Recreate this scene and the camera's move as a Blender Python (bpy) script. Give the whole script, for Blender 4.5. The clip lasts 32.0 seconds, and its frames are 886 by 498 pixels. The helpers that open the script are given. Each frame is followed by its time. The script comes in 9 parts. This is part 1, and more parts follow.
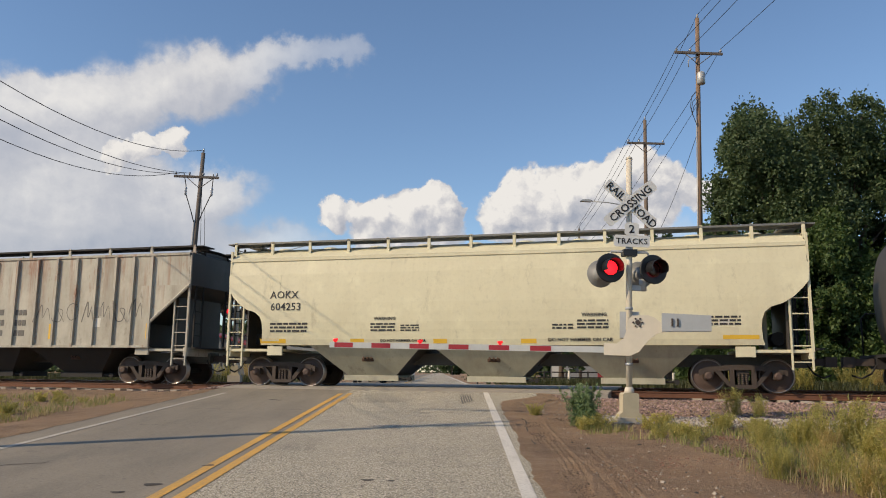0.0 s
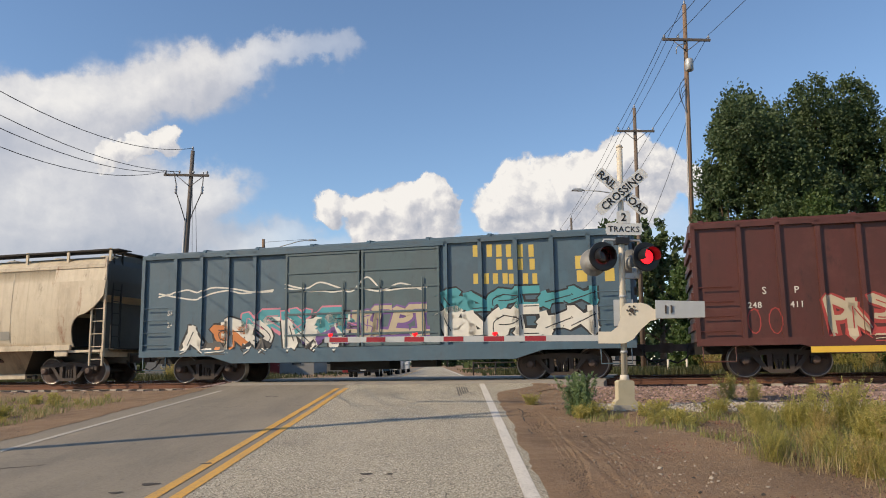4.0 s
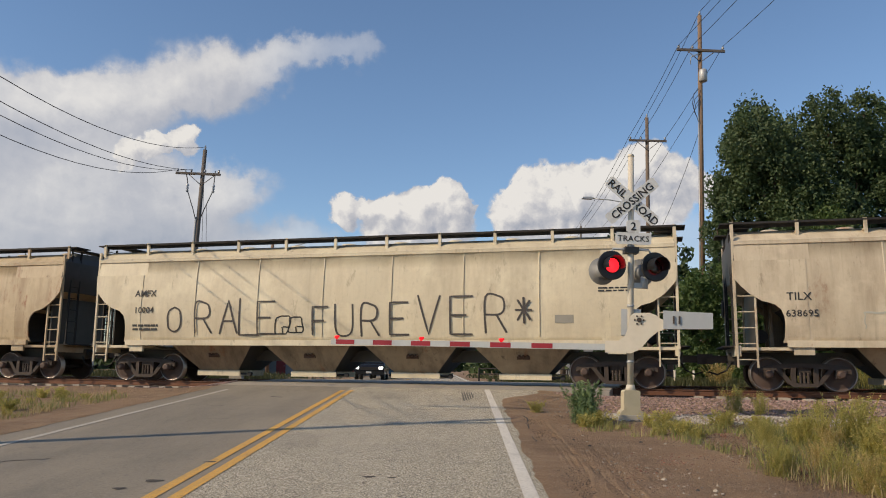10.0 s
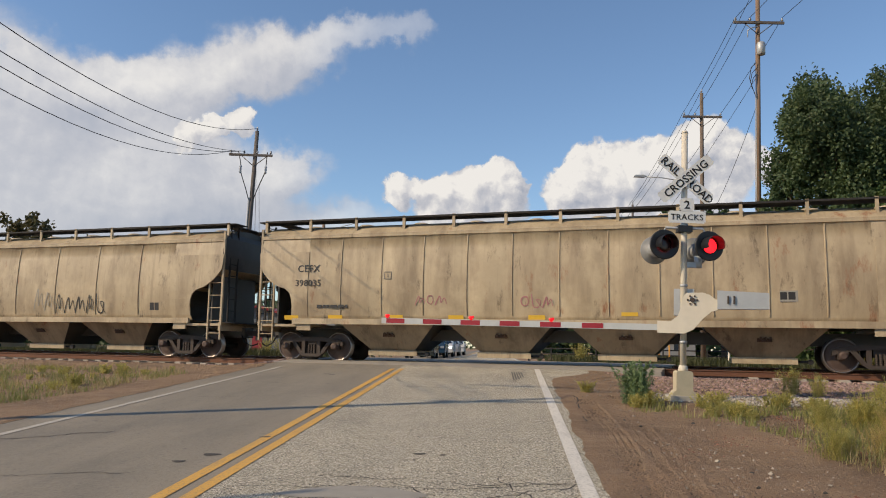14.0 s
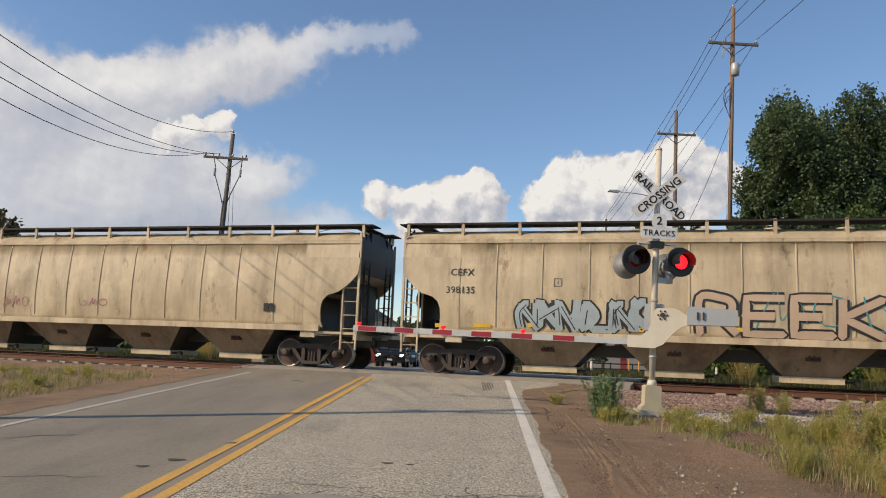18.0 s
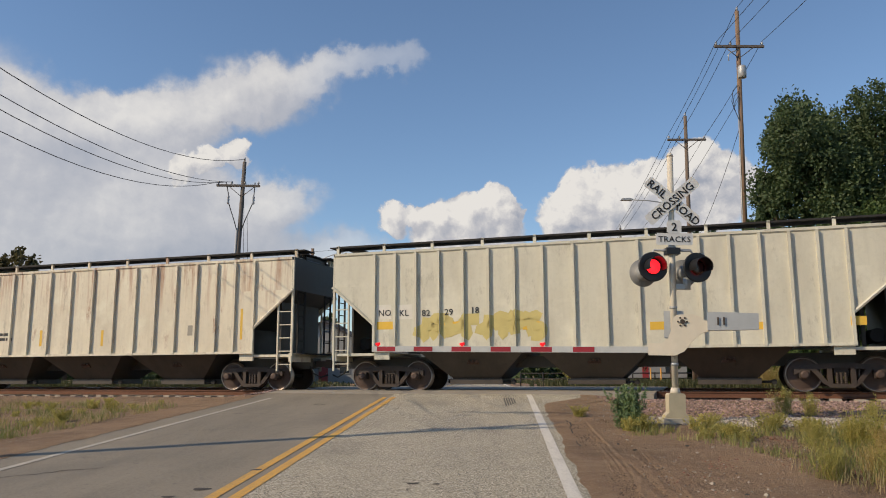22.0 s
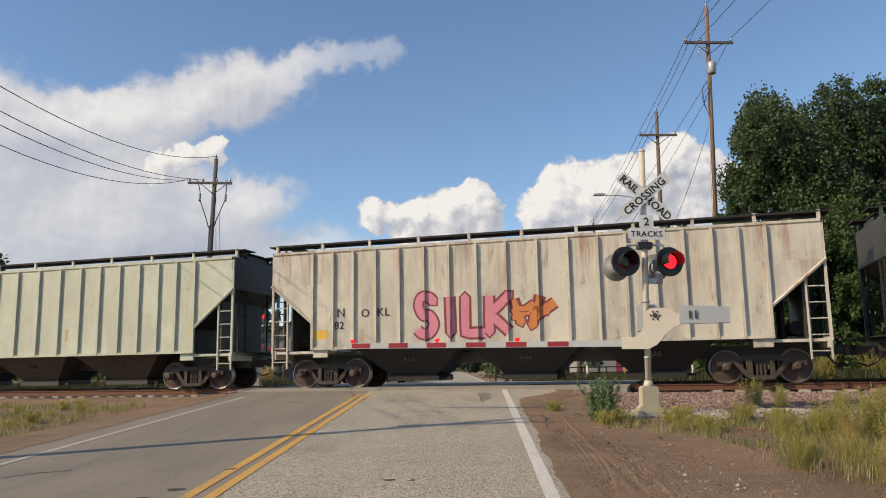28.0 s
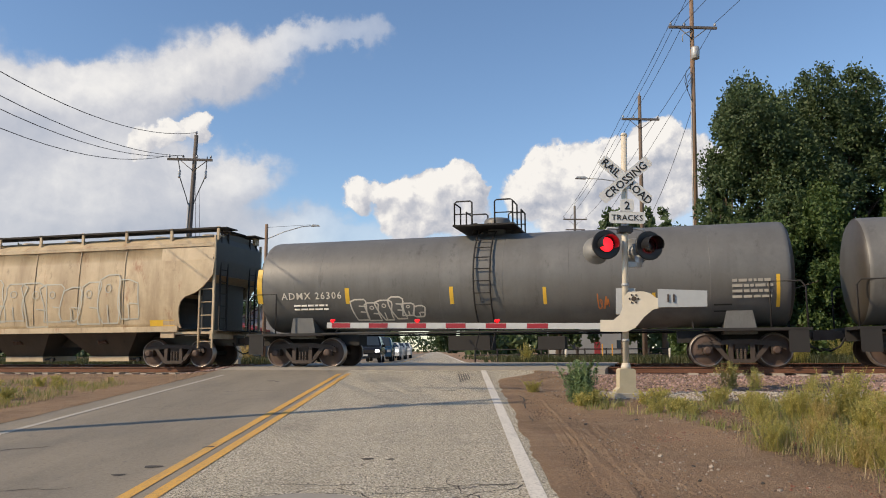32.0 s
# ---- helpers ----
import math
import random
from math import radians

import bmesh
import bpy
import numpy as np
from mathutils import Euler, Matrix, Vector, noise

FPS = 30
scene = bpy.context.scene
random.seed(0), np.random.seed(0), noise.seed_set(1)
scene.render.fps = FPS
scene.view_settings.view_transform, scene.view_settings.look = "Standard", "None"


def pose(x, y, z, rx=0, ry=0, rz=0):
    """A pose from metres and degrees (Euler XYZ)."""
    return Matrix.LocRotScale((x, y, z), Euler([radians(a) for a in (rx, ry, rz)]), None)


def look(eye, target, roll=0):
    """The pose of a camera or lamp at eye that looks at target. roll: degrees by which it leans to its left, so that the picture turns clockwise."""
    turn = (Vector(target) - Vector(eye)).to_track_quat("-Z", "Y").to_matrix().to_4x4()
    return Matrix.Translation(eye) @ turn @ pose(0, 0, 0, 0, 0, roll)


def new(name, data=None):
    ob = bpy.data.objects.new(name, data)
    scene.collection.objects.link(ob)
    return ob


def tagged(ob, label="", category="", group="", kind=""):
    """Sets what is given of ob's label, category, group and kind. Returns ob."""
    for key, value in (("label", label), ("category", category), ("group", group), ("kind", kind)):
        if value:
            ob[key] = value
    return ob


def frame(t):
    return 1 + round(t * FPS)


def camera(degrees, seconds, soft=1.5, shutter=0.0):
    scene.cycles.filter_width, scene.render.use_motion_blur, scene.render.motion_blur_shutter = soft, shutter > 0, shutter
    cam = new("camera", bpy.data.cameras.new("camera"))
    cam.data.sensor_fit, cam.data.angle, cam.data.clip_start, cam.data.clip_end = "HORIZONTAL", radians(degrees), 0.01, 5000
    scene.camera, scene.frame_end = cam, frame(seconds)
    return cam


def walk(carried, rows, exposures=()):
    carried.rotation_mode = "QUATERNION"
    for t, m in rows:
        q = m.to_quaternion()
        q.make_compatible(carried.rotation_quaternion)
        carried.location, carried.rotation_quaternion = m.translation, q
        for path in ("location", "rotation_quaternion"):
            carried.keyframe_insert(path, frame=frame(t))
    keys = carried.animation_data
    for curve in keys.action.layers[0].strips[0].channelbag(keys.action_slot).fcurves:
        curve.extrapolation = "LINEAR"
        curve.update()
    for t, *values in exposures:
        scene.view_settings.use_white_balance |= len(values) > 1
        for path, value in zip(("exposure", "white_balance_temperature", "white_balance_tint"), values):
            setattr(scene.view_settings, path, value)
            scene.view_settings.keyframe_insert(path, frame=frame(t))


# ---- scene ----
# camera: it stays at one spot and is turned by the hand
EYE = (0.0, 0.0, 0.49)
TURNS = [
    (0, 99.07, -0.55, -0.32),
    (0.5, 98.92, -0.70, -0.26),
    (1, 98.98, -0.83, -0.54),
    (1.5, 98.91, -0.85, -0.99),
    (2, 98.78, -0.88, -1.11),
    (2.5, 98.72, -0.81, -1.03),
    (3, 98.02, -0.53, -1.89),
    (3.5, 97.09, 0.35, -2.62),
    (4, 98.51, 0.90, -0.64),
    (4.5, 99.15, 0.98, 1.27),
    (6.5, 98.00, 0.50, 0.48),
    (7, 98.04, 0.75, 0.69),
    (7.5, 98.28, 0.45, 1.46),
    (8, 98.37, -0.06, 2.07),
    (8.5, 98.47, -0.20, 2.13),
    (9, 98.75, -0.34, 1.46),
    (9.5, 98.96, -0.57, 0.45),
    (10, 98.86, -0.65, -0.22),
    (10.5, 98.53, -0.63, 0.08),
    (11, 98.29, -0.44, 0.49),
    (11.5, 98.26, -0.11, 1.25),
    (12, 97.87, -0.07, 2.22),
    (12.5, 97.74, -0.50, 3.00),
    (13, 97.81, -0.97, 3.83),
    (13.5, 97.84, -1.02, 4.06),
    (14, 97.28, -1.03, 3.44),
    (14.5, 96.62, -1.24, 2.41),
    (16.5, 96.04, -0.94, 0.03),
    (17, 96.38, -0.89, -0.00),
    (17.5, 97.21, -1.13, 0.50),
    (18, 98.03, -2.34, 1.31),
    (18.5, 98.56, -2.75, 2.01),
    (19, 99.00, -2.80, 1.42),
    (19.5, 99.46, -2.25, 1.15),
    (20, 98.99, -0.80, 1.62),
    (20.5, 98.74, 0.25, 1.81),
    (21, 99.15, 0.39, 1.56),
    (21.5, 99.26, 0.11, 2.18),
    (22, 99.27, 0.21, 2.81),
    (22.5, 99.17, 0.39, 3.01),
    (23, 99.54, -0.22, 3.07),
    (23.5, 100.14, -0.36, 2.85),
    (24, 100.18, -0.14, 2.61),
    (24.5, 99.75, 0.02, 2.67),
    (25, 99.44, 0.04, 2.68),
    (25.5, 99.49, 0.08, 2.49),
    (26, 99.43, 0.27, 2.85),
    (26.5, 98.46, 0.03, 2.42),
    (28.5, 99.06, 1.15, 0.83),
    (29, 97.00, 0.29, 1.65),
    (29.5, 93.68, -2.13, 1.50),
    (30, 95.42, -1.46, -0.38),
    (30.5, 96.68, -0.57, -0.68),
    (31, 97.41, -0.14, -0.48),
    (31.5, 97.61, 0.06, -0.39),
    (32, 97.53, 0.34, -0.50),
]
cam = camera(59.8, 32.0, 1.0)
STOPS = [(0.0, -0.12), (1.0, -0.18), (2.0, -0.18), (3.0, -0.06), (4.0, 0.0), (7.0, -0.05), (9.0, 0.0), (10.0, -0.2), (11.0, -0.05), (12.0, 0.0), (14.0, -0.1), (17.0, -0.05), (18.0, -0.1), (20.0, -0.35), (22.0, -0.22), (24.0, 0.06), (26.0, 0.02), (29.0, -0.06), (30.0, 0.15), (31.0, 0.1), (32.0, 0.03)]
walk(cam, [(t, pose(*EYE, a, b, c)) for t, a, b, c in TURNS], STOPS)

# ---- sun and sky ----
SUN_AZ, SUN_EL = 248.0, 33.0      # compass degrees (0 ahead, clockwise) and height
world = bpy.data.worlds.new("sky")
scene.world = world
world.use_nodes = True
wn, wl = world.node_tree.nodes, world.node_tree.links
sky = wn.new("ShaderNodeTexSky")
sky.sky_type, sky.sun_disc = "NISHITA", False
sky.sun_elevation, sky.sun_rotation = radians(SUN_EL), radians(SUN_AZ)
sky.air_density, sky.dust_density, sky.ozone_density = 1.0, 0.15, 3.2
wn["Background"].inputs["Strength"].default_value = 0.15
wl.new(sky.outputs["Color"], wn["Background"].inputs["Color"])
sun = new("sun", bpy.data.lights.new("sun", "SUN"))
sun.data.energy, sun.data.angle, sun.data.color = 4.7, radians(0.55), (1.0, 0.80, 0.56)
SUN_DIR = Vector((math.sin(radians(SUN_AZ)) * math.cos(radians(SUN_EL)), math.cos(radians(SUN_AZ)) * math.cos(radians(SUN_EL)), math.sin(radians(SUN_EL))))
sun.matrix_world = look(SUN_DIR * 80, (0, 0, 0))
scene.view_settings.exposure = 0.0


# ---- materials ----
def nodes_of(name):
    m = bpy.data.materials.new(name)
    m.use_nodes = True
    t = m.node_tree
    return m, t, t.nodes["Principled BSDF"]


def link(t, a, b):
    t.links.new(a, b)


def val(t, kind, operation=""):
    n = t.nodes.new(kind)
    if operation:
        n.operation = operation
    return n


def coords(t, scale=(1, 1, 1), vary=True):
    """Object coordinates, shifted by the object's own random number."""
    tc = t.nodes.new("ShaderNodeTexCoord")
    mp = t.nodes.new("ShaderNodeMapping")
    mp.inputs["Scale"].default_value = scale
    link(t, tc.outputs["Object"], mp.inputs["Vector"])
    if vary:
        oi = t.nodes.new("ShaderNodeObjectInfo")
        mu = val(t, "ShaderNodeMath", operation="MULTIPLY")
        mu.inputs[1].default_value = 57.0
        link(t, oi.outputs["Random"], mu.inputs[0])
        link(t, mu.outputs[0], mp.inputs["Location"])
    return mp.outputs["Vector"]


def noise_of(t, vec, scale, detail=5.0, rough=0.55, lo=0.35, hi=0.65):
    n = t.nodes.new("ShaderNodeTexNoise")
    n.inputs["Scale"].default_value, n.inputs["Detail"].default_value, n.inputs["Roughness"].default_value = scale, detail, rough
    link(t, vec, n.inputs["Vector"])
    r = t.nodes.new("ShaderNodeMapRange")
    r.inputs["From Min"].default_value, r.inputs["From Max"].default_value = lo, hi
    link(t, n.outputs["Fac"], r.inputs["Value"])
    return r.outputs["Result"]


def mix(t, fac, a, b, how="MIX"):
    n = t.nodes.new("ShaderNodeMix")
    n.data_type, n.blend_type = "RGBA", how
    for s, v in ((n.inputs[0], fac), (n.inputs[6], a), (n.inputs[7], b)):
        if isinstance(v, (int, float)):
            s.default_value = v
        elif isinstance(v, tuple):
            s.default_value = (*v, 1)
        else:
            link(t, v, s)
    return n.outputs[2]


def times(t, a, k):
    n = val(t, "ShaderNodeMath", operation="MULTIPLY")
    link(t, a, n.inputs[0])
    if isinstance(k, (int, float)):
        n.inputs[1].default_value = k
    else:
        link(t, k, n.inputs[1])
    return n.outputs[0]


def bump(t, b, height, strength=0.2, dist=0.01):
    n = t.nodes.new("ShaderNodeBump")
    n.inputs["Strength"].default_value, n.inputs["Distance"].default_value = strength, dist
    link(t, height, n.inputs["Height"])
    link(t, n.outputs["Normal"], b.inputs["Normal"])


def paint(name, col, dirt=0.3, dirtcol=(0.13, 0.10, 0.07), rust=0.0, rough=0.5, streak=0.3, band=None, runs=0.0):
    """Weathered rail-car paint: blotches, vertical runs, chalking, rust patches and runs, fine dents."""
    m, t, b = nodes_of(name)
    v = coords(t)
    c = mix(t, times(t, noise_of(t, v, 0.5, 6, 0.6, 0.3, 0.75), dirt), col, dirtcol)
    vs = coords(t, (1.5, 1, 0.35))
    c = mix(t, times(t, noise_of(t, vs, 1.1, 7, 0.65, 0.44, 0.70), streak), c, dirtcol)
    vt = coords(t, (5.0, 1, 0.12))
    c = mix(t, times(t, noise_of(t, vt, 1.3, 4, 0.6, 0.58, 0.74), streak * 0.8), c, tuple(x * 0.4 + y * 0.4 for x, y in zip(col, dirtcol)))
    c = mix(t, times(t, noise_of(t, v, 9, 5, 0.7, 0.5, 0.75), 0.28), c, tuple(x * 0.6 for x in col))
    c = mix(t, times(t, noise_of(t, v, 0.8, 7, 0.65, 0.52, 0.72), 0.45), c, tuple(min(0.82, x * 1.3 + 0.02) for x in col))
    vd = coords(t, (1.2, 1, 0.45))
    c = mix(t, times(t, noise_of(t, vd, 2.2, 8, 0.75, 0.58, 0.70), 0.25 + streak * 0.8), c, tuple(x * 0.55 for x in dirtcol))
    if rust:
        vr = coords(t, (1.5, 1, 0.5))
        f = noise_of(t, vr, 0.9, 9, 0.75, 0.60 - 0.12 * rust, 0.70 - 0.1 * rust)
        c = mix(t, times(t, f, 0.85), c, (0.23, 0.075, 0.025))
    if runs:
        # rust washed down from the roof edge
        g = t.nodes.new("ShaderNodeTexCoord")
        s = t.nodes.new("ShaderNodeSeparateXYZ")
        link(t, g.outputs["Object"], s.inputs[0])
        r = val(t, "ShaderNodeMapRange")
        r.inputs["From Min"].default_value, r.inputs["From Max"].default_value = 2.3, 3.9
        link(t, s.outputs["Z"], r.inputs["Value"])
        f = times(t, noise_of(t, coords(t, (2.6, 1, 0.16)), 1.4, 6, 0.7, 0.50, 0.64), r.outputs["Result"])
        c = mix(t, times(t, f, runs), c, (0.26, 0.085, 0.028))
    if band:
        g = t.nodes.new("ShaderNodeTexCoord")
        s = t.nodes.new("ShaderNodeSeparateXYZ")
        link(t, g.outputs["Object"], s.inputs[0])
        r = val(t, "ShaderNodeMapRange")
        r.inputs["From Min"].default_value, r.inputs["From Max"].default_value = band[0] - 0.01, band[0] + 0.01
        link(t, s.outputs["Z"], r.inputs["Value"])
        c = mix(t, r.outputs["Result"], band[1], c)
    link(t, c, b.inputs["Base Color"])
    b.inputs["Roughness"].default_value = rough
    bump(t, b, noise_of(t, v, 1.2, 3, 0.5, 0, 1), 0.25, 0.03)
    return m


def plain(name, col, rough=0.6, metal=0.0, spread=0.25, scale=6.0, bmp=0.15, emit=None):
    m, t, b = nodes_of(name)
    v = coords(t)
    c = mix(t, times(t, noise_of(t, v, scale, 6, 0.6, 0.25, 0.75), spread), col, tuple(x * 0.45 for x in col))
    c = mix(t, times(t, noise_of(t, v, scale * 0.13, 4, 0.6, 0.4, 0.7), spread * 0.6), c, tuple(min(1, x * 1.35 + 0.01) for x in col))
    link(t, c, b.inputs["Base Color"])
    b.inputs["Roughness"].default_value, b.inputs["Metallic"].default_value = rough, metal
    bump(t, b, noise_of(t, v, scale * 3, 4, 0.6, 0, 1), bmp, 0.01)
    if emit:
        b.inputs["Emission Color"].default_value = (*emit[:3], 1)
        b.inputs["Emission Strength"].default_value = emit[3]
    return m


M = {}


def soil():
    """Reddish-brown packed dirt: damp and pale blotches, pebbles, clods."""
    m, t, b = nodes_of("dry_soil")
    v = coords(t, vary=False)
    c = mix(t, noise_of(t, v, 0.5, 5, 0.6, 0.35, 0.68), (0.315, 0.198, 0.110), (0.20, 0.125, 0.069))
    c = mix(t, times(t, noise_of(t, v, 2.2, 6, 0.65, 0.45, 0.75), 0.55), c, (0.40, 0.285, 0.175))
    c = mix(t, times(t, noise_of(t, v, 38, 3, 0.7, 0.55, 0.75), 0.7), c, (0.50, 0.40, 0.28))
    c = mix(t, times(t, noise_of(t, v, 26, 4, 0.7, 0.56, 0.72), 0.65), c, (0.11, 0.072, 0.05))
    link(t, c, b.inputs["Base Color"])
    b.inputs["Roughness"].default_value = 0.95
    h = mix(t, 0.5, noise_of(t, v, 5, 6, 0.7, 0, 1), noise_of(t, v, 38, 4, 0.7, 0.3, 0.8))
    bump(t, b, h, 0.9, 0.075)
    return m


def asphalt():
    """Worn road: the smooth darker lane and the lane of coarse pale chippings, wheel tracks, stains."""
    m, t, b = nodes_of("worn_asphalt")
    v = coords(t, vary=False)
    tc = t.nodes.new("ShaderNodeTexCoord")
    sp = t.nodes.new("ShaderNodeSeparateXYZ")
    link(t, tc.outputs["Object"], sp.inputs[0])

    def ramp_x(a, b_):
        n = t.nodes.new("ShaderNodeMapRange")
        n.inputs["From Min"].default_value, n.inputs["From Max"].default_value = a, b_
        link(t, sp.outputs["X"], n.inputs["Value"])
        return n.outputs["Result"]

    coarse = ramp_x(-2.56, -2.48)
    smooth_c = mix(t, noise_of(t, coords(t, (1.0, 0.16, 1), False), 1.3, 5, 0.6, 0.32, 0.68), (0.255, 0.217, 0.158), (0.175, 0.150, 0.111))
    smooth_c = mix(t, times(t, noise_of(t, v, 30, 4, 0.8, 0.45, 0.7), 0.4), smooth_c, (0.34, 0.31, 0.26))
    rough_c = mix(t, noise_of(t, coords(t, (1.0, 0.3, 1), False), 0.9, 5, 0.6, 0.32, 0.7), (0.45, 0.392, 0.282), (0.34, 0.297, 0.213))
    rough_c = mix(t, times(t, noise_of(t, v, 40, 3, 0.75, 0.51, 0.57), 0.95), rough_c, (0.72, 0.66, 0.53))
    rough_c = mix(t, times(t, noise_of(t, coords(t, (1.02, 0.9, 1), False), 46, 3, 0.75, 0.52, 0.58), 0.95), rough_c, (0.08, 0.07, 0.055))
    smooth_c = mix(t, times(t, noise_of(t, v, 24, 4, 0.8, 0.55, 0.65), 0.5), smooth_c, (0.10, 0.09, 0.073))
    c = mix(t, coarse, smooth_c, rough_c)
    c = mix(t, times(t, noise_of(t, v, 0.35, 6, 0.65, 0.5, 0.75), 0.4), c, (0.12, 0.11, 0.094))
    c = mix(t, times(t, noise_of(t, v, 3.0, 6, 0.7, 0.62, 0.72), 0.6), c, (0.09, 0.082, 0.07))
    link(t, c, b.inputs["Base Color"])
    b.inputs["Roughness"].default_value = 0.85
    bump(t, b, mix(t, coarse, noise_of(t, v, 60, 3, 0.6, 0.2, 1.6), noise_of(t, v, 45, 4, 0.75, 0.3, 0.8)), 0.6, 0.02)
    return m


def worn_line(name, col, under):
    """Road paint worn through in specks and streaks."""
    m, t, b = nodes_of(name)
    v = coords(t, vary=False)
    c = mix(t, times(t, noise_of(t, v, 30, 5, 0.75, 0.5, 0.66), 0.75), col, under)
    c = mix(t, times(t, noise_of(t, coords(t, (3.0, 0.5, 1), False), 1.5, 5, 0.65, 0.5, 0.75), 0.5), c, under)
    link(t, c, b.inputs["Base Color"])
    b.inputs["Roughness"].default_value = 0.75
    bump(t, b, noise_of(t, v, 45, 4, 0.7, 0.3, 0.8), 0.4, 0.015)
    return m


M["ground"] = soil()
M["asphalt"] = asphalt()
M["panel"] = plain("crossing_concrete", (0.32, 0.285, 0.235), 0.9, 0, 0.4, 5.0, 0.3)
M["white"] = worn_line("road_white", (0.66, 0.62, 0.54), (0.30, 0.275, 0.23))
M["whiteworn"] = worn_line("road_white_worn", (0.46, 0.42, 0.35), (0.24, 0.21, 0.16))
M["yellow"] = worn_line("road_yellow", (0.63, 0.35, 0.065), (0.26, 0.20, 0.12))
M["rail"] = plain("rail_rust", (0.15, 0.065, 0.035), 0.7, 0.3, 0.4, 10.0)
M["railtop"] = plain("rail_polished", (0.55, 0.53, 0.5), 0.3, 1.0, 0.2, 10.0)
M["tie"] = plain("tie_wood", (0.42, 0.36, 0.29), 0.95, 0, 0.5, 8.0, 0.5)
M["galv"] = plain("galvanised_steel", (0.40, 0.41, 0.41), 0.5, 0.3, 0.3, 5.0)
M["mastpaint"] = plain("mast_cream_paint", (0.60, 0.54, 0.43), 0.5, 0.0, 0.3, 4.0)
M["mastbase"] = plain("yellowed_cream_paint", (0.47, 0.41, 0.28), 0.6, 0.0, 0.45, 5.0)
M["galvdull"] = plain("dull_zinc", (0.26, 0.26, 0.25), 0.6, 0.2, 0.35, 6.0)
M["black"] = plain("signal_black", (0.012, 0.012, 0.013), 0.45, 0, 0.3, 6.0)
M["sign"] = plain("sign_white", (0.66, 0.66, 0.63), 0.5, 0, 0.2, 5.0, 0.05)
M["ink"] = plain("sign_black", (0.012, 0.012, 0.012), 0.6, 0, 0.2, 8.0, 0.05)
M["redtape"] = plain("reflective_red", (0.28, 0.012, 0.02), 0.4, 0, 0.25, 8.0, 0.05)
M["whitetape"] = plain("reflective_white", (0.44, 0.45, 0.44), 0.4, 0, 0.25, 8.0, 0.05)
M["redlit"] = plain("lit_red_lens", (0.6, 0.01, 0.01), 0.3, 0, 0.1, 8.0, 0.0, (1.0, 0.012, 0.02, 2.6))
M["armlamp"] = plain("lit_arm_lamp", (0.6, 0.01, 0.01), 0.3, 0, 0.1, 8.0, 0.0, (1.0, 0.012, 0.02, 0.9))
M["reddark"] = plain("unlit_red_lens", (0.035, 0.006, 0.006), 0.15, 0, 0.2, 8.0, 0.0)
M["pole"] = plain("pole_wood", (0.215, 0.14, 0.09), 0.9, 0, 0.5, 5.0, 0.4)
M["polemid"] = plain("pole_wood_brown_grey", (0.155, 0.115, 0.085), 0.9, 0, 0.5, 5.0, 0.4)
M["polegrey"] = plain("pole_wood_grey", (0.13, 0.11, 0.095), 0.9, 0, 0.5, 5.0, 0.4)
M["wire"] = plain("cable_black", (0.02, 0.02, 0.022), 0.7, 0, 0.1, 5.0, 0)
M["insul"] = plain("porcelain", (0.35, 0.36, 0.38), 0.25, 0, 0.2, 8.0, 0)
M["concrete"] = plain("footing_concrete", (0.40, 0.37, 0.31), 0.9, 0, 0.4, 6.0, 0.3)
M["truck"] = plain("bogie_iron", (0.062, 0.046, 0.037), 0.75, 0.2, 0.6, 6.0)
M["rustiron"] = plain("rusty_iron", (0.10, 0.055, 0.034), 0.85, 0.1, 0.6, 9.0)
M["wheel"] = plain("wheel_steel", (0.085, 0.055, 0.043), 0.65, 0.2, 0.4, 5.0)
M["tread"] = plain("wheel_tread", (0.32, 0.28, 0.25), 0.35, 0.9, 0.3, 8.0)
M["under"] = plain("underframe_black", (0.022, 0.020, 0.019), 0.8, 0.1, 0.4, 5.0)
M["reflect"] = plain("yellow_reflector", (0.62, 0.29, 0.03), 0.5, 0, 0.35, 9.0, 0.05)
M["greyboard"] = plain("running_board_steel", (0.20, 0.20, 0.19), 0.6, 0.4, 0.4, 6.0)
M["bark"] = plain("bark", (0.12, 0.09, 0.065), 0.95, 0, 0.5, 6.0, 0.6)


# ---- mesh helpers ----
def box(bm, x0, x1, y0, y1, z0, z1):
    v = [bm.verts.new((x, y, z)) for x in (x0, x1) for y in (y0, y1) for z in (z0, z1)]
    for f in ((0, 1, 3, 2), (4, 6, 7, 5), (0, 4, 5, 1), (2, 3, 7, 6), (0, 2, 6, 4), (1, 5, 7, 3)):
        bm.faces.new([v[i] for i in f])


def tube(bm, p, q, r0, r1=None, seg=10, cap=True):
    p, q = Vector(p), Vector(q)
    r1 = r0 if r1 is None else r1
    d = (q - p).normalized()
    a = d.orthogonal().normalized()
    b = d.cross(a)
    rings = []
    for c, r in ((p, r0), (q, r1)):
        rings.append([bm.verts.new(c + (a * math.cos(2 * math.pi * i / seg) + b * math.sin(2 * math.pi * i / seg)) * r) for i in range(seg)])
    for i in range(seg):
        f = bm.faces.new((rings[0][i], rings[0][(i + 1) % seg], rings[1][(i + 1) % seg], rings[1][i]))
        f.smooth = seg > 6
    if cap:
        bm.faces.new(rings[0][::-1])
        bm.faces.new(rings[1])


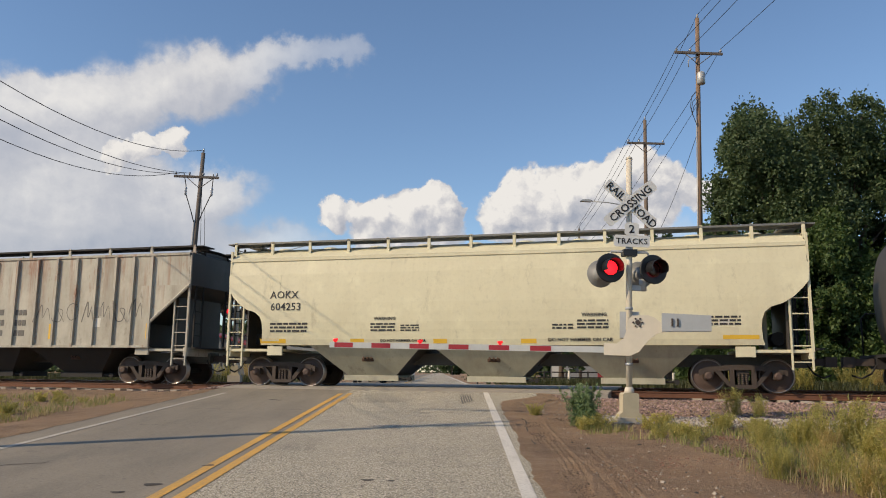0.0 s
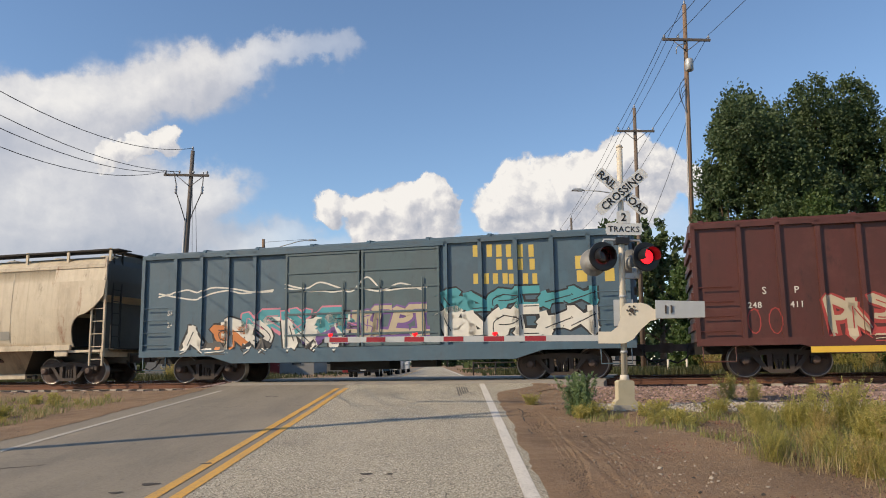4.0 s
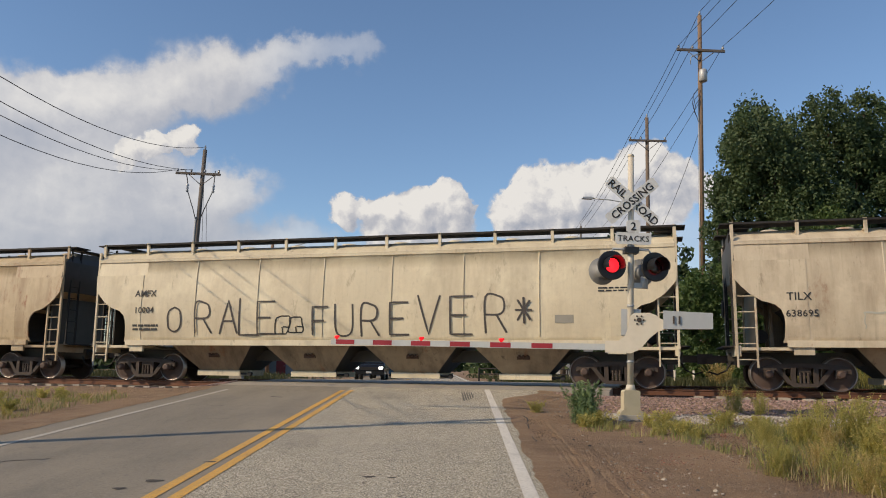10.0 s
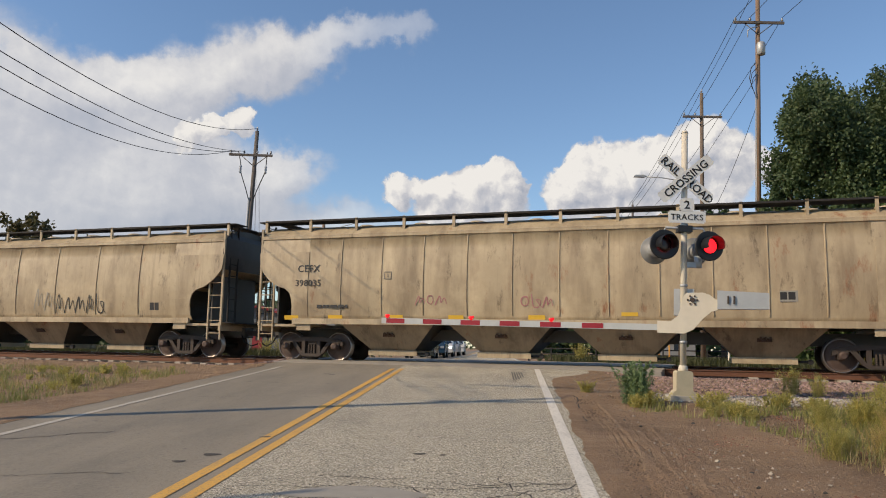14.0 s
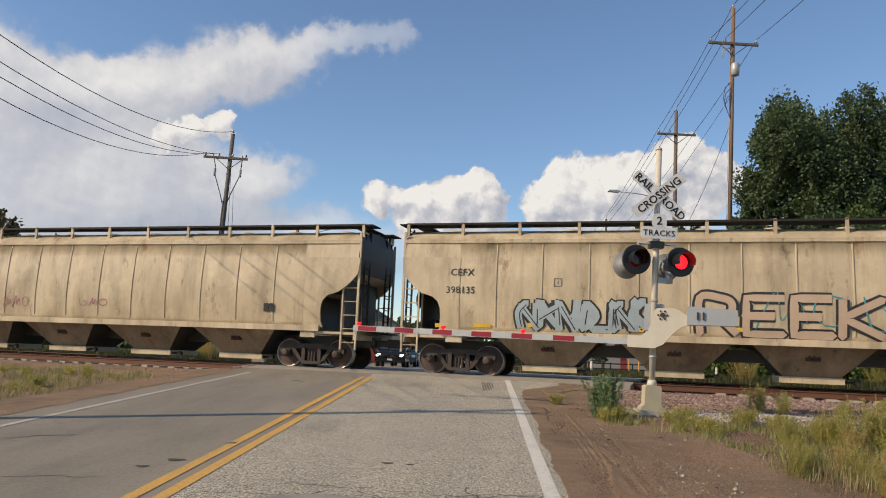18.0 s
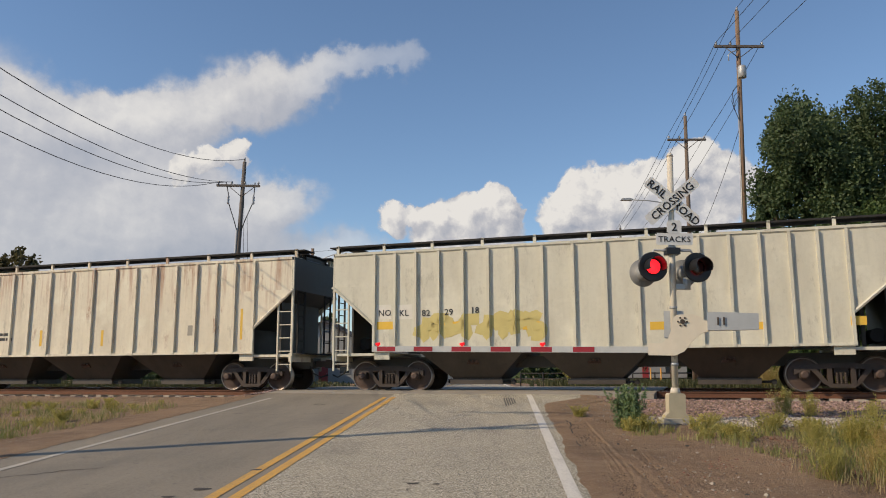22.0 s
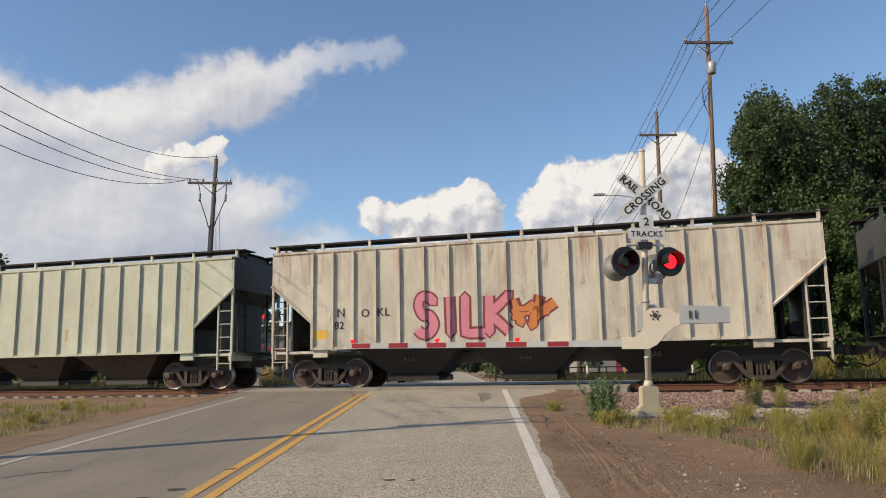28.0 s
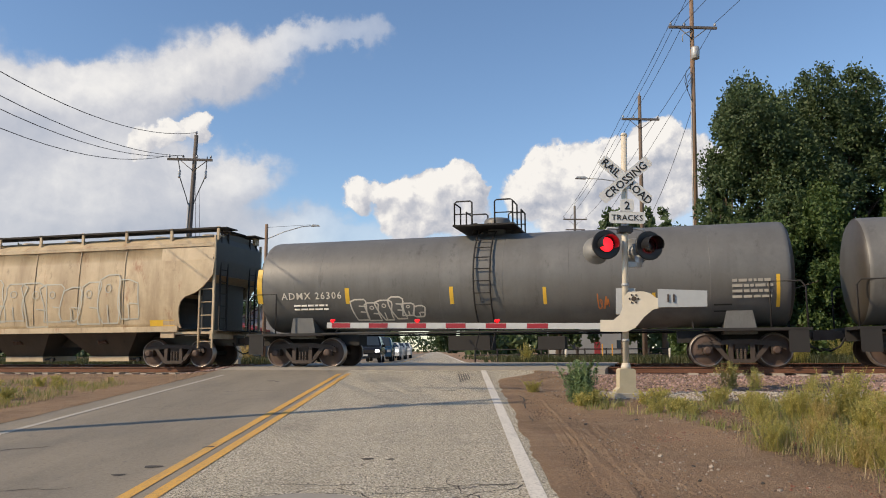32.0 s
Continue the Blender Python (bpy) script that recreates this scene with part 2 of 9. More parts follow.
def pipe(bm, pts, r, seg=6):
    """One bent tube through the points."""
    pts = [Vector(p) for p in pts]
    n = len(pts)
    prev, a = None, None
    for i, p in enumerate(pts):
        d = (pts[min(i + 1, n - 1)] - pts[max(i - 1, 0)]).normalized()
        if a is None:
            a = d.orthogonal().normalized()
        a = (a - d * a.dot(d)).normalized()
        b = d.cross(a)
        ring = [bm.verts.new(p + (a * math.cos(2 * math.pi * k / seg) + b * math.sin(2 * math.pi * k / seg)) * r) for k in range(seg)]
        if prev:
            for k in range(seg):
                f = bm.faces.new((prev[k], prev[(k + 1) % seg], ring[(k + 1) % seg], ring[k]))
                f.smooth = seg > 5
        else:
            bm.faces.new(ring[::-1])
        prev = ring
    bm.faces.new(prev)


def slab(bm, outline, y0, y1):
    """An outline in x, z drawn out from y0 to y1."""
    a = [bm.verts.new((x, y0, z)) for x, z in outline]
    b = [bm.verts.new((x, y1, z)) for x, z in outline]
    n = len(outline)
    bm.faces.new(a)
    bm.faces.new(b[::-1])
    for i in range(n):
        bm.faces.new((a[i], b[i], b[(i + 1) % n], a[(i + 1) % n]))


def lathe(bm, prof, axis="Y", seg=24, smooth=True):
    """A profile of (along, radius) turned about an axis through the origin."""
    rings = []
    for d, r in prof:
        ring = []
        for i in range(seg):
            a = 2 * math.pi * i / seg
            c, s = r * math.cos(a), r * math.sin(a)
            ring.append(bm.verts.new({"Y": (c, d, s), "X": (d, c, s), "Z": (c, s, d)}[axis]))
        rings.append(ring)
    for k in range(len(prof) - 1):
        for i in range(seg):
            f = bm.faces.new((rings[k][i], rings[k][(i + 1) % seg], rings[k + 1][(i + 1) % seg], rings[k + 1][i]))
            f.smooth = smooth
    bm.faces.new(rings[0][::-1])
    bm.faces.new(rings[-1])


def mesh_of(bm, name, mat, fix=True):
    if fix:
        bmesh.ops.recalc_face_normals(bm, faces=bm.faces[:])
    me = bpy.data.meshes.new(name)
    bm.to_mesh(me)
    bm.free()
    me.materials.append(mat)
    return me


def part(name, bm, mat, parent=None, label="", at=None):
    """Links a bmesh, or a finished mesh, as one object under its thing."""
    me = bm if isinstance(bm, bpy.types.Mesh) else mesh_of(bm, name, mat)
    ob = new(name, me)
    if parent:
        ob.parent = parent
    if at is not None:
        ob.matrix_basis = at
    if label:
        tagged(ob, label)
    return ob


def B():
    return bmesh.new()


def boxes(name, mat, parent, *specs, label=""):
    bm = B()
    for s in specs:
        box(bm, *s)
    return part(name, bm, mat, parent, label)


def thing(name, m, label, category, group="", kind=""):
    ob = new(name)
    ob.matrix_basis = m
    return tagged(ob, label, category, group, kind)


def lettering(txt, size, bold=0.0, align="LEFT", space=1.0):
    """A flat mesh of words in the built-in font, in the x, z plane, facing -y."""
    cu = bpy.data.curves.new("lettering", "FONT")
    cu.body, cu.size, cu.offset, cu.align_x, cu.space_character = txt, size, bold, align, space
    cu.extrude, cu.resolution_u = 0.003, 2
    ob = new("lettering", cu)
    me = bpy.data.meshes.new_from_object(ob)
    bpy.data.objects.remove(ob)
    me.transform(pose(0, 0, 0, 90))
    return me


# ---- ground ----
U, N = Vector((0.9637, -0.2669, 0)), Vector((0.2669, 0.9637, 0))
TURN = math.degrees(math.atan2(U.y, U.x))
NEAR, FAR = 23.75, 28.2           # track centre lines, from the eye across the tracks


def spot(s, p, z=0.0):
    v = U * s + N * p
    return (v.x, v.y, z)


def ease(a, b, v):
    v = min(1, max(0, (v - a) / (b - a)))
    return v * v * (3 - 2 * v)


def road_z(p):
    if p < 22.6:
        return max(-1.35, -0.0467 * (22.6 - p))
    return -0.26 * ease(30, 46, p)


def road_left(y):
    return -6.75 + 0.012 * (y - 15)


def road_right(y):
    return 1.17 + 0.035 * (min(y, 24) - 8.5) + 1.1 * ease(18.2, 20.6, y) * (1 - ease(29.5, 31, y)) + 0.25 * ease(28, 31, y)


def ground_z(x, y):
    p = N.x * x + N.y * y
    z = road_z(p)
    out = max(road_left(y) - x, x - road_right(y), 0)
    on = ease(0.0, 1.6, out)
    bed = ease(20.2, 21.6, p) * (1 - ease(29.8, 31.5, p))
    z -= on * (bed * (z + 0.27) + 0.05 * (1 - bed))
    z += on * 0.05 * noise.noise((x * 0.5, y * 0.5, 0)) * (1 - bed)
    if out == 0:
        z -= 0.06
    return z


def sheet(name, xs, ys, zf, mat):
    verts = [(x, y, zf(x, y)) for y in ys for x in xs]
    w = len(xs)
    faces = [(j * w + i, j * w + i + 1, (j + 1) * w + i + 1, (j + 1) * w + i) for j in range(len(ys) - 1) for i in range(w - 1)]
    me = bpy.data.meshes.new(name)
    me.from_pydata(verts, [], faces)
    me.materials.append(mat)
    return me


GX = [-3000, -1500, -700, -350, -180, -100, -65] + [-45 + 0.75 * i for i in range(120)] + [46, 65, 100, 180, 350, 700, 1500, 3000]
GY = [-400, -120, -50, -25] + [-12 + 0.6 * i for i in range(120)] + [62, 68, 76, 90, 120, 180, 300, 600, 1200, 2400, 4000]
ground = new("ground", sheet("ground", GX, GY, ground_z, M["ground"]))
tagged(ground, "bare tan soil and gravel beside the road and the tracks", "ground", kind="structure")

RY = [-14 + 0.5 * i for i in range(160)] + [70, 85, 110, 160, 260, 500]
rv, rf = [], []
K = 13
for y in RY:
    a, b = road_left(y), road_right(y)
    for i in range(K):
        x = a + (b - a) * i / (K - 1)
        p = N.x * x + N.y * y
        rv.append((x, y, road_z(p) + 0.006 - 0.0))
for j in range(len(RY) - 1):
    for i in range(K - 1):
        q = j * K + i
        rf.append((q, q + 1, q + K + 1, q + K))
me = bpy.data.meshes.new("road")
me.from_pydata(rv, [], rf)
me.materials.append(M["asphalt"])
road = tagged(new("road", me), "worn grey two-lane asphalt road rising to the crossing", "road", kind="structure")


def stripe(name, x_of, w, y0, y1, mat, label):
    v, f = [], []
    n = int((y1 - y0) / 0.6) + 1
    for j in range(n + 1):
        y = y0 + (y1 - y0) * j / n
        for x in (x_of(y) - w / 2, x_of(y) + w / 2):
            v.append((x, y, road_z(N.x * x + N.y * y) + 0.012))
        if j:
            f.append((2 * j - 2, 2 * j - 1, 2 * j + 1, 2 * j))
    me = bpy.data.meshes.new(name)
    me.from_pydata(v, [], f)
    me.materials.append(mat)
    return tagged(new(name, me), label, "road marking", kind="structure")


def line_right(y):
    return 0.88 + 0.03 * (y - 7.5)


def line_mid(y):
    return -2.575 + 0.006 * (y - 7.4)


def line_left(y):
    return -6.1 + 0.016 * (y - 10.9)


stripe("edge_line", line_right, 0.145, -12, 21.6, M["white"], "white painted edge line along the road")
stripe("edge_line", line_left, 0.12, -12, 21.8, M["whiteworn"], "white painted edge line along the road")
stripe("centre_line", lambda y: line_mid(y) - 0.165, 0.13, -12, 21.4, M["yellow"], "yellow painted centre line, worn")
stripe("centre_line", lambda y: line_mid(y) + 0.085, 0.13, -12, 21.4, M["yellow"], "yellow painted centre line, worn")
stripe("edge_line", lambda y: 1.75, 0.14, 31.5, 160, M["white"], "white painted edge line along the road")
stripe("centre_line", lambda y: -2.2, 0.14, 32.5, 160, M["yellow"], "yellow painted centre line, worn")

# ---- tracks ----
RAIL = [(-0.07, -0.17), (0.07, -0.17), (0.07, -0.155), (0.012, -0.13), (0.012, -0.045), (0.036, -0.03), (0.036, 0.0), (-0.036, 0.0), (-0.036, -0.03), (-0.012, -0.045), (-0.012, -0.13), (-0.07, -0.155)]


def rail_mesh(length):
    bm = B()
    a = [bm.verts.new((-length / 2, y, z)) for y, z in RAIL]
    b = [bm.verts.new((length / 2, y, z)) for y, z in RAIL]
    for i in range(12):
        f = bm.faces.new((a[i], a[(i + 1) % 12], b[(i + 1) % 12], b[i]))
        f.material_index = 1 if i == 6 else 0
    me = mesh_of(bm, "rail", M["rail"])
    me.materials.append(M["railtop"])
    return me


RAILME = rail_mesh(1300)
for k, pc in enumerate((NEAR, FAR)):
    tr = thing("railway_track", pose(*spot(0, pc), 0, 0, TURN), "rusty steel rails on wooden ties in stone ballast", "railway track", "tracks")
    tr["kind"] = "structure"
    for dy in (-0.7525, 0.7525):
        part("rail", RAILME, None, tr, at=pose(0, dy, 0))
    bm = B()
    box(bm, -1.42, 1.42, -0.12, 0.12, -0.33, -0.172)
    tie = mesh_of(bm, "tie", M["tie"])
    rng = random.Random(5 + k)
    for i in range(-62, 63):
        if -9.0 < i * 0.56 + 0.2 < 1.2:
            continue
        part("tie", tie, None, tr, at=pose(i * 0.56 + rng.uniform(-0.05, 0.05), rng.uniform(-0.06, 0.06), rng.uniform(-0.015, 0.015), 0, 0, 90 + rng.uniform(-2, 2)))
    # ballast bed in the joined rest of the line
# crossing panels between and beside the rails
crossing = thing("crossing", pose(0, 0, 0), "grey concrete panels of the level crossing between the rails", "crossing", "", "structure")
for p0, p1 in ((21.3, NEAR - 0.80), (NEAR - 0.68, NEAR + 0.68), (NEAR + 0.80, FAR - 0.80), (FAR - 0.68, FAR + 0.68), (FAR + 0.80, 30.6)):
    for s0 in (-13.2, -10.8, -8.4, -6.0, -3.6):
        bm = B()
        v = [bm.verts.new(spot(s, p, road_z(p) + 0.018)) for s, p in ((s0 + 0.01, p0), (s0 + 2.39, p0), (s0 + 2.39, p1), (s0 + 0.01, p1))]
        w = [bm.verts.new(q.co - Vector((0, 0, 0.2))) for q in v]
        bm.faces.new(v)
        for i in range(4):
            bm.faces.new((v[i], w[i], w[(i + 1) % 4], v[(i + 1) % 4]))
        part("panel", bm, M["panel"], crossing)


# dirt washed over the edges of the asphalt
def shoulder(edge, sign, y0, y1, label):
    v, f = [], []
    n = int((y1 - y0) / 0.2)
    for j in range(n + 1):
        y = y0 + (y1 - y0) * j / n
        e = edge(y)
        wob = 0.05 * noise.noise((y * 1.3, 0.5 + sign, 0)) + 0.04 * noise.noise((y * 4.1, 2.5, 0))
        for d, up in ((-0.10 + wob, 0.0105), (0.05 + wob, 0.013), (0.35, -0.002), (0.8, 0.012)):
            x = e + sign * d
            p = N.x * x + N.y * y
            z = road_z(p) + up if d < 0.3 else max(road_z(p) - 0.055 + up, ground_z(x, y) + up)
            if 0.3 < d < 0.5:
                z = road_z(p) - 0.008
            v.append((x, y, z))
        if j:
            for k in range(3):
                q = 4 * j + k
                f.append((q - 4, q - 3, q + 1, q) if sign > 0 else (q - 3, q - 4, q, q + 1))
    me = bpy.data.meshes.new("shoulder")
    me.from_pydata(v, [], f)
    me.materials.append(M["ground"])
    return tagged(new("shoulder", me), label, "shoulder", kind="structure")


shoulder(road_right, 1, -10, 21.2, "strip of packed dirt along the asphalt edge")
shoulder(road_left, -1, -10, 22.5, "strip of reddish dirt and gravel along the asphalt edge")
# ---- rail cars ----
# position along the track (m) of the train's run at times (s)
RUN = ((0, 0.34), (1, 17.61), (2, 34.24), (3, 52.04), (4, 68.65), (7, 121.01), (8, 138.71), (9, 155.97), (10, 173.4), (11, 189.35), (12, 207.66), (13, 225.14), (14, 242.4), (17, 294.84), (18, 312.21), (19, 329.64), (20, 347.16), (21, 364.8), (22, 382.34), (23, 399.82), (24, 417.57), (25, 435.18), (26, 452.49), (29, 505.74), (30, 523.05), (31, 541.22), (32, 559.1))


def run_at(t):
    for (t0, d0), (t1, d1) in zip(RUN[:-1], RUN[1:]):
        if t <= t1:
            return d0 + (d1 - d0) * (t - t0) / (t1 - t0)
    return RUN[-1][1]


CARS = []        # (car, half width at a height, places of its ribs)
MOVING = []      # (thing, place along the track at 0 s)
SPIN = []        # (wheelset, its pose on the car, place along the track at 0 s)

WR = 0.457
bm = B()
lathe(bm, [(-0.07, 0.10), (-0.065, 0.33), (-0.05, 0.36), (-0.05, 0.41), (-0.075, 0.425), (-0.075, WR), (0.055, WR + 0.004), (0.06, WR + 0.03), (0.085, WR + 0.03), (0.085, 0.40), (0.03, 0.36), (0.02, 0.14), (0.06, 0.10)], "Y", 32)
for f in bm.faces:
    if len(f.verts) == 4:
        r = [math.hypot(v.co.x, v.co.z) for v in f.verts]
        f.material_index = 1 if min(r) > 0.41 else 0
WHEEL = mesh_of(bm, "wheel", M["wheel"])
WHEEL.materials.append(M["tread"])
bm = B()
tube(bm, (0, -1.0, 0), (0, 1.0, 0), 0.075, 0.075, 10)
AXLE = mesh_of(bm, "axle", M["truck"])


def frame_mesh():
    bm = B()
    # top member, bottom member, diagonals, journal boxes: an open cast frame
    slab(bm, [(-1.14, 0.46), (-1.14, 0.62), (-0.95, 0.69), (-0.3, 0.76), (0.3, 0.76), (0.95, 0.69), (1.14, 0.62), (1.14, 0.46), (0.9, 0.55), (0.3, 0.62), (-0.3, 0.62), (-0.9, 0.55)], -0.07, 0.07)
    for s in (-1, 1):
        slab(bm, [(s * 0.60, 0.62), (s * 0.74, 0.60), (s * 0.42, 0.20), (s * 0.28, 0.20)], -0.06, 0.06)
        slab(bm, [(s * 0.22, 0.64), (s * 0.34, 0.63), (s * 0.34, 0.20), (s * 0.22, 0.20)], -0.08, 0.08)
        box(bm, s * 0.889 - 0.13, s * 0.889 + 0.13, -0.1, 0.1, 0.36, 0.58)
    slab(bm, [(-0.42, 0.22), (0.42, 0.22), (0.30, 0.12), (-0.30, 0.12)], -0.1, 0.1)
    return mesh_of(bm, "side_frame", M["truck"])


FRAME = frame_mesh()
bm = B()
for i in (-0.10, 0.0, 0.10):
    lathe_pts = [(0.21 + 0.028 * k, 0.036 + 0.010 * (k % 2)) for k in range(12)]
    b2 = B()
    lathe(b2, lathe_pts, "Z", 8)
    b2.verts.ensure_lookup_table()
    mp = {v: bm.verts.new(v.co + Vector((i, 0, 0))) for v in b2.verts}
    for f in b2.faces:
        bm.faces.new([mp[v] for v in f.verts])
    b2.free()
SPRING = mesh_of(bm, "spring_nest", M["truck"])
bm = B()
lathe(bm, [(-0.16, 0.06), (-0.15, 0.11), (-0.02, 0.11), (0.0, 0.12)], "Y", 12)
CAP = mesh_of(bm, "bearing_cap", M["wheel"])
bm = B()
box(bm, -0.17, 0.17, -1.0, 1.0, 0.42, 0.66)
BOLSTER = mesh_of(bm, "bolster", M["truck"])


def bogie(car, x, place):
    for s in (-0.889, 0.889):
        ws = new("wheelset", AXLE)
        ws.parent = car
        m = pose(x + s, 0, WR)
        ws.matrix_basis = m
        SPIN.append((ws, m, place))
        for y, turn in ((-0.7525, 0), (0.7525, 180)):
            part("wheel", WHEEL, None, ws, at=pose(0, y, 0, 0, 0, turn))
    for y, turn in ((-1.0, 0), (1.0, 180)):
        sf = part("side_frame", FRAME, None, car, at=pose(x, y, 0, 0, 0, turn))
        part("spring_nest", SPRING, None, sf)
        for s in (-0.889, 0.889):
            part("bearing_cap", CAP, None, sf, at=pose(s, -0.06, WR))
    part("bolster", BOLSTER, None, car, at=pose(x, 0, 0))


def coupler(car, x, s):
    bm = B()
    box(bm, min(x, x + s * 0.55), max(x, x + s * 0.55), -0.09, 0.09, 0.76, 0.96)
    box(bm, min(x + s * 0.5, x + s * 0.80), max(x + s * 0.5, x + s * 0.80), -0.16, 0.14, 0.72, 1.0)
    part("coupler", bm, M["truck"], car)
    bm = B()
    pipe(bm, [(x, -0.3, 0.8), (x + s * 0.15, -0.32, 0.55), (x + s * 0.4, -0.28, 0.42), (x + s * 0.62, -0.2, 0.5)], 0.025, 6)
    part("brake_hose", bm, M["under"], car)


def ladder(car, mat, x0, x1, y, z0, z1, n):
    bm = B()
    for x in (x0, x1):
        box(bm, x - 0.025, x + 0.025, y - 0.03, y + 0.03, z0, z1)
    lad = part("ladder", bm, mat, car)
    for i in range(n):
        z = z0 + (z1 - z0) * (i + 0.5) / n
        b = B()
        tube(b, (x0, y, z), (x1, y, z), 0.017, 0.017, 6)
        part("rung", b, mat, lad)
    return lad


def rings_body(hl, levels, nose=0.0):
    """A hull of stacked levels (height, half width, set-back of the ends)."""
    bm = B()
    prev = None
    for z, w, inset in levels:
        x = hl - inset
        c = 0.06
        ring = [bm.verts.new(v) for v in ((-x, -w + c, z), (-x + c, -w, z), (x - c, -w, z), (x, -w + c, z), (x, w - c, z), (x - c, w, z), (-x + c, w, z), (-x, w - c, z))]
        if prev:
            for i in range(8):
                bm.faces.new((prev[i], prev[(i + 1) % 8], ring[(i + 1) % 8], ring[i]))
        else:
            bm.faces.new(ring[::-1])
        prev = ring
    bm.faces.new(prev)
    return bm


def panelled_body(hl, levels, seams, sunk):
    """A hull whose side sheets belly out between the welded seams."""
    bm = B()
    rng_ = random.Random(round(hl * 1000) + len(seams))
    cols = []
    for a, b in zip(seams[:-1], seams[1:]):
        k = rng_.uniform(0.85, 1.0)
        cols += [(a, 0.0), (a + (b - a) * 0.16, 0.75 * k), (a + (b - a) * 0.42, k), (a + (b - a) * 0.78, 0.9 * k)]
    cols = [(x, k) for x, k in cols + [(seams[-1], 0.0)] if abs(x) < hl - 1.78]
    prev = None
    for z, w, inset in levels:
        x, c = hl - inset, 0.06
        dent = sunk if 1.4 < z < 3.94 else 0.0
        low = [(-x, -w + c), (-x + c, -w)] + [(q, -w + dent * (1 - k)) for q, k in cols] + [(x - c, -w), (x, -w + c)]
        ring = [bm.verts.new((q, y, z)) for q, y in low] + [bm.verts.new((q, -y, z)) for q, y in low[::-1]]
        n = len(ring)
        if prev:
            for i in range(n):
                f = bm.faces.new((prev[i], prev[(i + 1) % n], ring[(i + 1) % n], ring[i]))
                f.smooth = 1.4 < z < 3.94 and 1 < i % (n // 2) < n // 2 - 3
        else:
            bm.faces.new(ring[::-1])
        prev = ring
    bm.faces.new(prev)
    return bm


def width_at(levels, z):
    for (z0, w0, i0), (z1, w1, i1) in zip(levels[:-1], levels[1:]):
        if z0 <= z <= z1:
            f = (z - z0) / (z1 - z0) if z1 > z0 else 0
            return w0 + (w1 - w0) * f
    return levels[-1][1]


RIB_XS = (0.465, 1.375, 2.235, 3.03, 3.83, 4.61, 5.36, 6.05, 6.75)      # half of the ribs, from the middle
RIBBED = [(1.22, 1.56, 1.45), (2.02, 1.56, 1.45), (3.25, 1.56, 0.0), (4.22, 1.56, 0.0), (4.26, 1.60, 0.0), (4.32, 1.60, 0.0), (4.36, 1.45, 0.05), (4.46, 0.7, 0.05), (4.48, 0.0, 0.05)]
CURVED = [(1.28, 1.52, 1.20), (1.45, 1.56, 1.25), (1.75, 1.60, 1.27), (1.98, 1.62, 1.25), (2.16, 1.625, 1.18), (2.30, 1.63, 1.02), (2.40, 1.63, 0.70), (2.58, 1.63, 0.42), (2.80, 1.62, 0.20), (3.0, 1.61, 0.04), (3.5, 1.58, 0.0), (3.93, 1.53, 0.0), (3.95, 1.56, 0.0), (4.05, 1.56, 0.0), (4.07, 1.50, 0.0), (4.25, 1.28, 0.05), (4.42, 0.8, 0.05), (4.46, 0.0, 0.05)]


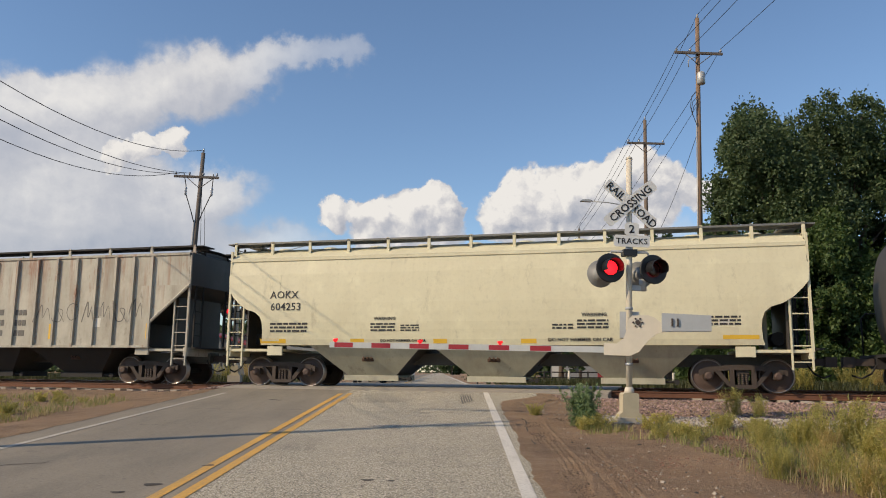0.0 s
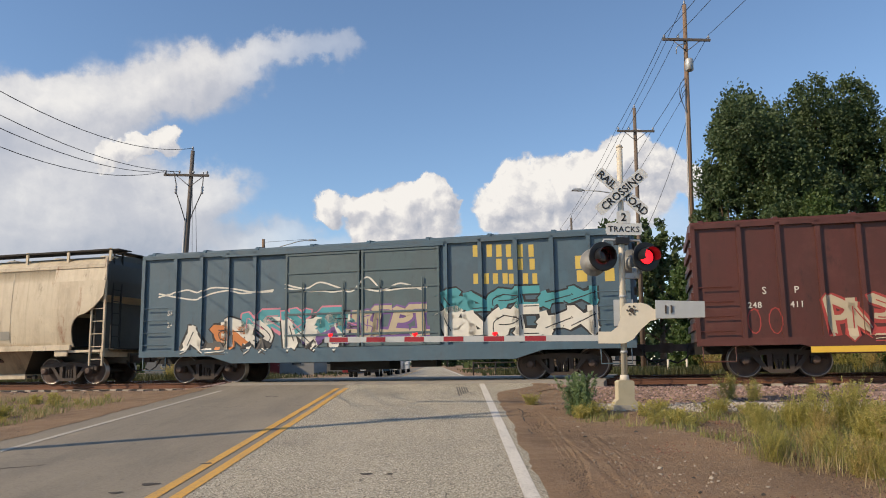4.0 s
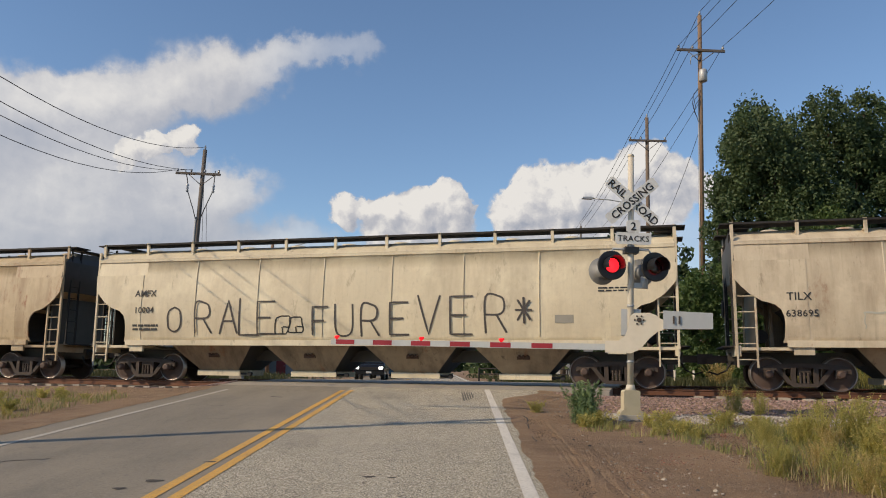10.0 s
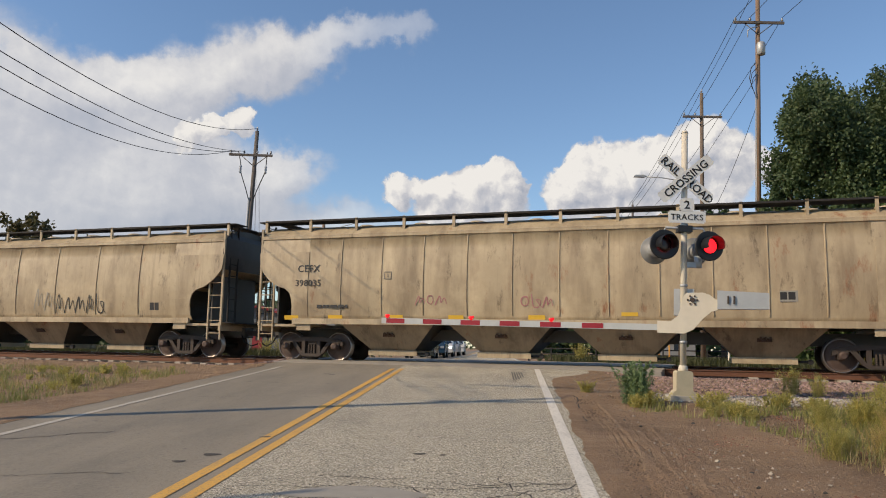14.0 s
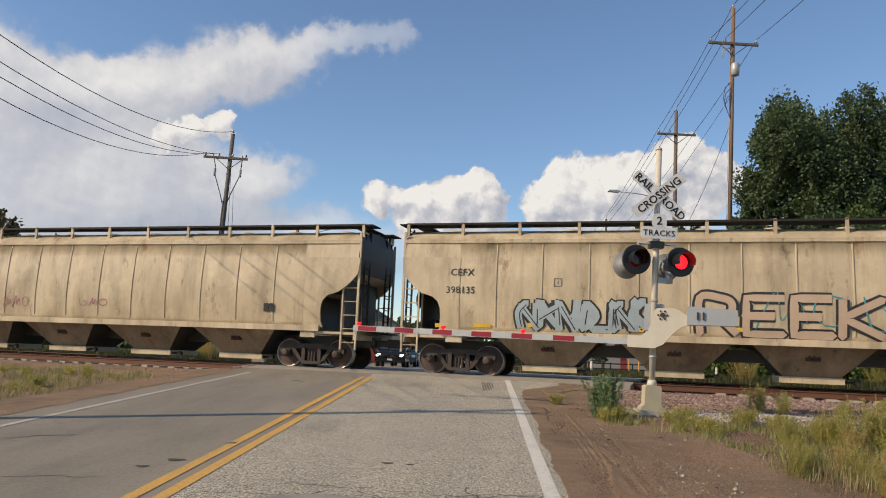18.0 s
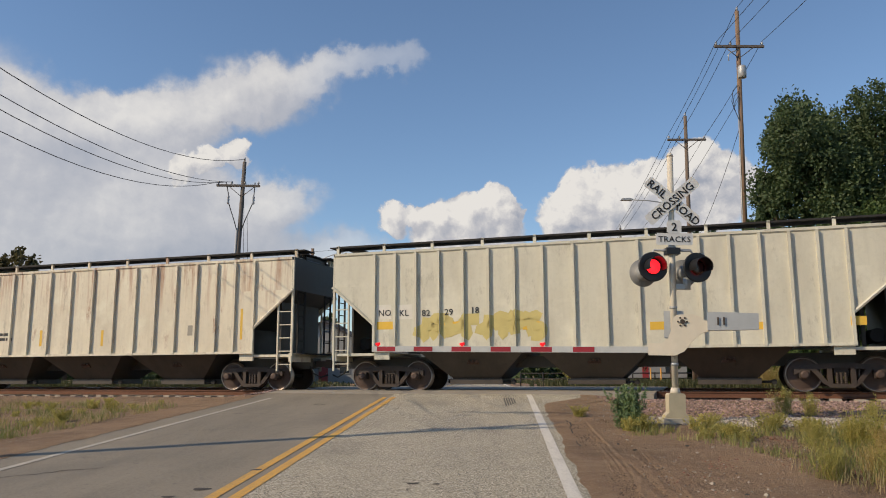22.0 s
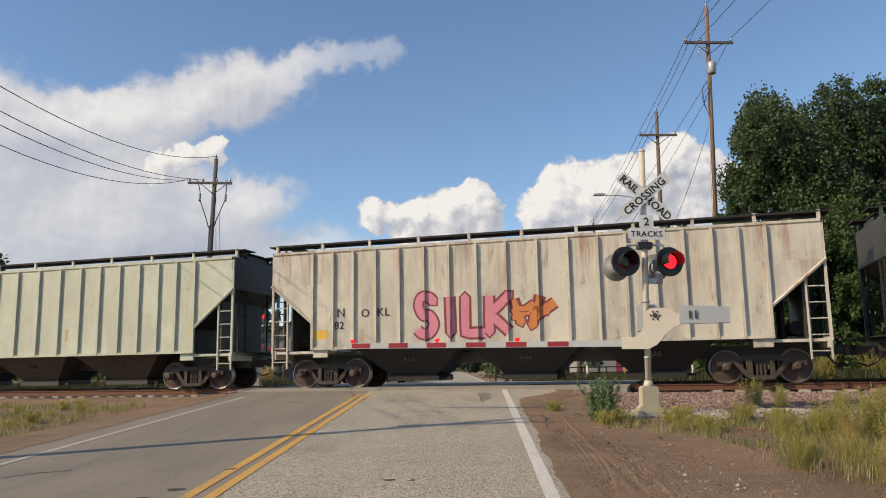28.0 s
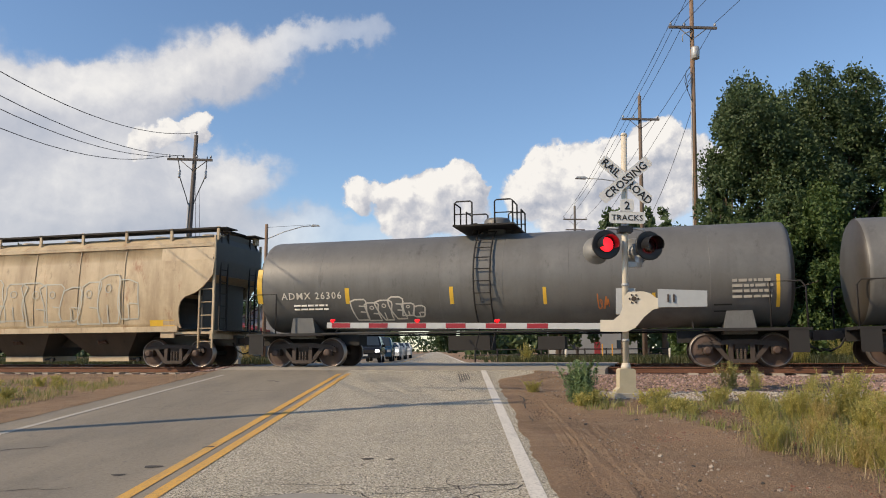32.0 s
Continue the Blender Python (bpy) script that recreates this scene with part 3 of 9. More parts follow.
def hopper_car(place, half, levels, paint_mat, label, bays=3, ribs=0, seams=0, under=None, board=None, post_gap=1.7, sill=False, trim=None, rib_mat=None, sunk=0.045):
    """A covered hopper: hull, ribs or seams, bays with outlets, walkway, end ladders, bogies."""
    car = thing("covered_hopper", pose(*spot(place, NEAR), 0, 0, TURN), label, "rail car", "cars of the freight train")
    under = under or M["under"]
    rng_ = random.Random(round(place))
    trim = trim or paint_mat
    hl = half
    deep = [(z, w, i + (0.42 if i > 0.06 and z < 3.4 else 0)) for z, w, i in levels]
    seam_xs = [-hl + 1.6 + (2 * hl - 3.2) * i / (seams - 1) for i in range(seams)] if seams else []
    hull = panelled_body(hl, deep, seam_xs, sunk) if seams else rings_body(hl, deep)
    bmesh.ops.recalc_face_normals(hull, faces=hull.faces[:])
    # end faces get a darker colour that holds both their grime and their shade
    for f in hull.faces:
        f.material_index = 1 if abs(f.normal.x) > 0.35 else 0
    part("hull", hull, paint_mat, car).data.materials.append(M["grimeshade"])
    z0 = levels[0][0]
    for sy in (-1, 1):
        for sx in (-1, 1):
            bm = B()
            rows = []
            for z, w, i in levels:
                if z > 3.9:
                    break
                rows.append([bm.verts.new((sx * (hl - i - dx), sy * (w + dy), z)) for dx, dy in ((0, 0.004), (max(0.5, 1.85 - i), 0.004), (max(0.5, 1.85 - i), -0.05), (0, -0.05))])
            for a, b in zip(rows[:-1], rows[1:]):
                for k in range(4):
                    bm.faces.new((a[k], a[(k + 1) % 4], b[(k + 1) % 4], b[k]))
            bm.faces.new(rows[0])
            bm.faces.new(rows[-1])
            part("side_sheet", bm, paint_mat, car)
            if ribs:
                bm = B()
                (za, wa, ia), (zb, wb, ib) = levels[1], levels[2]
                tube(bm, (sx * (hl - ia), sy * 1.585, za), (sx * (hl - ib), sy * 1.585, zb), 0.05, 0.05, 6)
                part("slope_edge", bm, paint_mat, car)
    rib_xs = [x * (hl - 1.45) / 6.75 for x in [-q for q in RIB_XS[::-1]] + list(RIB_XS)] if ribs else []
    if ribs:
        for x in rib_xs:
            boxes("rib", rib_mat if rib_mat and rng_.random() < 0.6 else paint_mat, car, (x - 0.04, x + 0.04, -1.645, -1.555, z0, 4.24))
        for s in (-1, 1):
            boxes("side_chord", paint_mat, car, (-hl + 1.4, hl - 1.4, min(s * 1.565, s * 1.63), max(s * 1.565, s * 1.63), z0 - 0.03, z0 + 0.05))
    if seams:
        for x in seam_xs:
            bm = B()
            zs = [l for l in levels if 1.4 < l[0] < 3.94]
            for (za, wa, _), (zb, wb, _) in zip(zs[:-1], zs[1:]):
                v = [bm.verts.new(p) for p in ((x - 0.022, -wa + sunk * 0.9, za), (x - 0.012, -wa + sunk * 0.4, za), (x + 0.012, -wa + sunk * 0.4, za), (x + 0.022, -wa + sunk * 0.9, za))]
                u = [bm.verts.new(p) for p in ((x - 0.022, -wb + sunk * 0.9, zb), (x - 0.012, -wb + sunk * 0.4, zb), (x + 0.012, -wb + sunk * 0.4, zb), (x + 0.022, -wb + sunk * 0.9, zb))]
                for i in range(3):
                    bm.faces.new((v[i], v[i + 1], u[i + 1], u[i]))
            part("panel_seam", bm, paint_mat, car)
        for s in (-1, 1):
            boxes("side_sill", paint_mat, car, (-hl + 1.3, hl - 1.3, min(s * 1.50, s * 1.60), max(s * 1.50, s * 1.60), 1.16, 1.34))
    if sill:
        for s in (-1, 1):
            boxes("side_sill", trim, car, (-hl, hl, min(s * 1.50, s * 1.62), max(s * 1.50, s * 1.62), 0.95, 1.26))
    # bays
    span = 2 * hl - 5.4
    for i in range(bays):
        c = -span / 2 + span * (i + 0.5) / bays
        a, b = span / bays / 2 - 0.12, (span / bays / 2) * 0.40
        bm = B()
        lo = [bm.verts.new((c + sx * b, sy * 0.75, 0.36)) for sx, sy in ((-1, -1), (1, -1), (1, 1), (-1, 1))]
        hi = [bm.verts.new((c + sx * a, sy * 1.48, z0 + 0.02)) for sx, sy in ((-1, -1), (1, -1), (1, 1), (-1, 1))]
        bm.faces.new(lo[::-1])
        bm.faces.new(hi)
        for k in range(4):
            bm.faces.new((lo[k], lo[(k + 1) % 4], hi[(k + 1) % 4], hi[k]))
        bmesh.ops.recalc_face_normals(bm, faces=bm.faces[:])
        # slopes facing along the car: shade of the gaps between bays painted on
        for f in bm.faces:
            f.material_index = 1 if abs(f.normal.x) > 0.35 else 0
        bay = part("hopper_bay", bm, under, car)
        bay.data.materials.append(M["grimeshade"])
        bm = B()
        box(bm, c - b - 0.1, c + b + 0.1, -0.82, 0.82, 0.20, 0.37)
        part("outlet_gate", bm, trim if bays == 4 else under, bay)
        bm = B()
        for q in (-0.10, 0.02, 0.14):
            tube(bm, (c + q, -1.12, 0.86), (c + q, -1.27, 0.90), 0.035, 0.035, 6)
        box(bm, c - 0.19, c + 0.19, -1.16, -1.10, 0.79, 0.97)
        box(bm, c - 0.16, c + 0.18, -1.20, -1.13, 0.83, 0.87)
        part("vibrator_bracket", bm, M["rustiron"], bay)
        bm = B()
        tube(bm, (c + b + 0.1, -0.72, 0.27), (c + b + 0.42, -0.72, 0.27), 0.035, 0.035, 8)
        tube(bm, (c + b + 0.42, -0.78, 0.27), (c + b + 0.42, -0.66, 0.27), 0.075, 0.075, 8)
        part("gate_crank", bm, M["under"], bay)
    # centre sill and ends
    boxes("centre_sill", M["grimeshade"], car, (-hl - 0.1, hl + 0.1, -0.28, 0.28, 0.70, 1.05))
    for s in (-1, 1):
        xe = s * hl
        boxes("end_deck", trim, car, (min(xe, xe - s * 1.9), max(xe, xe - s * 1.9), -1.5, 1.5, 1.08, 1.16))
        boxes("end_sill", trim, car, (min(xe, xe - s * 0.14), max(xe, xe - s * 0.14), -1.52, 1.52, 0.92, 1.2))
        boxes("bolster_web", M["grimeshade"], car, (min(xe - s * 0.56, xe - s * 0.62), max(xe - s * 0.56, xe - s * 0.62), -1.3, 1.3, 1.15, 2.95))
        for y in (-0.45, 0.45):
            boxes("slope_sheet_brace", under, car, (min(xe - s * 1.0, xe - s * 1.1), max(xe - s * 1.0, xe - s * 1.1), y - 0.05, y + 0.05, 1.1, 2.6))
        for y in (-1.52, 1.52):
            boxes("corner_post", trim, car, (min(xe, xe - s * 0.07), max(xe, xe - s * 0.07), y - 0.035, y + 0.035, 1.1, 4.3))
            xa, xb = sorted((xe - s * 0.05, xe - s * 0.55))
            ladder(car, trim, xa, xb, y, 0.62, 2.75, 5)
        boxes("side_bracket", trim, car, (min(xe - s * 1.45, xe - s * 1.95), max(xe - s * 1.45, xe - s * 1.95), -1.54, -1.46, 0.96, 1.24))
        bm = B()
        tube(bm, (xe - s * 0.75, -0.75, 1.48), (xe - s * 0.75, 0.75, 1.48), 0.19, 0.19, 14)
        part("air_reservoir", bm, M["under"], car)
        for y in (-0.95, 0.95):
            bm = B()
            xl = xe - s * 0.03
            for yy in (y - 0.22, y + 0.22):
                box(bm, xl - 0.025, xl + 0.025, yy - 0.025, yy + 0.025, 1.2, 4.5)
            el = part("end_ladder", bm, M["under"], car)
            for z in (1.6, 2.0, 2.4, 2.8, 3.2, 3.6, 4.0, 4.4):
                bm = B()
                tube(bm, (xl, y - 0.22, z), (xl, y + 0.22, z), 0.017, 0.017, 6)
                part("rung", bm, M["under"], el)
        boxes("crossover_platform", M["under"], car, (min(xe, xe + s * 0.3), max(xe, xe + s * 0.3), -1.3, 1.3, 1.17, 1.21))
        bm = B()
        lathe(bm, [(-0.02, 0.26), (0.02, 0.28), (0.03, 0.25), (0.0, 0.22)], "X", 20)
        if s < 0:
            part("brake_wheel", bm, M["under"], car, at=pose(xe - 0.12, 0.5, 2.35))
        else:
            bm.free()
        coupler(car, xe, s)
        bogie(car, xe - s * 1.75, place)
    # walkway on the roof
    zt = 4.56
    bm = B()
    box(bm, -hl - 0.25, hl + 0.25, -1.33, -0.62, zt, zt + 0.035)
    box(bm, -hl - 0.25, hl + 0.25, 0.55, 1.33, zt - 0.02, zt + 0.015)
    for x in (-hl + 0.1, hl - 0.6):
        box(bm, x, x + 0.5, -0.55, 0.55, zt, zt + 0.035)
    wk = part("running_board", bm, board or M["under"], car)
    n = max(3, round(2 * hl / post_gap))
    for i in range(n + 1):
        x = -hl + 0.05 + (2 * hl - 0.1) * i / n
        boxes("board_bracket", trim, wk, (x - 0.045, x + 0.045, -1.34, -1.02, 4.30, 4.34), (x - 0.045, x + 0.045, -1.36, -1.30, 4.18, zt + 0.06))
        boxes("board_bracket", trim, wk, (x - 0.045, x + 0.045, 1.02, 1.34, 4.30, zt))
    boxes("edge_rail", board or M["under"], wk, (-hl, hl, -1.36, -1.335, zt - 0.01, zt + 0.045))
    for i in range(10):
        x = -hl + 1.2 + (2 * hl - 2.4) * i / 9
        bm = B()
        lathe(bm, [(4.40, 0.30), (4.52, 0.30), (4.57, 0.22)], "Z", 12)
        h = part("roof_hatch", bm, paint_mat, car, at=pose(x, 0, 0))
    CARS.append((car, lambda x, z: width_at(levels, z), rib_xs, 0.04, 1.645))
    MOVING.append((car, place))
    return car


BOX = [(1.0, 1.50, 0), (4.16, 1.50, 0), (4.30, 1.40, 0.02), (4.42, 0.0, 0.02)]


def box_car(place, half, paint_mat, door_mat, label, roof=None):
    """A double-door box car with side posts, deep side sill, end ladders."""
    car = thing("boxcar", pose(*spot(place, NEAR), 0, 0, TURN), label, "rail car", "cars of the freight train")
    hl = half
    part("body", rings_body(hl, BOX), paint_mat, car)
    d0, d1 = -2.75, 2.35
    xs = [-hl + 0.05] + [-hl + 1.25 + i * ((d0 + hl - 1.35) / 4) for i in range(4)] + [d1 + 0.15 + i * ((hl - d1 - 0.3) / 5) for i in range(6)]
    for x in xs:
        boxes("side_post", paint_mat, car, (x - 0.06, x + 0.06, -1.59, -1.495, 0.86, 4.16))
    boxes("top_chord", paint_mat, car, (-hl, hl, -1.59, -1.49, 4.08, 4.22))
    boxes("top_chord", paint_mat, car, (-hl, hl, 1.49, 1.59, 4.08, 4.22))
    bm = B()
    slab(bm, [(-hl, 0.86), (-hl, 1.06), (hl, 1.06), (hl, 0.86), (hl - 2.6, 0.86), (hl - 3.4, 0.62), (-hl + 3.4, 0.62), (-hl + 2.6, 0.86)], -1.6, -1.5)
    part("side_sill", bm, paint_mat, car)
    bm = B()
    slab(bm, [(-hl, 0.86), (-hl, 1.06), (hl, 1.06), (hl, 0.86), (hl - 2.6, 0.86), (hl - 3.4, 0.62), (-hl + 3.4, 0.62), (-hl + 2.6, 0.86)], 1.5, 1.6)
    part("side_sill", bm, paint_mat, car)
    for a, b in ((d0, -0.2), (-0.2, d1)):
        door = boxes("door", door_mat, car, (a + 0.02, b - 0.02, -1.575, -1.495, 1.08, 4.02))
        for z in (1.45, 2.1, 2.85, 3.4, 3.98):
            boxes("door_bar", door_mat, door, (a + 0.02, b - 0.02, -1.605, -1.57, z - 0.03, z + 0.03))
        for x in (a + 0.04, b - 0.10):
            boxes("door_edge", door_mat, door, (x, x + 0.06, -1.61, -1.57, 1.08, 4.02))
        for fx in (0.25, 0.78):
            x = a + (b - a) * fx
            bm = B()
            tube(bm, (x, -1.63, 1.1), (x, -1.63, 3.1), 0.022, 0.022, 6)
            part("lock_rod", bm, door_mat, door)
    boxes("door_track", paint_mat, car, (d0 - 2.2, d1 + 0.1, -1.63, -1.58, 4.03, 4.1))
    for i in range(9):
        x = -hl + 0.3 + (2 * hl - 0.6) * i / 8
        bm = B()
        v = [(-1.52, 4.20), (-1.38, 4.345), (0, 4.47), (1.38, 4.345), (1.52, 4.20), (1.38, 4.28), (0, 4.40), (-1.38, 4.28)]
        a = [bm.verts.new((x - 0.06, y, z)) for y, z in v]
        b = [bm.verts.new((x + 0.06, y, z)) for y, z in v]
        for k in range(8):
            bm.faces.new((a[k], b[k], b[(k + 1) % 8], a[(k + 1) % 8]))
        bm.faces.new(a)
        bm.faces.new(b[::-1])
        part("roof_rib", bm, roof or paint_mat, car)
    for s in (-1, 1):
        xe = s * hl
        for i in range(7):
            z = 1.3 + i * 0.42
            boxes("end_corrugation", paint_mat, car, (min(xe, xe + s * 0.07), max(xe, xe + s * 0.07), -1.4, 1.4, z, z + 0.2))
        xa, xb = sorted((xe - s * 0.12, xe - s * 1.0))
        for z in (1.25, 1.65, 2.05, 2.45):
            bm = B()
            tube(bm, (xa, -1.62, z), (xb, -1.62, z), 0.016, 0.016, 6)
            part("grab_iron", bm, paint_mat, car)
        bm = B()
        pipe(bm, [(xa + 0.02, -1.56, 0.9), (xa + 0.02, -1.56, 0.44), (xb - 0.02, -1.56, 0.44), (xb - 0.02, -1.56, 0.9)], 0.02, 6)
        part("stirrup_step", bm, paint_mat, car)
        coupler(car, xe + s * 0.1, s)
        bogie(car, xe - s * 2.15, place)
    boxes("centre_sill", M["under"], car, (-hl - 0.2, hl + 0.2, -0.3, 0.3, 0.65, 0.98))
    boxes("brake_reservoir", M["under"], car, (-1.6, 0.4, -0.6, 0.5, 0.36, 0.75))
    boxes("brake_cylinder", M["under"], car, (1.2, 2.0, -0.9, -0.3, 0.42, 0.8))
    CARS.append((car, lambda x, z: 1.604 if z < 1.06 else (1.577 if d0 < x < d1 else 1.5), xs, 0.06, 1.59))
    MOVING.append((car, place))
    return car


def tank_car(place, half, radius, zc, paint_mat, rail_mat, label, frame_half, dark=None, platform="dark", hoops=((-1.25, 1.25),), lad_x=0.0):
    """A tank car: shell with dished ends, saddles, stub sills, top platform, side ladder."""
    car = thing("tank_car", pose(*spot(place, NEAR), 0, 0, TURN), label, "rail car", "cars of the freight train")
    hl, R = half, radius
    band_end = platform == "white"
    prof = [(-hl, 0.05), (-hl + 0.02, R * 0.40), (-hl + 0.07, R * 0.70), (-hl + 0.15, R * 0.90), (-hl + 0.24, R * 0.985), (-hl + 0.36, R)]
    n = 8
    prof += [(-hl + 0.36 + (2 * hl - 0.72) * i / n, R) for i in range(1, n)]
    prof += [(-d, r) for d, r in prof[5::-1]]
    bm = B()
    lathe(bm, prof, "X", 56)
    bmesh.ops.recalc_face_normals(bm, faces=bm.faces[:])
    # dished ends: grime and the shade between cars, both put into the colour
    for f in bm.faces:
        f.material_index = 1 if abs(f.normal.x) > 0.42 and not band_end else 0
    part("shell", bm, paint_mat, car, at=pose(0, 0, zc)).data.materials.append(M["grimeshade"])
    for i in range(1, n):
        x = -hl + 0.36 + (2 * hl - 0.72) * i / n
        bm = B()
        lathe(bm, [(x - 0.012, R - 0.01), (x - 0.008, R + 0.002), (x + 0.008, R + 0.002), (x + 0.012, R - 0.01)], "X", 56)
        part("weld_seam", bm, paint_mat, car, at=pose(0, 0, zc))
    for s in (-1, 1):
        xb = s * (frame_half - 1.75)
        bm = B()
        slab(bm, [(xb - 0.45, 0.9), (xb + 0.45, 0.9), (xb + 0.3, zc - R * 0.55), (xb - 0.3, zc - R * 0.55)], -1.05, 1.05)
        part("saddle", bm, dark or paint_mat, car)
        boxes("stub_sill", M["under"], car, (min(s * frame_half, s * (frame_half - 3.4)), max(s * frame_half, s * (frame_half - 3.4)), -0.35, 0.35, 0.68, 1.02))
        boxes("end_platform", M["under"], car, (min(s * frame_half, s * (frame_half - 2.7)), max(s * frame_half, s * (frame_half - 2.7)), -1.5, 1.5, 0.98, 1.06))
        for y in (-1.45, 1.45):
            bm = B()
            x0, x1 = s * (frame_half - 0.1), s * (frame_half - 1.0)
            pipe(bm, [(x0, y, 1.0), (x0, y, 2.15), (x0 - s * 0.12, y, 2.3), (x1, y, 2.3), (x1, y, 1.0)], 0.025, 8)
            part("end_handrail", bm, rail_mat, car)
        boxes("step", M["under"], car, (min(s * (frame_half - 0.1), s * (frame_half - 0.6)), max(s * (frame_half - 0.1), s * (frame_half - 0.6)), -1.5, -1.46, 0.4, 1.0))
        coupler(car, s * frame_half, s)
        bogie(car, s * (frame_half - 1.75), place)
    for y in (-1.5, 1.5):
        bm = B()
        pipe(bm, [(-frame_half + 2.6, y, 1.03), (frame_half - 2.6, y, 1.03)], 0.03, 8)
        part("side_rail", bm, M["under"], car)
    for i in range(7):
        bm = B()
        x = -frame_half + 3 + (2 * frame_half - 6) * i / 6
        pipe(bm, [(x, -1.5, 1.03), (x, -0.9, 1.25)], 0.02, 6)
        part("rail_bracket", bm, M["under"], car)
    boxes("brake_reservoir", M["under"], car, (-1.9, -0.6, -0.5, 0.5, 0.5, 0.95))
    boxes("brake_cylinder", M["under"], car, (0.9, 1.7, -0.7, 0.1, 0.52, 0.9))
    # platform, railing, valves and ladder near the middle
    zt = zc + R
    px0, px1 = hoops[0][0], hoops[-1][1]
    boxes("platform", rail_mat, car, (px0 - 0.05, px1 + 0.05, -1.25, 1.25, zt + 0.12, zt + 0.17))
    for y in (-1.2, 1.2):
        for xa, xb in hoops:
            bm = B()
            pipe(bm, [(xa, y, zt + 0.1), (xa, y, zt + 0.85), (xa + 0.06, y * 0.98, zt + 0.9), (xb - 0.06, y * 0.98, zt + 0.9), (xb, y, zt + 0.85), (xb, y, zt + 0.1)], 0.025, 8)
            part("railing_hoop", bm, rail_mat, car)
            bm = B()
            pipe(bm, [(xa, y, zt + 0.5), (xb, y, zt + 0.5)], 0.018, 6)
            part("railing_bar", bm, rail_mat, car)
    for x in (px0, px1):
        for y in (-1.2, 1.2):
            bm = B()
            pipe(bm, [(x, y, zt + 0.85), (x, y / 3, zt + 0.85), (x, y / 3, zt + 0.1)], 0.025, 8)
            part("railing_end", bm, rail_mat, car)
    bm = B()
    lathe(bm, [(zt - 0.05, 0.42), (zt + 0.42, 0.42), (zt + 0.5, 0.36), (zt + 0.52, 0.1)], "Z", 20)
    part("manway_dome", bm, dark or paint_mat, car, at=pose((px0 + px1) / 2 + 0.2, 0, 0))
    for x, h in ((px0 + 0.45, 0.35), (px0 + 0.8, 0.28), (px1 - 0.3, 0.3)):
        bm = B()
        tube(bm, (x, -0.3, zt), (x, -0.3, zt + h), 0.09, 0.07, 10)
        tube(bm, (x - 0.12, -0.3, zt + h * 0.7), (x + 0.12, -0.3, zt + h * 0.7), 0.05, 0.05, 8)
        part("valve", bm, M["redtape"] if platform == "white" else M["under"], car)
    bm = B()
    for dx in (lad_x - 0.25, lad_x + 0.25):
        pts = []
        for k in range(10):
            a = radians(88 - k * 17)
            pts.append((dx, -(R + 0.10) * math.cos(a), zc + (R + 0.10) * math.sin(a)))
        pts = [p for p in pts if p[2] > 1.0] + [(dx, -1.42, 0.55)]
        pipe(bm, pts, 0.025, 6)
    lad = part("side_ladder", bm, rail_mat, car)
    for k in range(9):
        a = radians(75 - k * 13)
        b = B()
        y, z = -(R + 0.10) * math.cos(a), zc + (R + 0.10) * math.sin(a)
        tube(b, (lad_x - 0.25, y, z), (lad_x + 0.25, y, z), 0.017, 0.017, 6)
        part("rung", b, rail_mat, lad)
    CARS.append((car, lambda x, z: math.sqrt(max(0.01, R * R - (z - zc) ** 2)), [], 0, 0))
    MOVING.append((car, place))
    return car
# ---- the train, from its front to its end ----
# dark coat for car ends and bay slopes: brake grime plus painted-in shade
M["grimeshade"] = paint("grime_and_painted_shade", (0.052, 0.044, 0.035), 0.4, (0.03, 0.026, 0.022), streak=0.4)
P_cream = paint("cream_paint", (0.63, 0.585, 0.405), 0.08, (0.32, 0.27, 0.18), streak=0.12)
P_greenrust = paint("green_paint_rusting", (0.045, 0.072, 0.040), 0.35, (0.10, 0.06, 0.035), rust=0.95, streak=0.4)
P_nw = paint("pale_grey_paint_rusting", (0.46, 0.435, 0.355), 0.3, (0.16, 0.12, 0.08), rust=0.3, streak=0.5, runs=0.7)
P_sp1 = paint("boxcar_red_paint", (0.155, 0.034, 0.022), 0.3, (0.07, 0.028, 0.02), streak=0.35)
P_sp2 = paint("boxcar_brown_paint", (0.095, 0.025, 0.017), 0.45, (0.05, 0.022, 0.015), streak=0.45)
P_door = paint("bright_red_door_paint", (0.24, 0.038, 0.022), 0.35, (0.10, 0.028, 0.02), streak=0.35)
P_gw = paint("slate_blue_paint", (0.060, 0.112, 0.150), 0.3, (0.09, 0.095, 0.10), streak=0.35)
P_gwd = paint("blue_green_door_paint", (0.078, 0.122, 0.132), 0.35, (0.09, 0.09, 0.088), streak=0.35)
P_tan = paint("tan_weathered_paint", (0.52, 0.415, 0.265), 0.38, (0.22, 0.14, 0.075), rust=0.12, streak=0.6)
P_tanpale = paint("pale_tan_weathered_paint", (0.60, 0.515, 0.375), 0.30, (0.24, 0.165, 0.10), rust=0.10, streak=0.55)
P_tan2 = paint("brown_weathered_paint", (0.345, 0.235, 0.135), 0.45, (0.11, 0.07, 0.042), streak=0.6)
P_tan3 = paint("tan_paint_rust_streaked", (0.52, 0.40, 0.25), 0.3, (0.2, 0.13, 0.07), rust=0.3, streak=0.4, runs=0.9)
P_taupe = paint("pale_taupe_paint", (0.585, 0.475, 0.31), 0.38, (0.19, 0.135, 0.08), rust=0.06, rough=0.42, streak=0.6)
P_grime = paint("grimy_taupe_paint", (0.465, 0.37, 0.235), 0.42, (0.165, 0.115, 0.068), rust=0.06, streak=0.7)
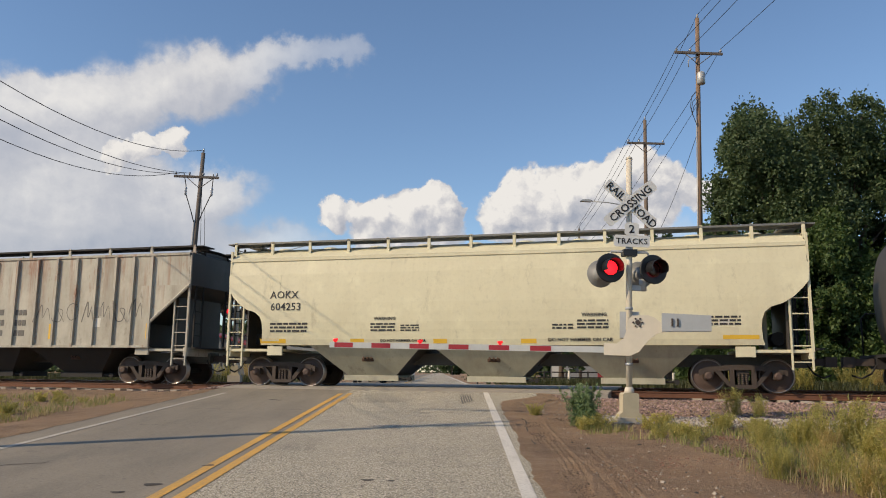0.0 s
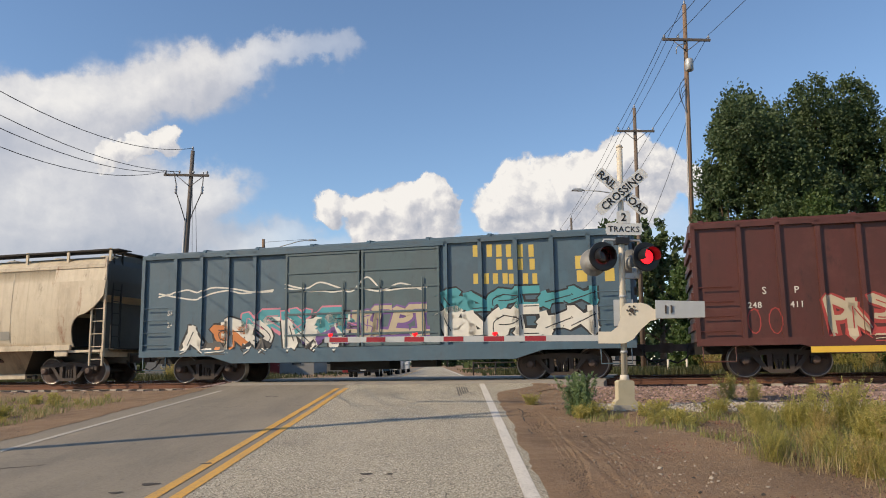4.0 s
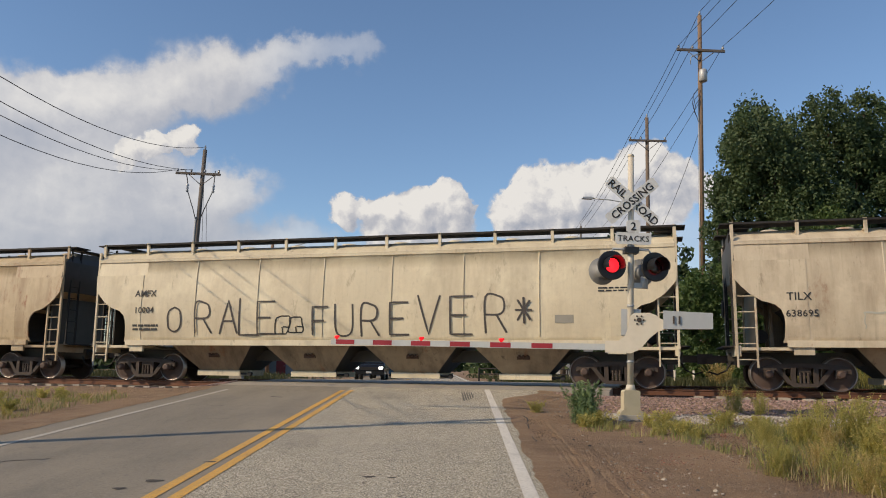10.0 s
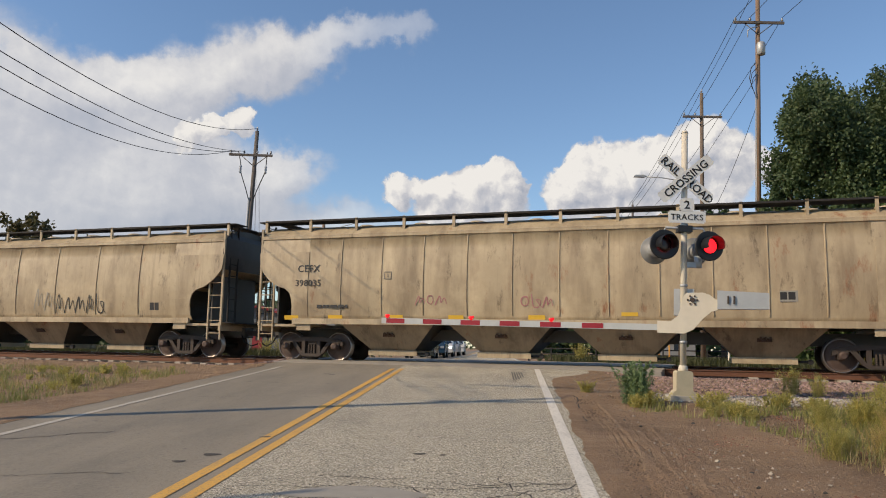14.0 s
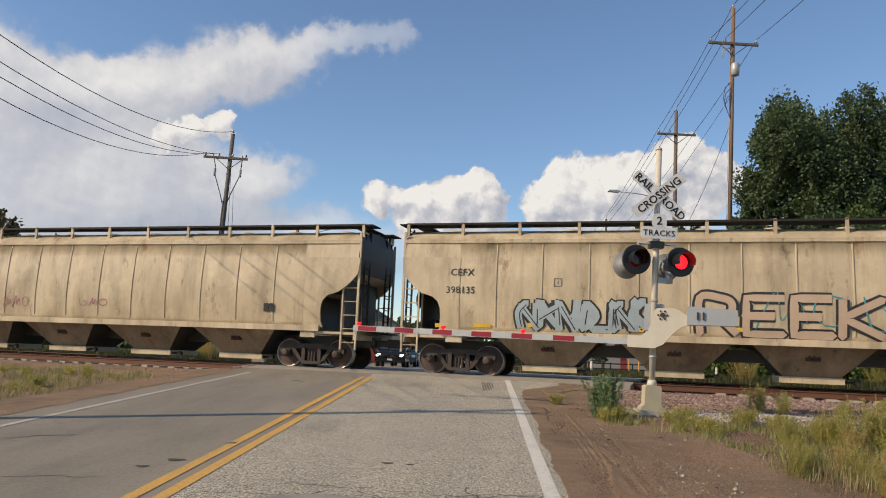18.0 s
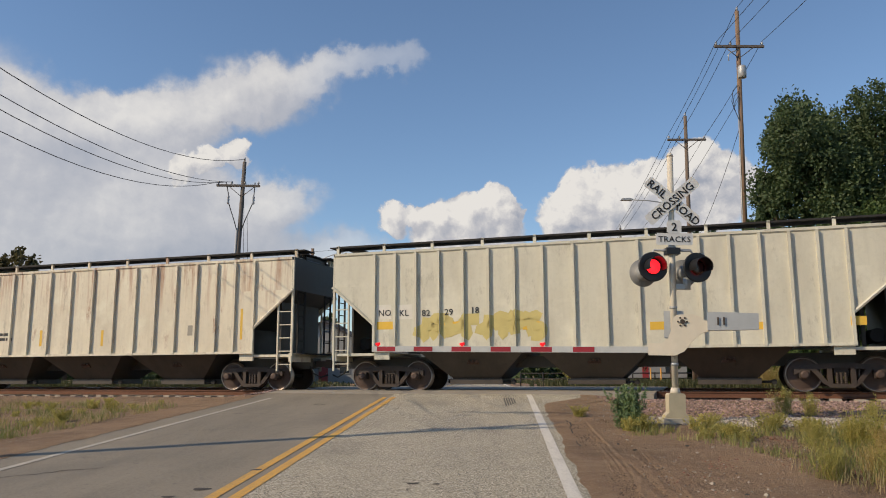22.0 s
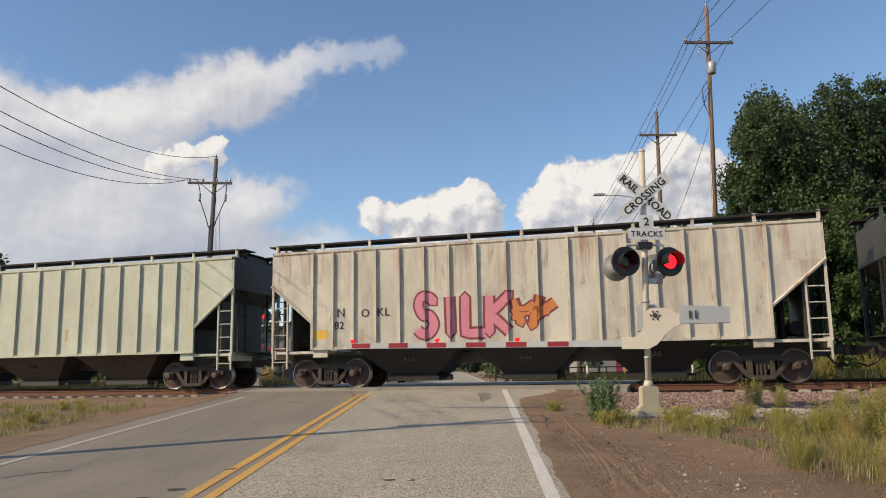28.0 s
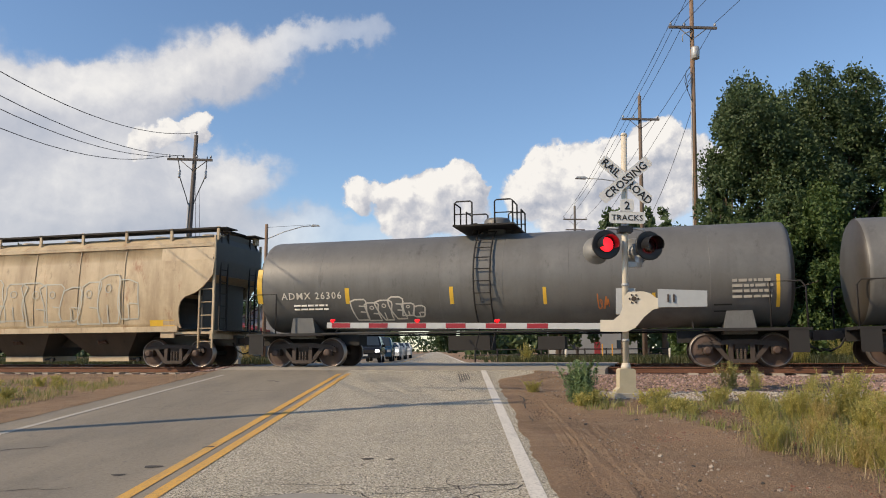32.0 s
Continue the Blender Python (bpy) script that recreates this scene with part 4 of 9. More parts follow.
P_amfx = paint("ivory_paint", (0.64, 0.56, 0.40), 0.22, (0.28, 0.21, 0.13), streak=0.35)
P_grey = paint("light_grey_paint", (0.52, 0.51, 0.43), 0.15, streak=0.15)
P_pale = paint("pale_stone_paint", (0.60, 0.575, 0.465), 0.16, (0.28, 0.24, 0.18), streak=0.25)
P_pale2 = paint("ivory_paint_rust_stained", (0.70, 0.64, 0.50), 0.15, (0.30, 0.24, 0.17), rust=0.12, streak=0.3, runs=0.7)
P_white = paint("clean_ivory_paint", (0.70, 0.64, 0.49), 0.10, streak=0.12)
P_mint = paint("pale_green_grey_paint", (0.50, 0.52, 0.40), 0.14, (0.2, 0.17, 0.11), streak=0.2)
P_red = paint("oxide_red_paint", (0.195, 0.034, 0.018), 0.3, (0.09, 0.022, 0.015), streak=0.4)
P_green = paint("dull_green_paint", (0.040, 0.072, 0.037), 0.3, (0.036, 0.048, 0.03), streak=0.4)
P_pink = paint("white_paint_rusting", (0.60, 0.555, 0.455), 0.25, rust=0.14, streak=0.45, runs=0.6)
P_tank = paint("charcoal_grey_paint", (0.135, 0.134, 0.128), 0.30, (0.07, 0.065, 0.058), rough=0.5, streak=0.35)
P_tankw = paint("cream_tank_paint", (0.78, 0.66, 0.46), 0.08, (0.3, 0.2, 0.1), rough=0.35, streak=0.06, band=(-0.62, (0.018, 0.017, 0.016)))
P_bay = paint("dirty_bay_paint", (0.07, 0.054, 0.040), 0.5, (0.025, 0.02, 0.016), streak=0.5)
P_baytan = paint("tan_bay_paint", (0.36, 0.27, 0.17), 0.55, (0.07, 0.045, 0.028), rust=0.2, streak=0.7)
P_baycream = paint("cream_bay_paint", (0.42, 0.40, 0.30), 0.3, streak=0.3)
P_bayred = paint("red_bay_paint", (0.14, 0.035, 0.025), 0.5, (0.05, 0.02, 0.015), streak=0.4)

LEFT_END = [5.49, -13.56, -31.7, -49.48, -67.36, -84.86, -107.04, -128.53, -149.63, -171.31, -191.75, -213.59, -235.03, -256.5, -277.96, -299.36, -320.31, -341.32, -356.17, -375.67, -393.37, -411.88, -429.34, -447.28, -465.35, -482.67, -500.39, -518.41, -536.39, -553.14, -570.93, -591.81]


def ends(k, gap=1.42):
    a, b = LEFT_END[k], LEFT_END[k - 1] - gap
    return (a + b) / 2, (b - a) / 2


tank_car(5.49 + 8.3, 8.0, 1.50, 2.62, P_tank, M["under"], "grey tank car of the passing freight train", 8.3, hoops=((-0.9, -0.35), (0.35, 0.9)))
c, h = ends(1, 1.75)
hopper_car(c, h, CURVED, P_cream, "clean cream covered hopper with smooth sides", 3, 0, 0, P_baycream, post_gap=1.35, board=M["greyboard"])
c, h = ends(2, 1.45)
hopper_car(c, h, RIBBED, P_nw, "grey ribbed covered hopper, rust-stained and sprayed with graffiti", 3, 17, 0)
c, h = ends(3, 1.6)
box_car(c, h, P_sp1, P_sp1, "red-brown double-door boxcar with graffiti along its foot")
c, h = ends(4, 1.75)
box_car(c, h, P_sp2, P_door, "rusty brown boxcar with brighter red doors and graffiti")
c, h = ends(5, 1.6)
box_car(c, h, P_gw, P_gwd, "slate-blue boxcar with yellow lettering and bright graffiti")
c, h = ends(6)
hopper_car(c, h, CURVED, P_tanpale, "tan weathered four-bay covered hopper", 4, 0, 9, P_baytan, sunk=0.018)
for k, mat, lab in ((7, P_tanpale, "tan four-bay covered hopper with grey scrawls"), (8, P_tanpale, "tan four-bay covered hopper with bubble-letter graffiti"), (9, P_tanpale, "tan four-bay covered hopper scuffed along its foot")):
    c, h = ends(k)
    hopper_car(c, h, CURVED, mat, lab, 4, 0, 9, P_baytan, sunk=0.018)
c, h = ends(10)
hopper_car(c, h, CURVED, P_amfx, "ivory four-bay covered hopper with large scrawled words", 4, 0, 8, P_baytan)
for k, mat, lab in ((11, P_tan, "tan four-bay covered hopper with orange stains"), (12, P_tan2, "brown grimy four-bay covered hopper"), (13, P_grime, "taupe grimy four-bay covered hopper with graffiti on its bays"), (14, P_grime, "taupe grimy four-bay covered hopper with dented side"), (15, P_tan3, "rust-streaked tan covered hopper with painted words"), (16, P_taupe, "taupe grimy covered hopper with block-letter graffiti"), (17, P_taupe, "taupe grimy four-bay covered hopper")):
    c, h = ends(k)
    hopper_car(c, h, CURVED, mat, lab, 4, 0, 13 if k in (13, 16, 17) else 10, P_baytan)
c, h = ends(18, 0.6)
tank_car(c - 0.4, 6.9, 1.42, 2.42, P_tankw, M["sign"], "cream tank car with a black lower half", 7.25, M["under"], "white", ((-1.95, -0.3), (0.3, 2.05)), 0.7)
c, h = ends(19, 1.75)
hopper_car(c, h, CURVED, P_grey, "clean light grey smooth-sided covered hopper with a white sill", 3, 0, 6, None, sill=True, trim=P_pale, sunk=0.012)
c, h = ends(20)
hopper_car(c, h, RIBBED, P_pale, "pale grey ribbed covered hopper with yellow scrawls", 3, 16, 0, P_bay)
c, h = ends(21)
hopper_car(c, h, RIBBED, P_pale2, "ivory ribbed covered hopper with rust stains", 3, 17, 0, P_bay)
c, h = ends(22)
hopper_car(c, h, RIBBED, P_red, "oxide red ribbed covered hopper with silver graffiti", 3, 17, 0, P_bayred)
c, h = ends(23)
hopper_car(c, h, RIBBED, P_white, "clean ivory ribbed covered hopper with black graffiti", 3, 17, 0, P_bay)
for k, lab in ((24, "green ribbed covered hopper with a white number panel"), (25, "green ribbed covered hopper with a rusty patch")):
    c, h = ends(k)
    hopper_car(c, h, RIBBED, P_green, lab, 3, 17, 0, rib_mat=P_greenrust)
c, h = ends(26)
hopper_car(c, h, RIBBED, P_pink, "rust-stained white ribbed covered hopper with pink graffiti", 3, 15, 0)
c, h = ends(27)
hopper_car(c, h, RIBBED, P_mint, "pale green-grey ribbed covered hopper", 3, 17, 0, P_bay)
c, h = ends(28)
hopper_car(c, h, RIBBED, P_green, "green ribbed covered hopper with a dark patch and white panel", 3, 17, 0, rib_mat=P_greenrust)
for k in (29, 30):
    c, h = ends(k, 1.7)
    o = -0.6 if k == 30 else 0.5
    tank_car(c - (0.36 if k == 30 else 0.0), 8.1, 1.50, 2.62, P_tank, M["under"], "charcoal grey tank car with white graffiti", 8.3, hoops=((o - 0.9, o - 0.35), (o + 0.35, o + 0.9)), lad_x=o)
c, h = ends(31)
hopper_car(c - 0.36, h, CURVED, P_tan, "tan covered hopper with faded green graffiti", 4, 0, 10, P_bay)
# ---- lettering and graffiti on the cars ----
def spray(name, col, rough=0.6):
    return plain(name, col, rough, 0.0, 0.3, 3.0, 0.05)


INK = spray("black_paint", (0.025, 0.024, 0.024))
CHALK = spray("white_paint_marks", (0.66, 0.63, 0.55))
CHALKDIM = spray("greyed_white_paint", (0.46, 0.45, 0.38))
SAFETY = spray("yellow_reflector", (0.72, 0.45, 0.05), 0.35)
SAFETYDIM = spray("dulled_yellow_reflector", (0.50, 0.38, 0.12), 0.4)
FADED = spray("faded_grey_paint", (0.30, 0.28, 0.235))
SOOT = spray("worn_dark_grey_lettering", (0.13, 0.12, 0.105))
TANPAINT = spray("tan_spray_paint", (0.42, 0.30, 0.19))
OLIVE = spray("olive_spray_paint", (0.20, 0.20, 0.12))
CLAY = spray("clay_spray_paint", (0.50, 0.37, 0.26))
PEACH = spray("peach_spray_paint", (0.55, 0.34, 0.24))
DKGREEN = spray("dark_green_spray_paint", (0.04, 0.09, 0.06))
SLATE = spray("slate_spray_paint", (0.13, 0.16, 0.18))
SAND = spray("sand_spray_paint", (0.46, 0.38, 0.26))
REDP = spray("red_spray_paint", (0.36, 0.05, 0.04))
REDDK = spray("dark_red_spray_paint", (0.20, 0.035, 0.04))
YEL = spray("yellow_car_lettering", (0.58, 0.42, 0.09))
YELDIM = spray("pale_yellow_spray_paint", (0.55, 0.46, 0.17))
TEAL = spray("teal_spray_paint", (0.07, 0.30, 0.33))
TEALDK = spray("dark_teal_spray_paint", (0.06, 0.17, 0.18))
PINK = spray("pink_spray_paint", (0.58, 0.20, 0.26))
PINKDK = spray("dusky_pink_spray_paint", (0.36, 0.15, 0.15))
PURPLE = spray("purple_spray_paint", (0.17, 0.09, 0.26))
SPRAY = spray("brown_black_spray_paint", (0.06, 0.05, 0.045))
ORANGE = spray("orange_spray_paint", (0.55, 0.19, 0.05))
ICE = spray("ice_blue_spray_paint", (0.33, 0.39, 0.41))
SILVER = spray("silver_spray_paint", (0.48, 0.48, 0.46), 0.4)
GREENLT = spray("fresh_green_paint", (0.075, 0.16, 0.08))
RUSTP = spray("rust_primer", (0.20, 0.075, 0.035), 0.8)
DARKP = spray("dark_patch_paint", (0.03, 0.035, 0.03))


NUDGE = [0.0, 0.03, -0.16, 0.34, -0.24, 0.11, -0.4, -0.18, -0.32, -0.05, -0.4, -0.4, -0.26, -0.08, 0.4, -0.4, -0.24, -0.06, -0.15, -0.27, -0.2, -0.14, -0.31, -0.22, 0.15, 0.4, -0.4, -0.2, 0.32, -0.23, -0.15, 0.34]      # how far the lettering of each car sits from its drawn place


def clear_of_ribs(k, x0, x1):
    """Shift a narrow mark sideways until no rib cuts it."""
    ribs, half = CARS[k][2], CARS[k][3]
    if not ribs or x1 - x0 > 0.85:
        return 0.0
    c = (x0 + x1) / 2
    best = 0.0
    for a, b in zip(ribs[:-1], ribs[1:]):
        if a <= c <= b and b - a < 1.6:
            room = (b - a) - 2 * half - (x1 - x0)
            if room < 0:
                return (a + b) / 2 - c
            lo, hi = a + half + (x1 - x0) / 2, b - half - (x1 - x0) / 2
            best = min(max(c, lo), hi) - c
    return best


def mark(k, txt, x, z, size, mat, space=1.0):
    """Painted words or numbers on the side of car k."""
    car, side = CARS[k][0], CARS[k][1]
    me = lettering(txt, size, 0.002, "LEFT", space)
    w = max(v.co.x for v in me.vertices)
    x += NUDGE[k]
    x += clear_of_ribs(k, x, x + w)
    w0, w1 = side(x, z), side(x, z + size * 0.7)
    tilt = -math.degrees(math.atan2(w0 - w1, size * 0.7))
    if size > 0.45 and not CARS[k][2]:
        # large words follow the bulge of the side
        bm = B()
        bm.from_mesh(me)
        for i in range(1, int(size / 0.1) + 1):
            bmesh.ops.bisect_plane(bm, geom=bm.verts[:] + bm.edges[:] + bm.faces[:], plane_co=(0, 0, i * 0.1), plane_no=(0, 0, 1))
        for v in bm.verts:
            v.co.y = -side(x, z + v.co.z) - 0.010 + v.co.y
        part("lettering", bm, mat, car, at=pose(x, 0, z))
        return
    me.materials.append(mat)
    part("lettering", me, mat, car, at=pose(x, -w0 - 0.012, z, tilt))


def print_block(k, x0, x1, z0, z1, rows, mat):
    """Small print that cannot be read: rows of plain bars."""
    car, side = CARS[k][0], CARS[k][1]
    x0, x1 = x0 + NUDGE[k], x1 + NUDGE[k]
    dx = clear_of_ribs(k, x0, x1)
    rng = random.Random(k * 31 + round(x0 * 10))
    bm = B()
    pitch = (z1 - z0) / rows
    for r in range(rows):
        z = z0 + r * pitch
        w = side((x0 + x1) / 2, z + pitch * 0.3) + 0.005
        x = x0 + dx
        while x < x1 + dx - 0.03:
            e = min(x + rng.uniform(0.07, 0.26), x1 + dx)
            box(bm, x, e, -w - 0.006, -w + 0.002, z, z + pitch * 0.55)
            x = e + 0.04
    part("small_print", bm, mat, car)


def patch(bm, side, x0, x1, z0, z1, lift):
    n = max(1, int((z1 - z0) / 0.15))
    rows = []
    for i in range(n + 1):
        z = z0 + (z1 - z0) * i / n
        y = -side((x0 + x1) / 2, z) - lift
        rows.append([bm.verts.new((x, yy, z)) for x, yy in ((x0, y), (x1, y), (x1, y + lift), (x0, y + lift))])
    for a, b in zip(rows[:-1], rows[1:]):
        for j in range(4):
            bm.faces.new((a[j], a[(j + 1) % 4], b[(j + 1) % 4], b[j]))
    bm.faces.new(rows[0][::-1])
    bm.faces.new(rows[-1])


def panel(k, x0, x1, z0, z1, mat):
    """A painted panel or reflector strip."""
    car, side = CARS[k][0], CARS[k][1]
    x0, x1 = x0 + NUDGE[k], x1 + NUDGE[k]
    dx = clear_of_ribs(k, x0, x1)
    if x1 - x0 < 0.09:
        x0, x1 = (x0 + x1) / 2 - 0.045, (x0 + x1) / 2 + 0.045
    bm = B()
    patch(bm, side, x0 + dx, x1 + dx, z0, z1, 0.005)
    part("reflector" if mat in (SAFETY, SAFETYDIM) else "painted_panel", bm, mat, car)


def smooth(pts, per=7):
    """Points of a smooth line through the given ones."""
    out = []
    p = [pts[0]] + list(pts) + [pts[-1]]
    for i in range(1, len(p) - 2):
        for j in range(per):
            t = j / per
            out.append(tuple(0.5 * (2 * p[i][c] + (p[i + 1][c] - p[i - 1][c]) * t + (2 * p[i - 1][c] - 5 * p[i][c] + 4 * p[i + 1][c] - p[i + 2][c]) * t * t + (3 * p[i][c] - p[i - 1][c] - 3 * p[i + 1][c] + p[i + 2][c]) * t ** 3) for c in (0, 1)))
    return out + [pts[-1]]


def stroke(bm, side, pts, width, lift, taper=False):
    """A band of paint along a line on the car's side."""
    prev, n = None, len(pts)
    for i, (x, z) in enumerate(pts):
        a, b = pts[max(0, i - 1)], pts[min(n - 1, i + 1)]
        d = math.hypot(b[0] - a[0], b[1] - a[1]) or 1
        w = width * 0.5 * ((1 - 0.5 * i / n) if taper else 1)
        nx, nz = -(b[1] - a[1]) / d * w, (b[0] - a[0]) / d * w
        row = [bm.verts.new((x + s * nx, -side(x, z + s * nz) - lift, z + s * nz)) for s in (-1, 1)]
        if prev:
            bm.faces.new((prev[0], prev[1], row[1], row[0]))
        else:
            cap = [bm.verts.new((x - nz * c - s * 0, -side(x, z + nx * c) - lift, z + nx * c)) for c, s in ((1, 0),)]
            bm.faces.new((cap[0], row[1], row[0]))
        prev = row
    bmesh.ops.recalc_face_normals(bm, faces=bm.faces)


def over_ribs(k, bm, lift):
    """The same paint where it runs across the ribs of the side."""
    ribs, half, out = CARS[k][2], CARS[k][3], CARS[k][4]
    if not ribs or not bm.verts:
        return
    lo, hi = min(v.co.x for v in bm.verts), max(v.co.x for v in bm.verts)
    strips_ = []
    for x in ribs:
        if lo - half < x < hi + half:
            b = bm.copy()
            for co, no in ((x - half, (-1, 0, 0)), (x + half, (1, 0, 0))):
                bmesh.ops.bisect_plane(b, geom=b.verts[:] + b.edges[:] + b.faces[:], plane_co=(co, 0, 0), plane_no=no, clear_outer=True)
            strips_.append([[(v.co.x, -out - lift, v.co.z) for v in f.verts] for f in b.faces])
            b.free()
    for faces in strips_:
        for f in faces:
            bm.faces.new([bm.verts.new(p) for p in f])


# single-line letters on a grid of 8 by 8: points as column and row
GLYPHS = {"A": "00 48 80;23 63", "E": "80 00 08 88;04 64", "F": "00 08 88;04 64", "K": "00 08;88 04 80", "I": "40 48", "L": "08 00 80", "M": "00 18 43 78 80", "O": "48 17 05 03 11 40 71 83 85 77 48", "R": "00 08 58 77 75 54 04;44 80", "S": "77 58 28 16 34 54 72 50 20 01", "T": "08 88;48 40", "U": "08 02 20 60 82 88", "V": "08 40 88", "*": "17 71;11 77;04 84;40 48", "a": "75 25 04 02 20 50 73 75;75 71 80", "b": "08 00 50 72 74 45 05", "c": "74 45 15 03 02 20 50 71", "e": "03 73 75 55 25 04 02 20 60", "i": "45 41 60;47 48", "l": "48 41 60", "m": "00 05;03 25 44 40;43 65 84 80", "o": "45 15 03 02 20 50 72 74 45", "t": "48 42 60;15 75"}


def sprayed(k, txt, x0, x1, z0, z1, width, mat, edge=None, lean=0.0):
    """Hand-sprayed words: one line of paint for each stroke, with an outline if asked."""
    car, side = CARS[k][0], CARS[k][1]
    rng = random.Random(k * 53 + len(txt) + round(x0 * 7))
    x0, x1 = x0 + NUDGE[k], x1 + NUDGE[k]
    cell, h = (x1 - x0) / len(txt), z1 - z0
    back, front = B(), B()
    for i, ch in enumerate(txt):
        if ch == " ":
            continue
        ox, oz = x0 + cell * i, z0 + rng.uniform(-0.03, 0.03) * h
        for j, run_ in enumerate(GLYPHS[ch].split(";")):
            pts = [(int(p[0]) / 8, int(p[1]) / 8) for p in run_.split()]
            pts = [(ox + cell * (0.08 + 0.8 * u + lean * v) + rng.uniform(-0.02, 0.02) * cell, oz + h * v) for u, v in pts]
            if len(pts) > 3 and ch not in "EFM":
                pts = smooth(pts, 5)
            else:
                pts = [tuple(a[c] + (b[c] - a[c]) * q / 5 for c in (0, 1)) for a, b in zip(pts[:-1], pts[1:]) for q in range(5)] + [pts[-1]]
            if edge:
                stroke(back, side, pts, width + 0.13, 0.0035 + 0.0004 * ((i + j) % 3))
            stroke(front, side, pts, width * rng.uniform(0.9, 1.1), 0.0075 + 0.0005 * ((i + j) % 3))
    over_ribs(k, back, 0.004)
    over_ribs(k, front, 0.008)
    if back.verts:
        tagged(part("graffiti_outline", back, edge, car), kind="stuff")
    tagged(part("graffiti", front, mat, car), kind="stuff")


STEMS = ("10 18", "20 08", "00 28", "40 48", "08 20", "70 78")
ARMS = ("08 78", "04 64", "00 70", "14 80", "48 84 40", "18 76 54 14", "80 88", "17 53 80", "02 44 86", "38 05 10", "58 27 34 63 50 10")


def fat_shape(rng, cx, cell, z0, h):
    """The edges of one fat sprayed shape: rows of (left, right, height)."""
    lean, swell, flare = rng.uniform(-0.3, 0.3), rng.uniform(0.05, 0.26), rng.uniform(-0.1, 0.25)
    za, zb = z0 + h * rng.uniform(0.0, 0.14), z0 + h * rng.uniform(0.76, 1.0)
    a, b, soft_, spike = rng.uniform(0, 6), rng.uniform(0, 6), rng.choice((0.0, 0.15, 0.3)), rng.uniform(-0.3, 0.3)
    rows = []
    for i in range(11):
        f = i / 10
        round_ = 1 - soft_ * max(0.0, abs(f - 0.5) * 2 - 0.7) / 0.3
        m = cx + lean * cell * (f - 0.5) + (spike * cell if i == 10 else 0)
        half = cell * 0.50 * round_ * (0.6 if i == 10 else 1)
        rows.append((m - half * (1 + swell * math.sin(4.4 * f + a) + flare * f * f), m + half * (1 + swell * math.sin(4.4 * f + b) + flare * f * f), za + (zb - za) * f))
    return rows


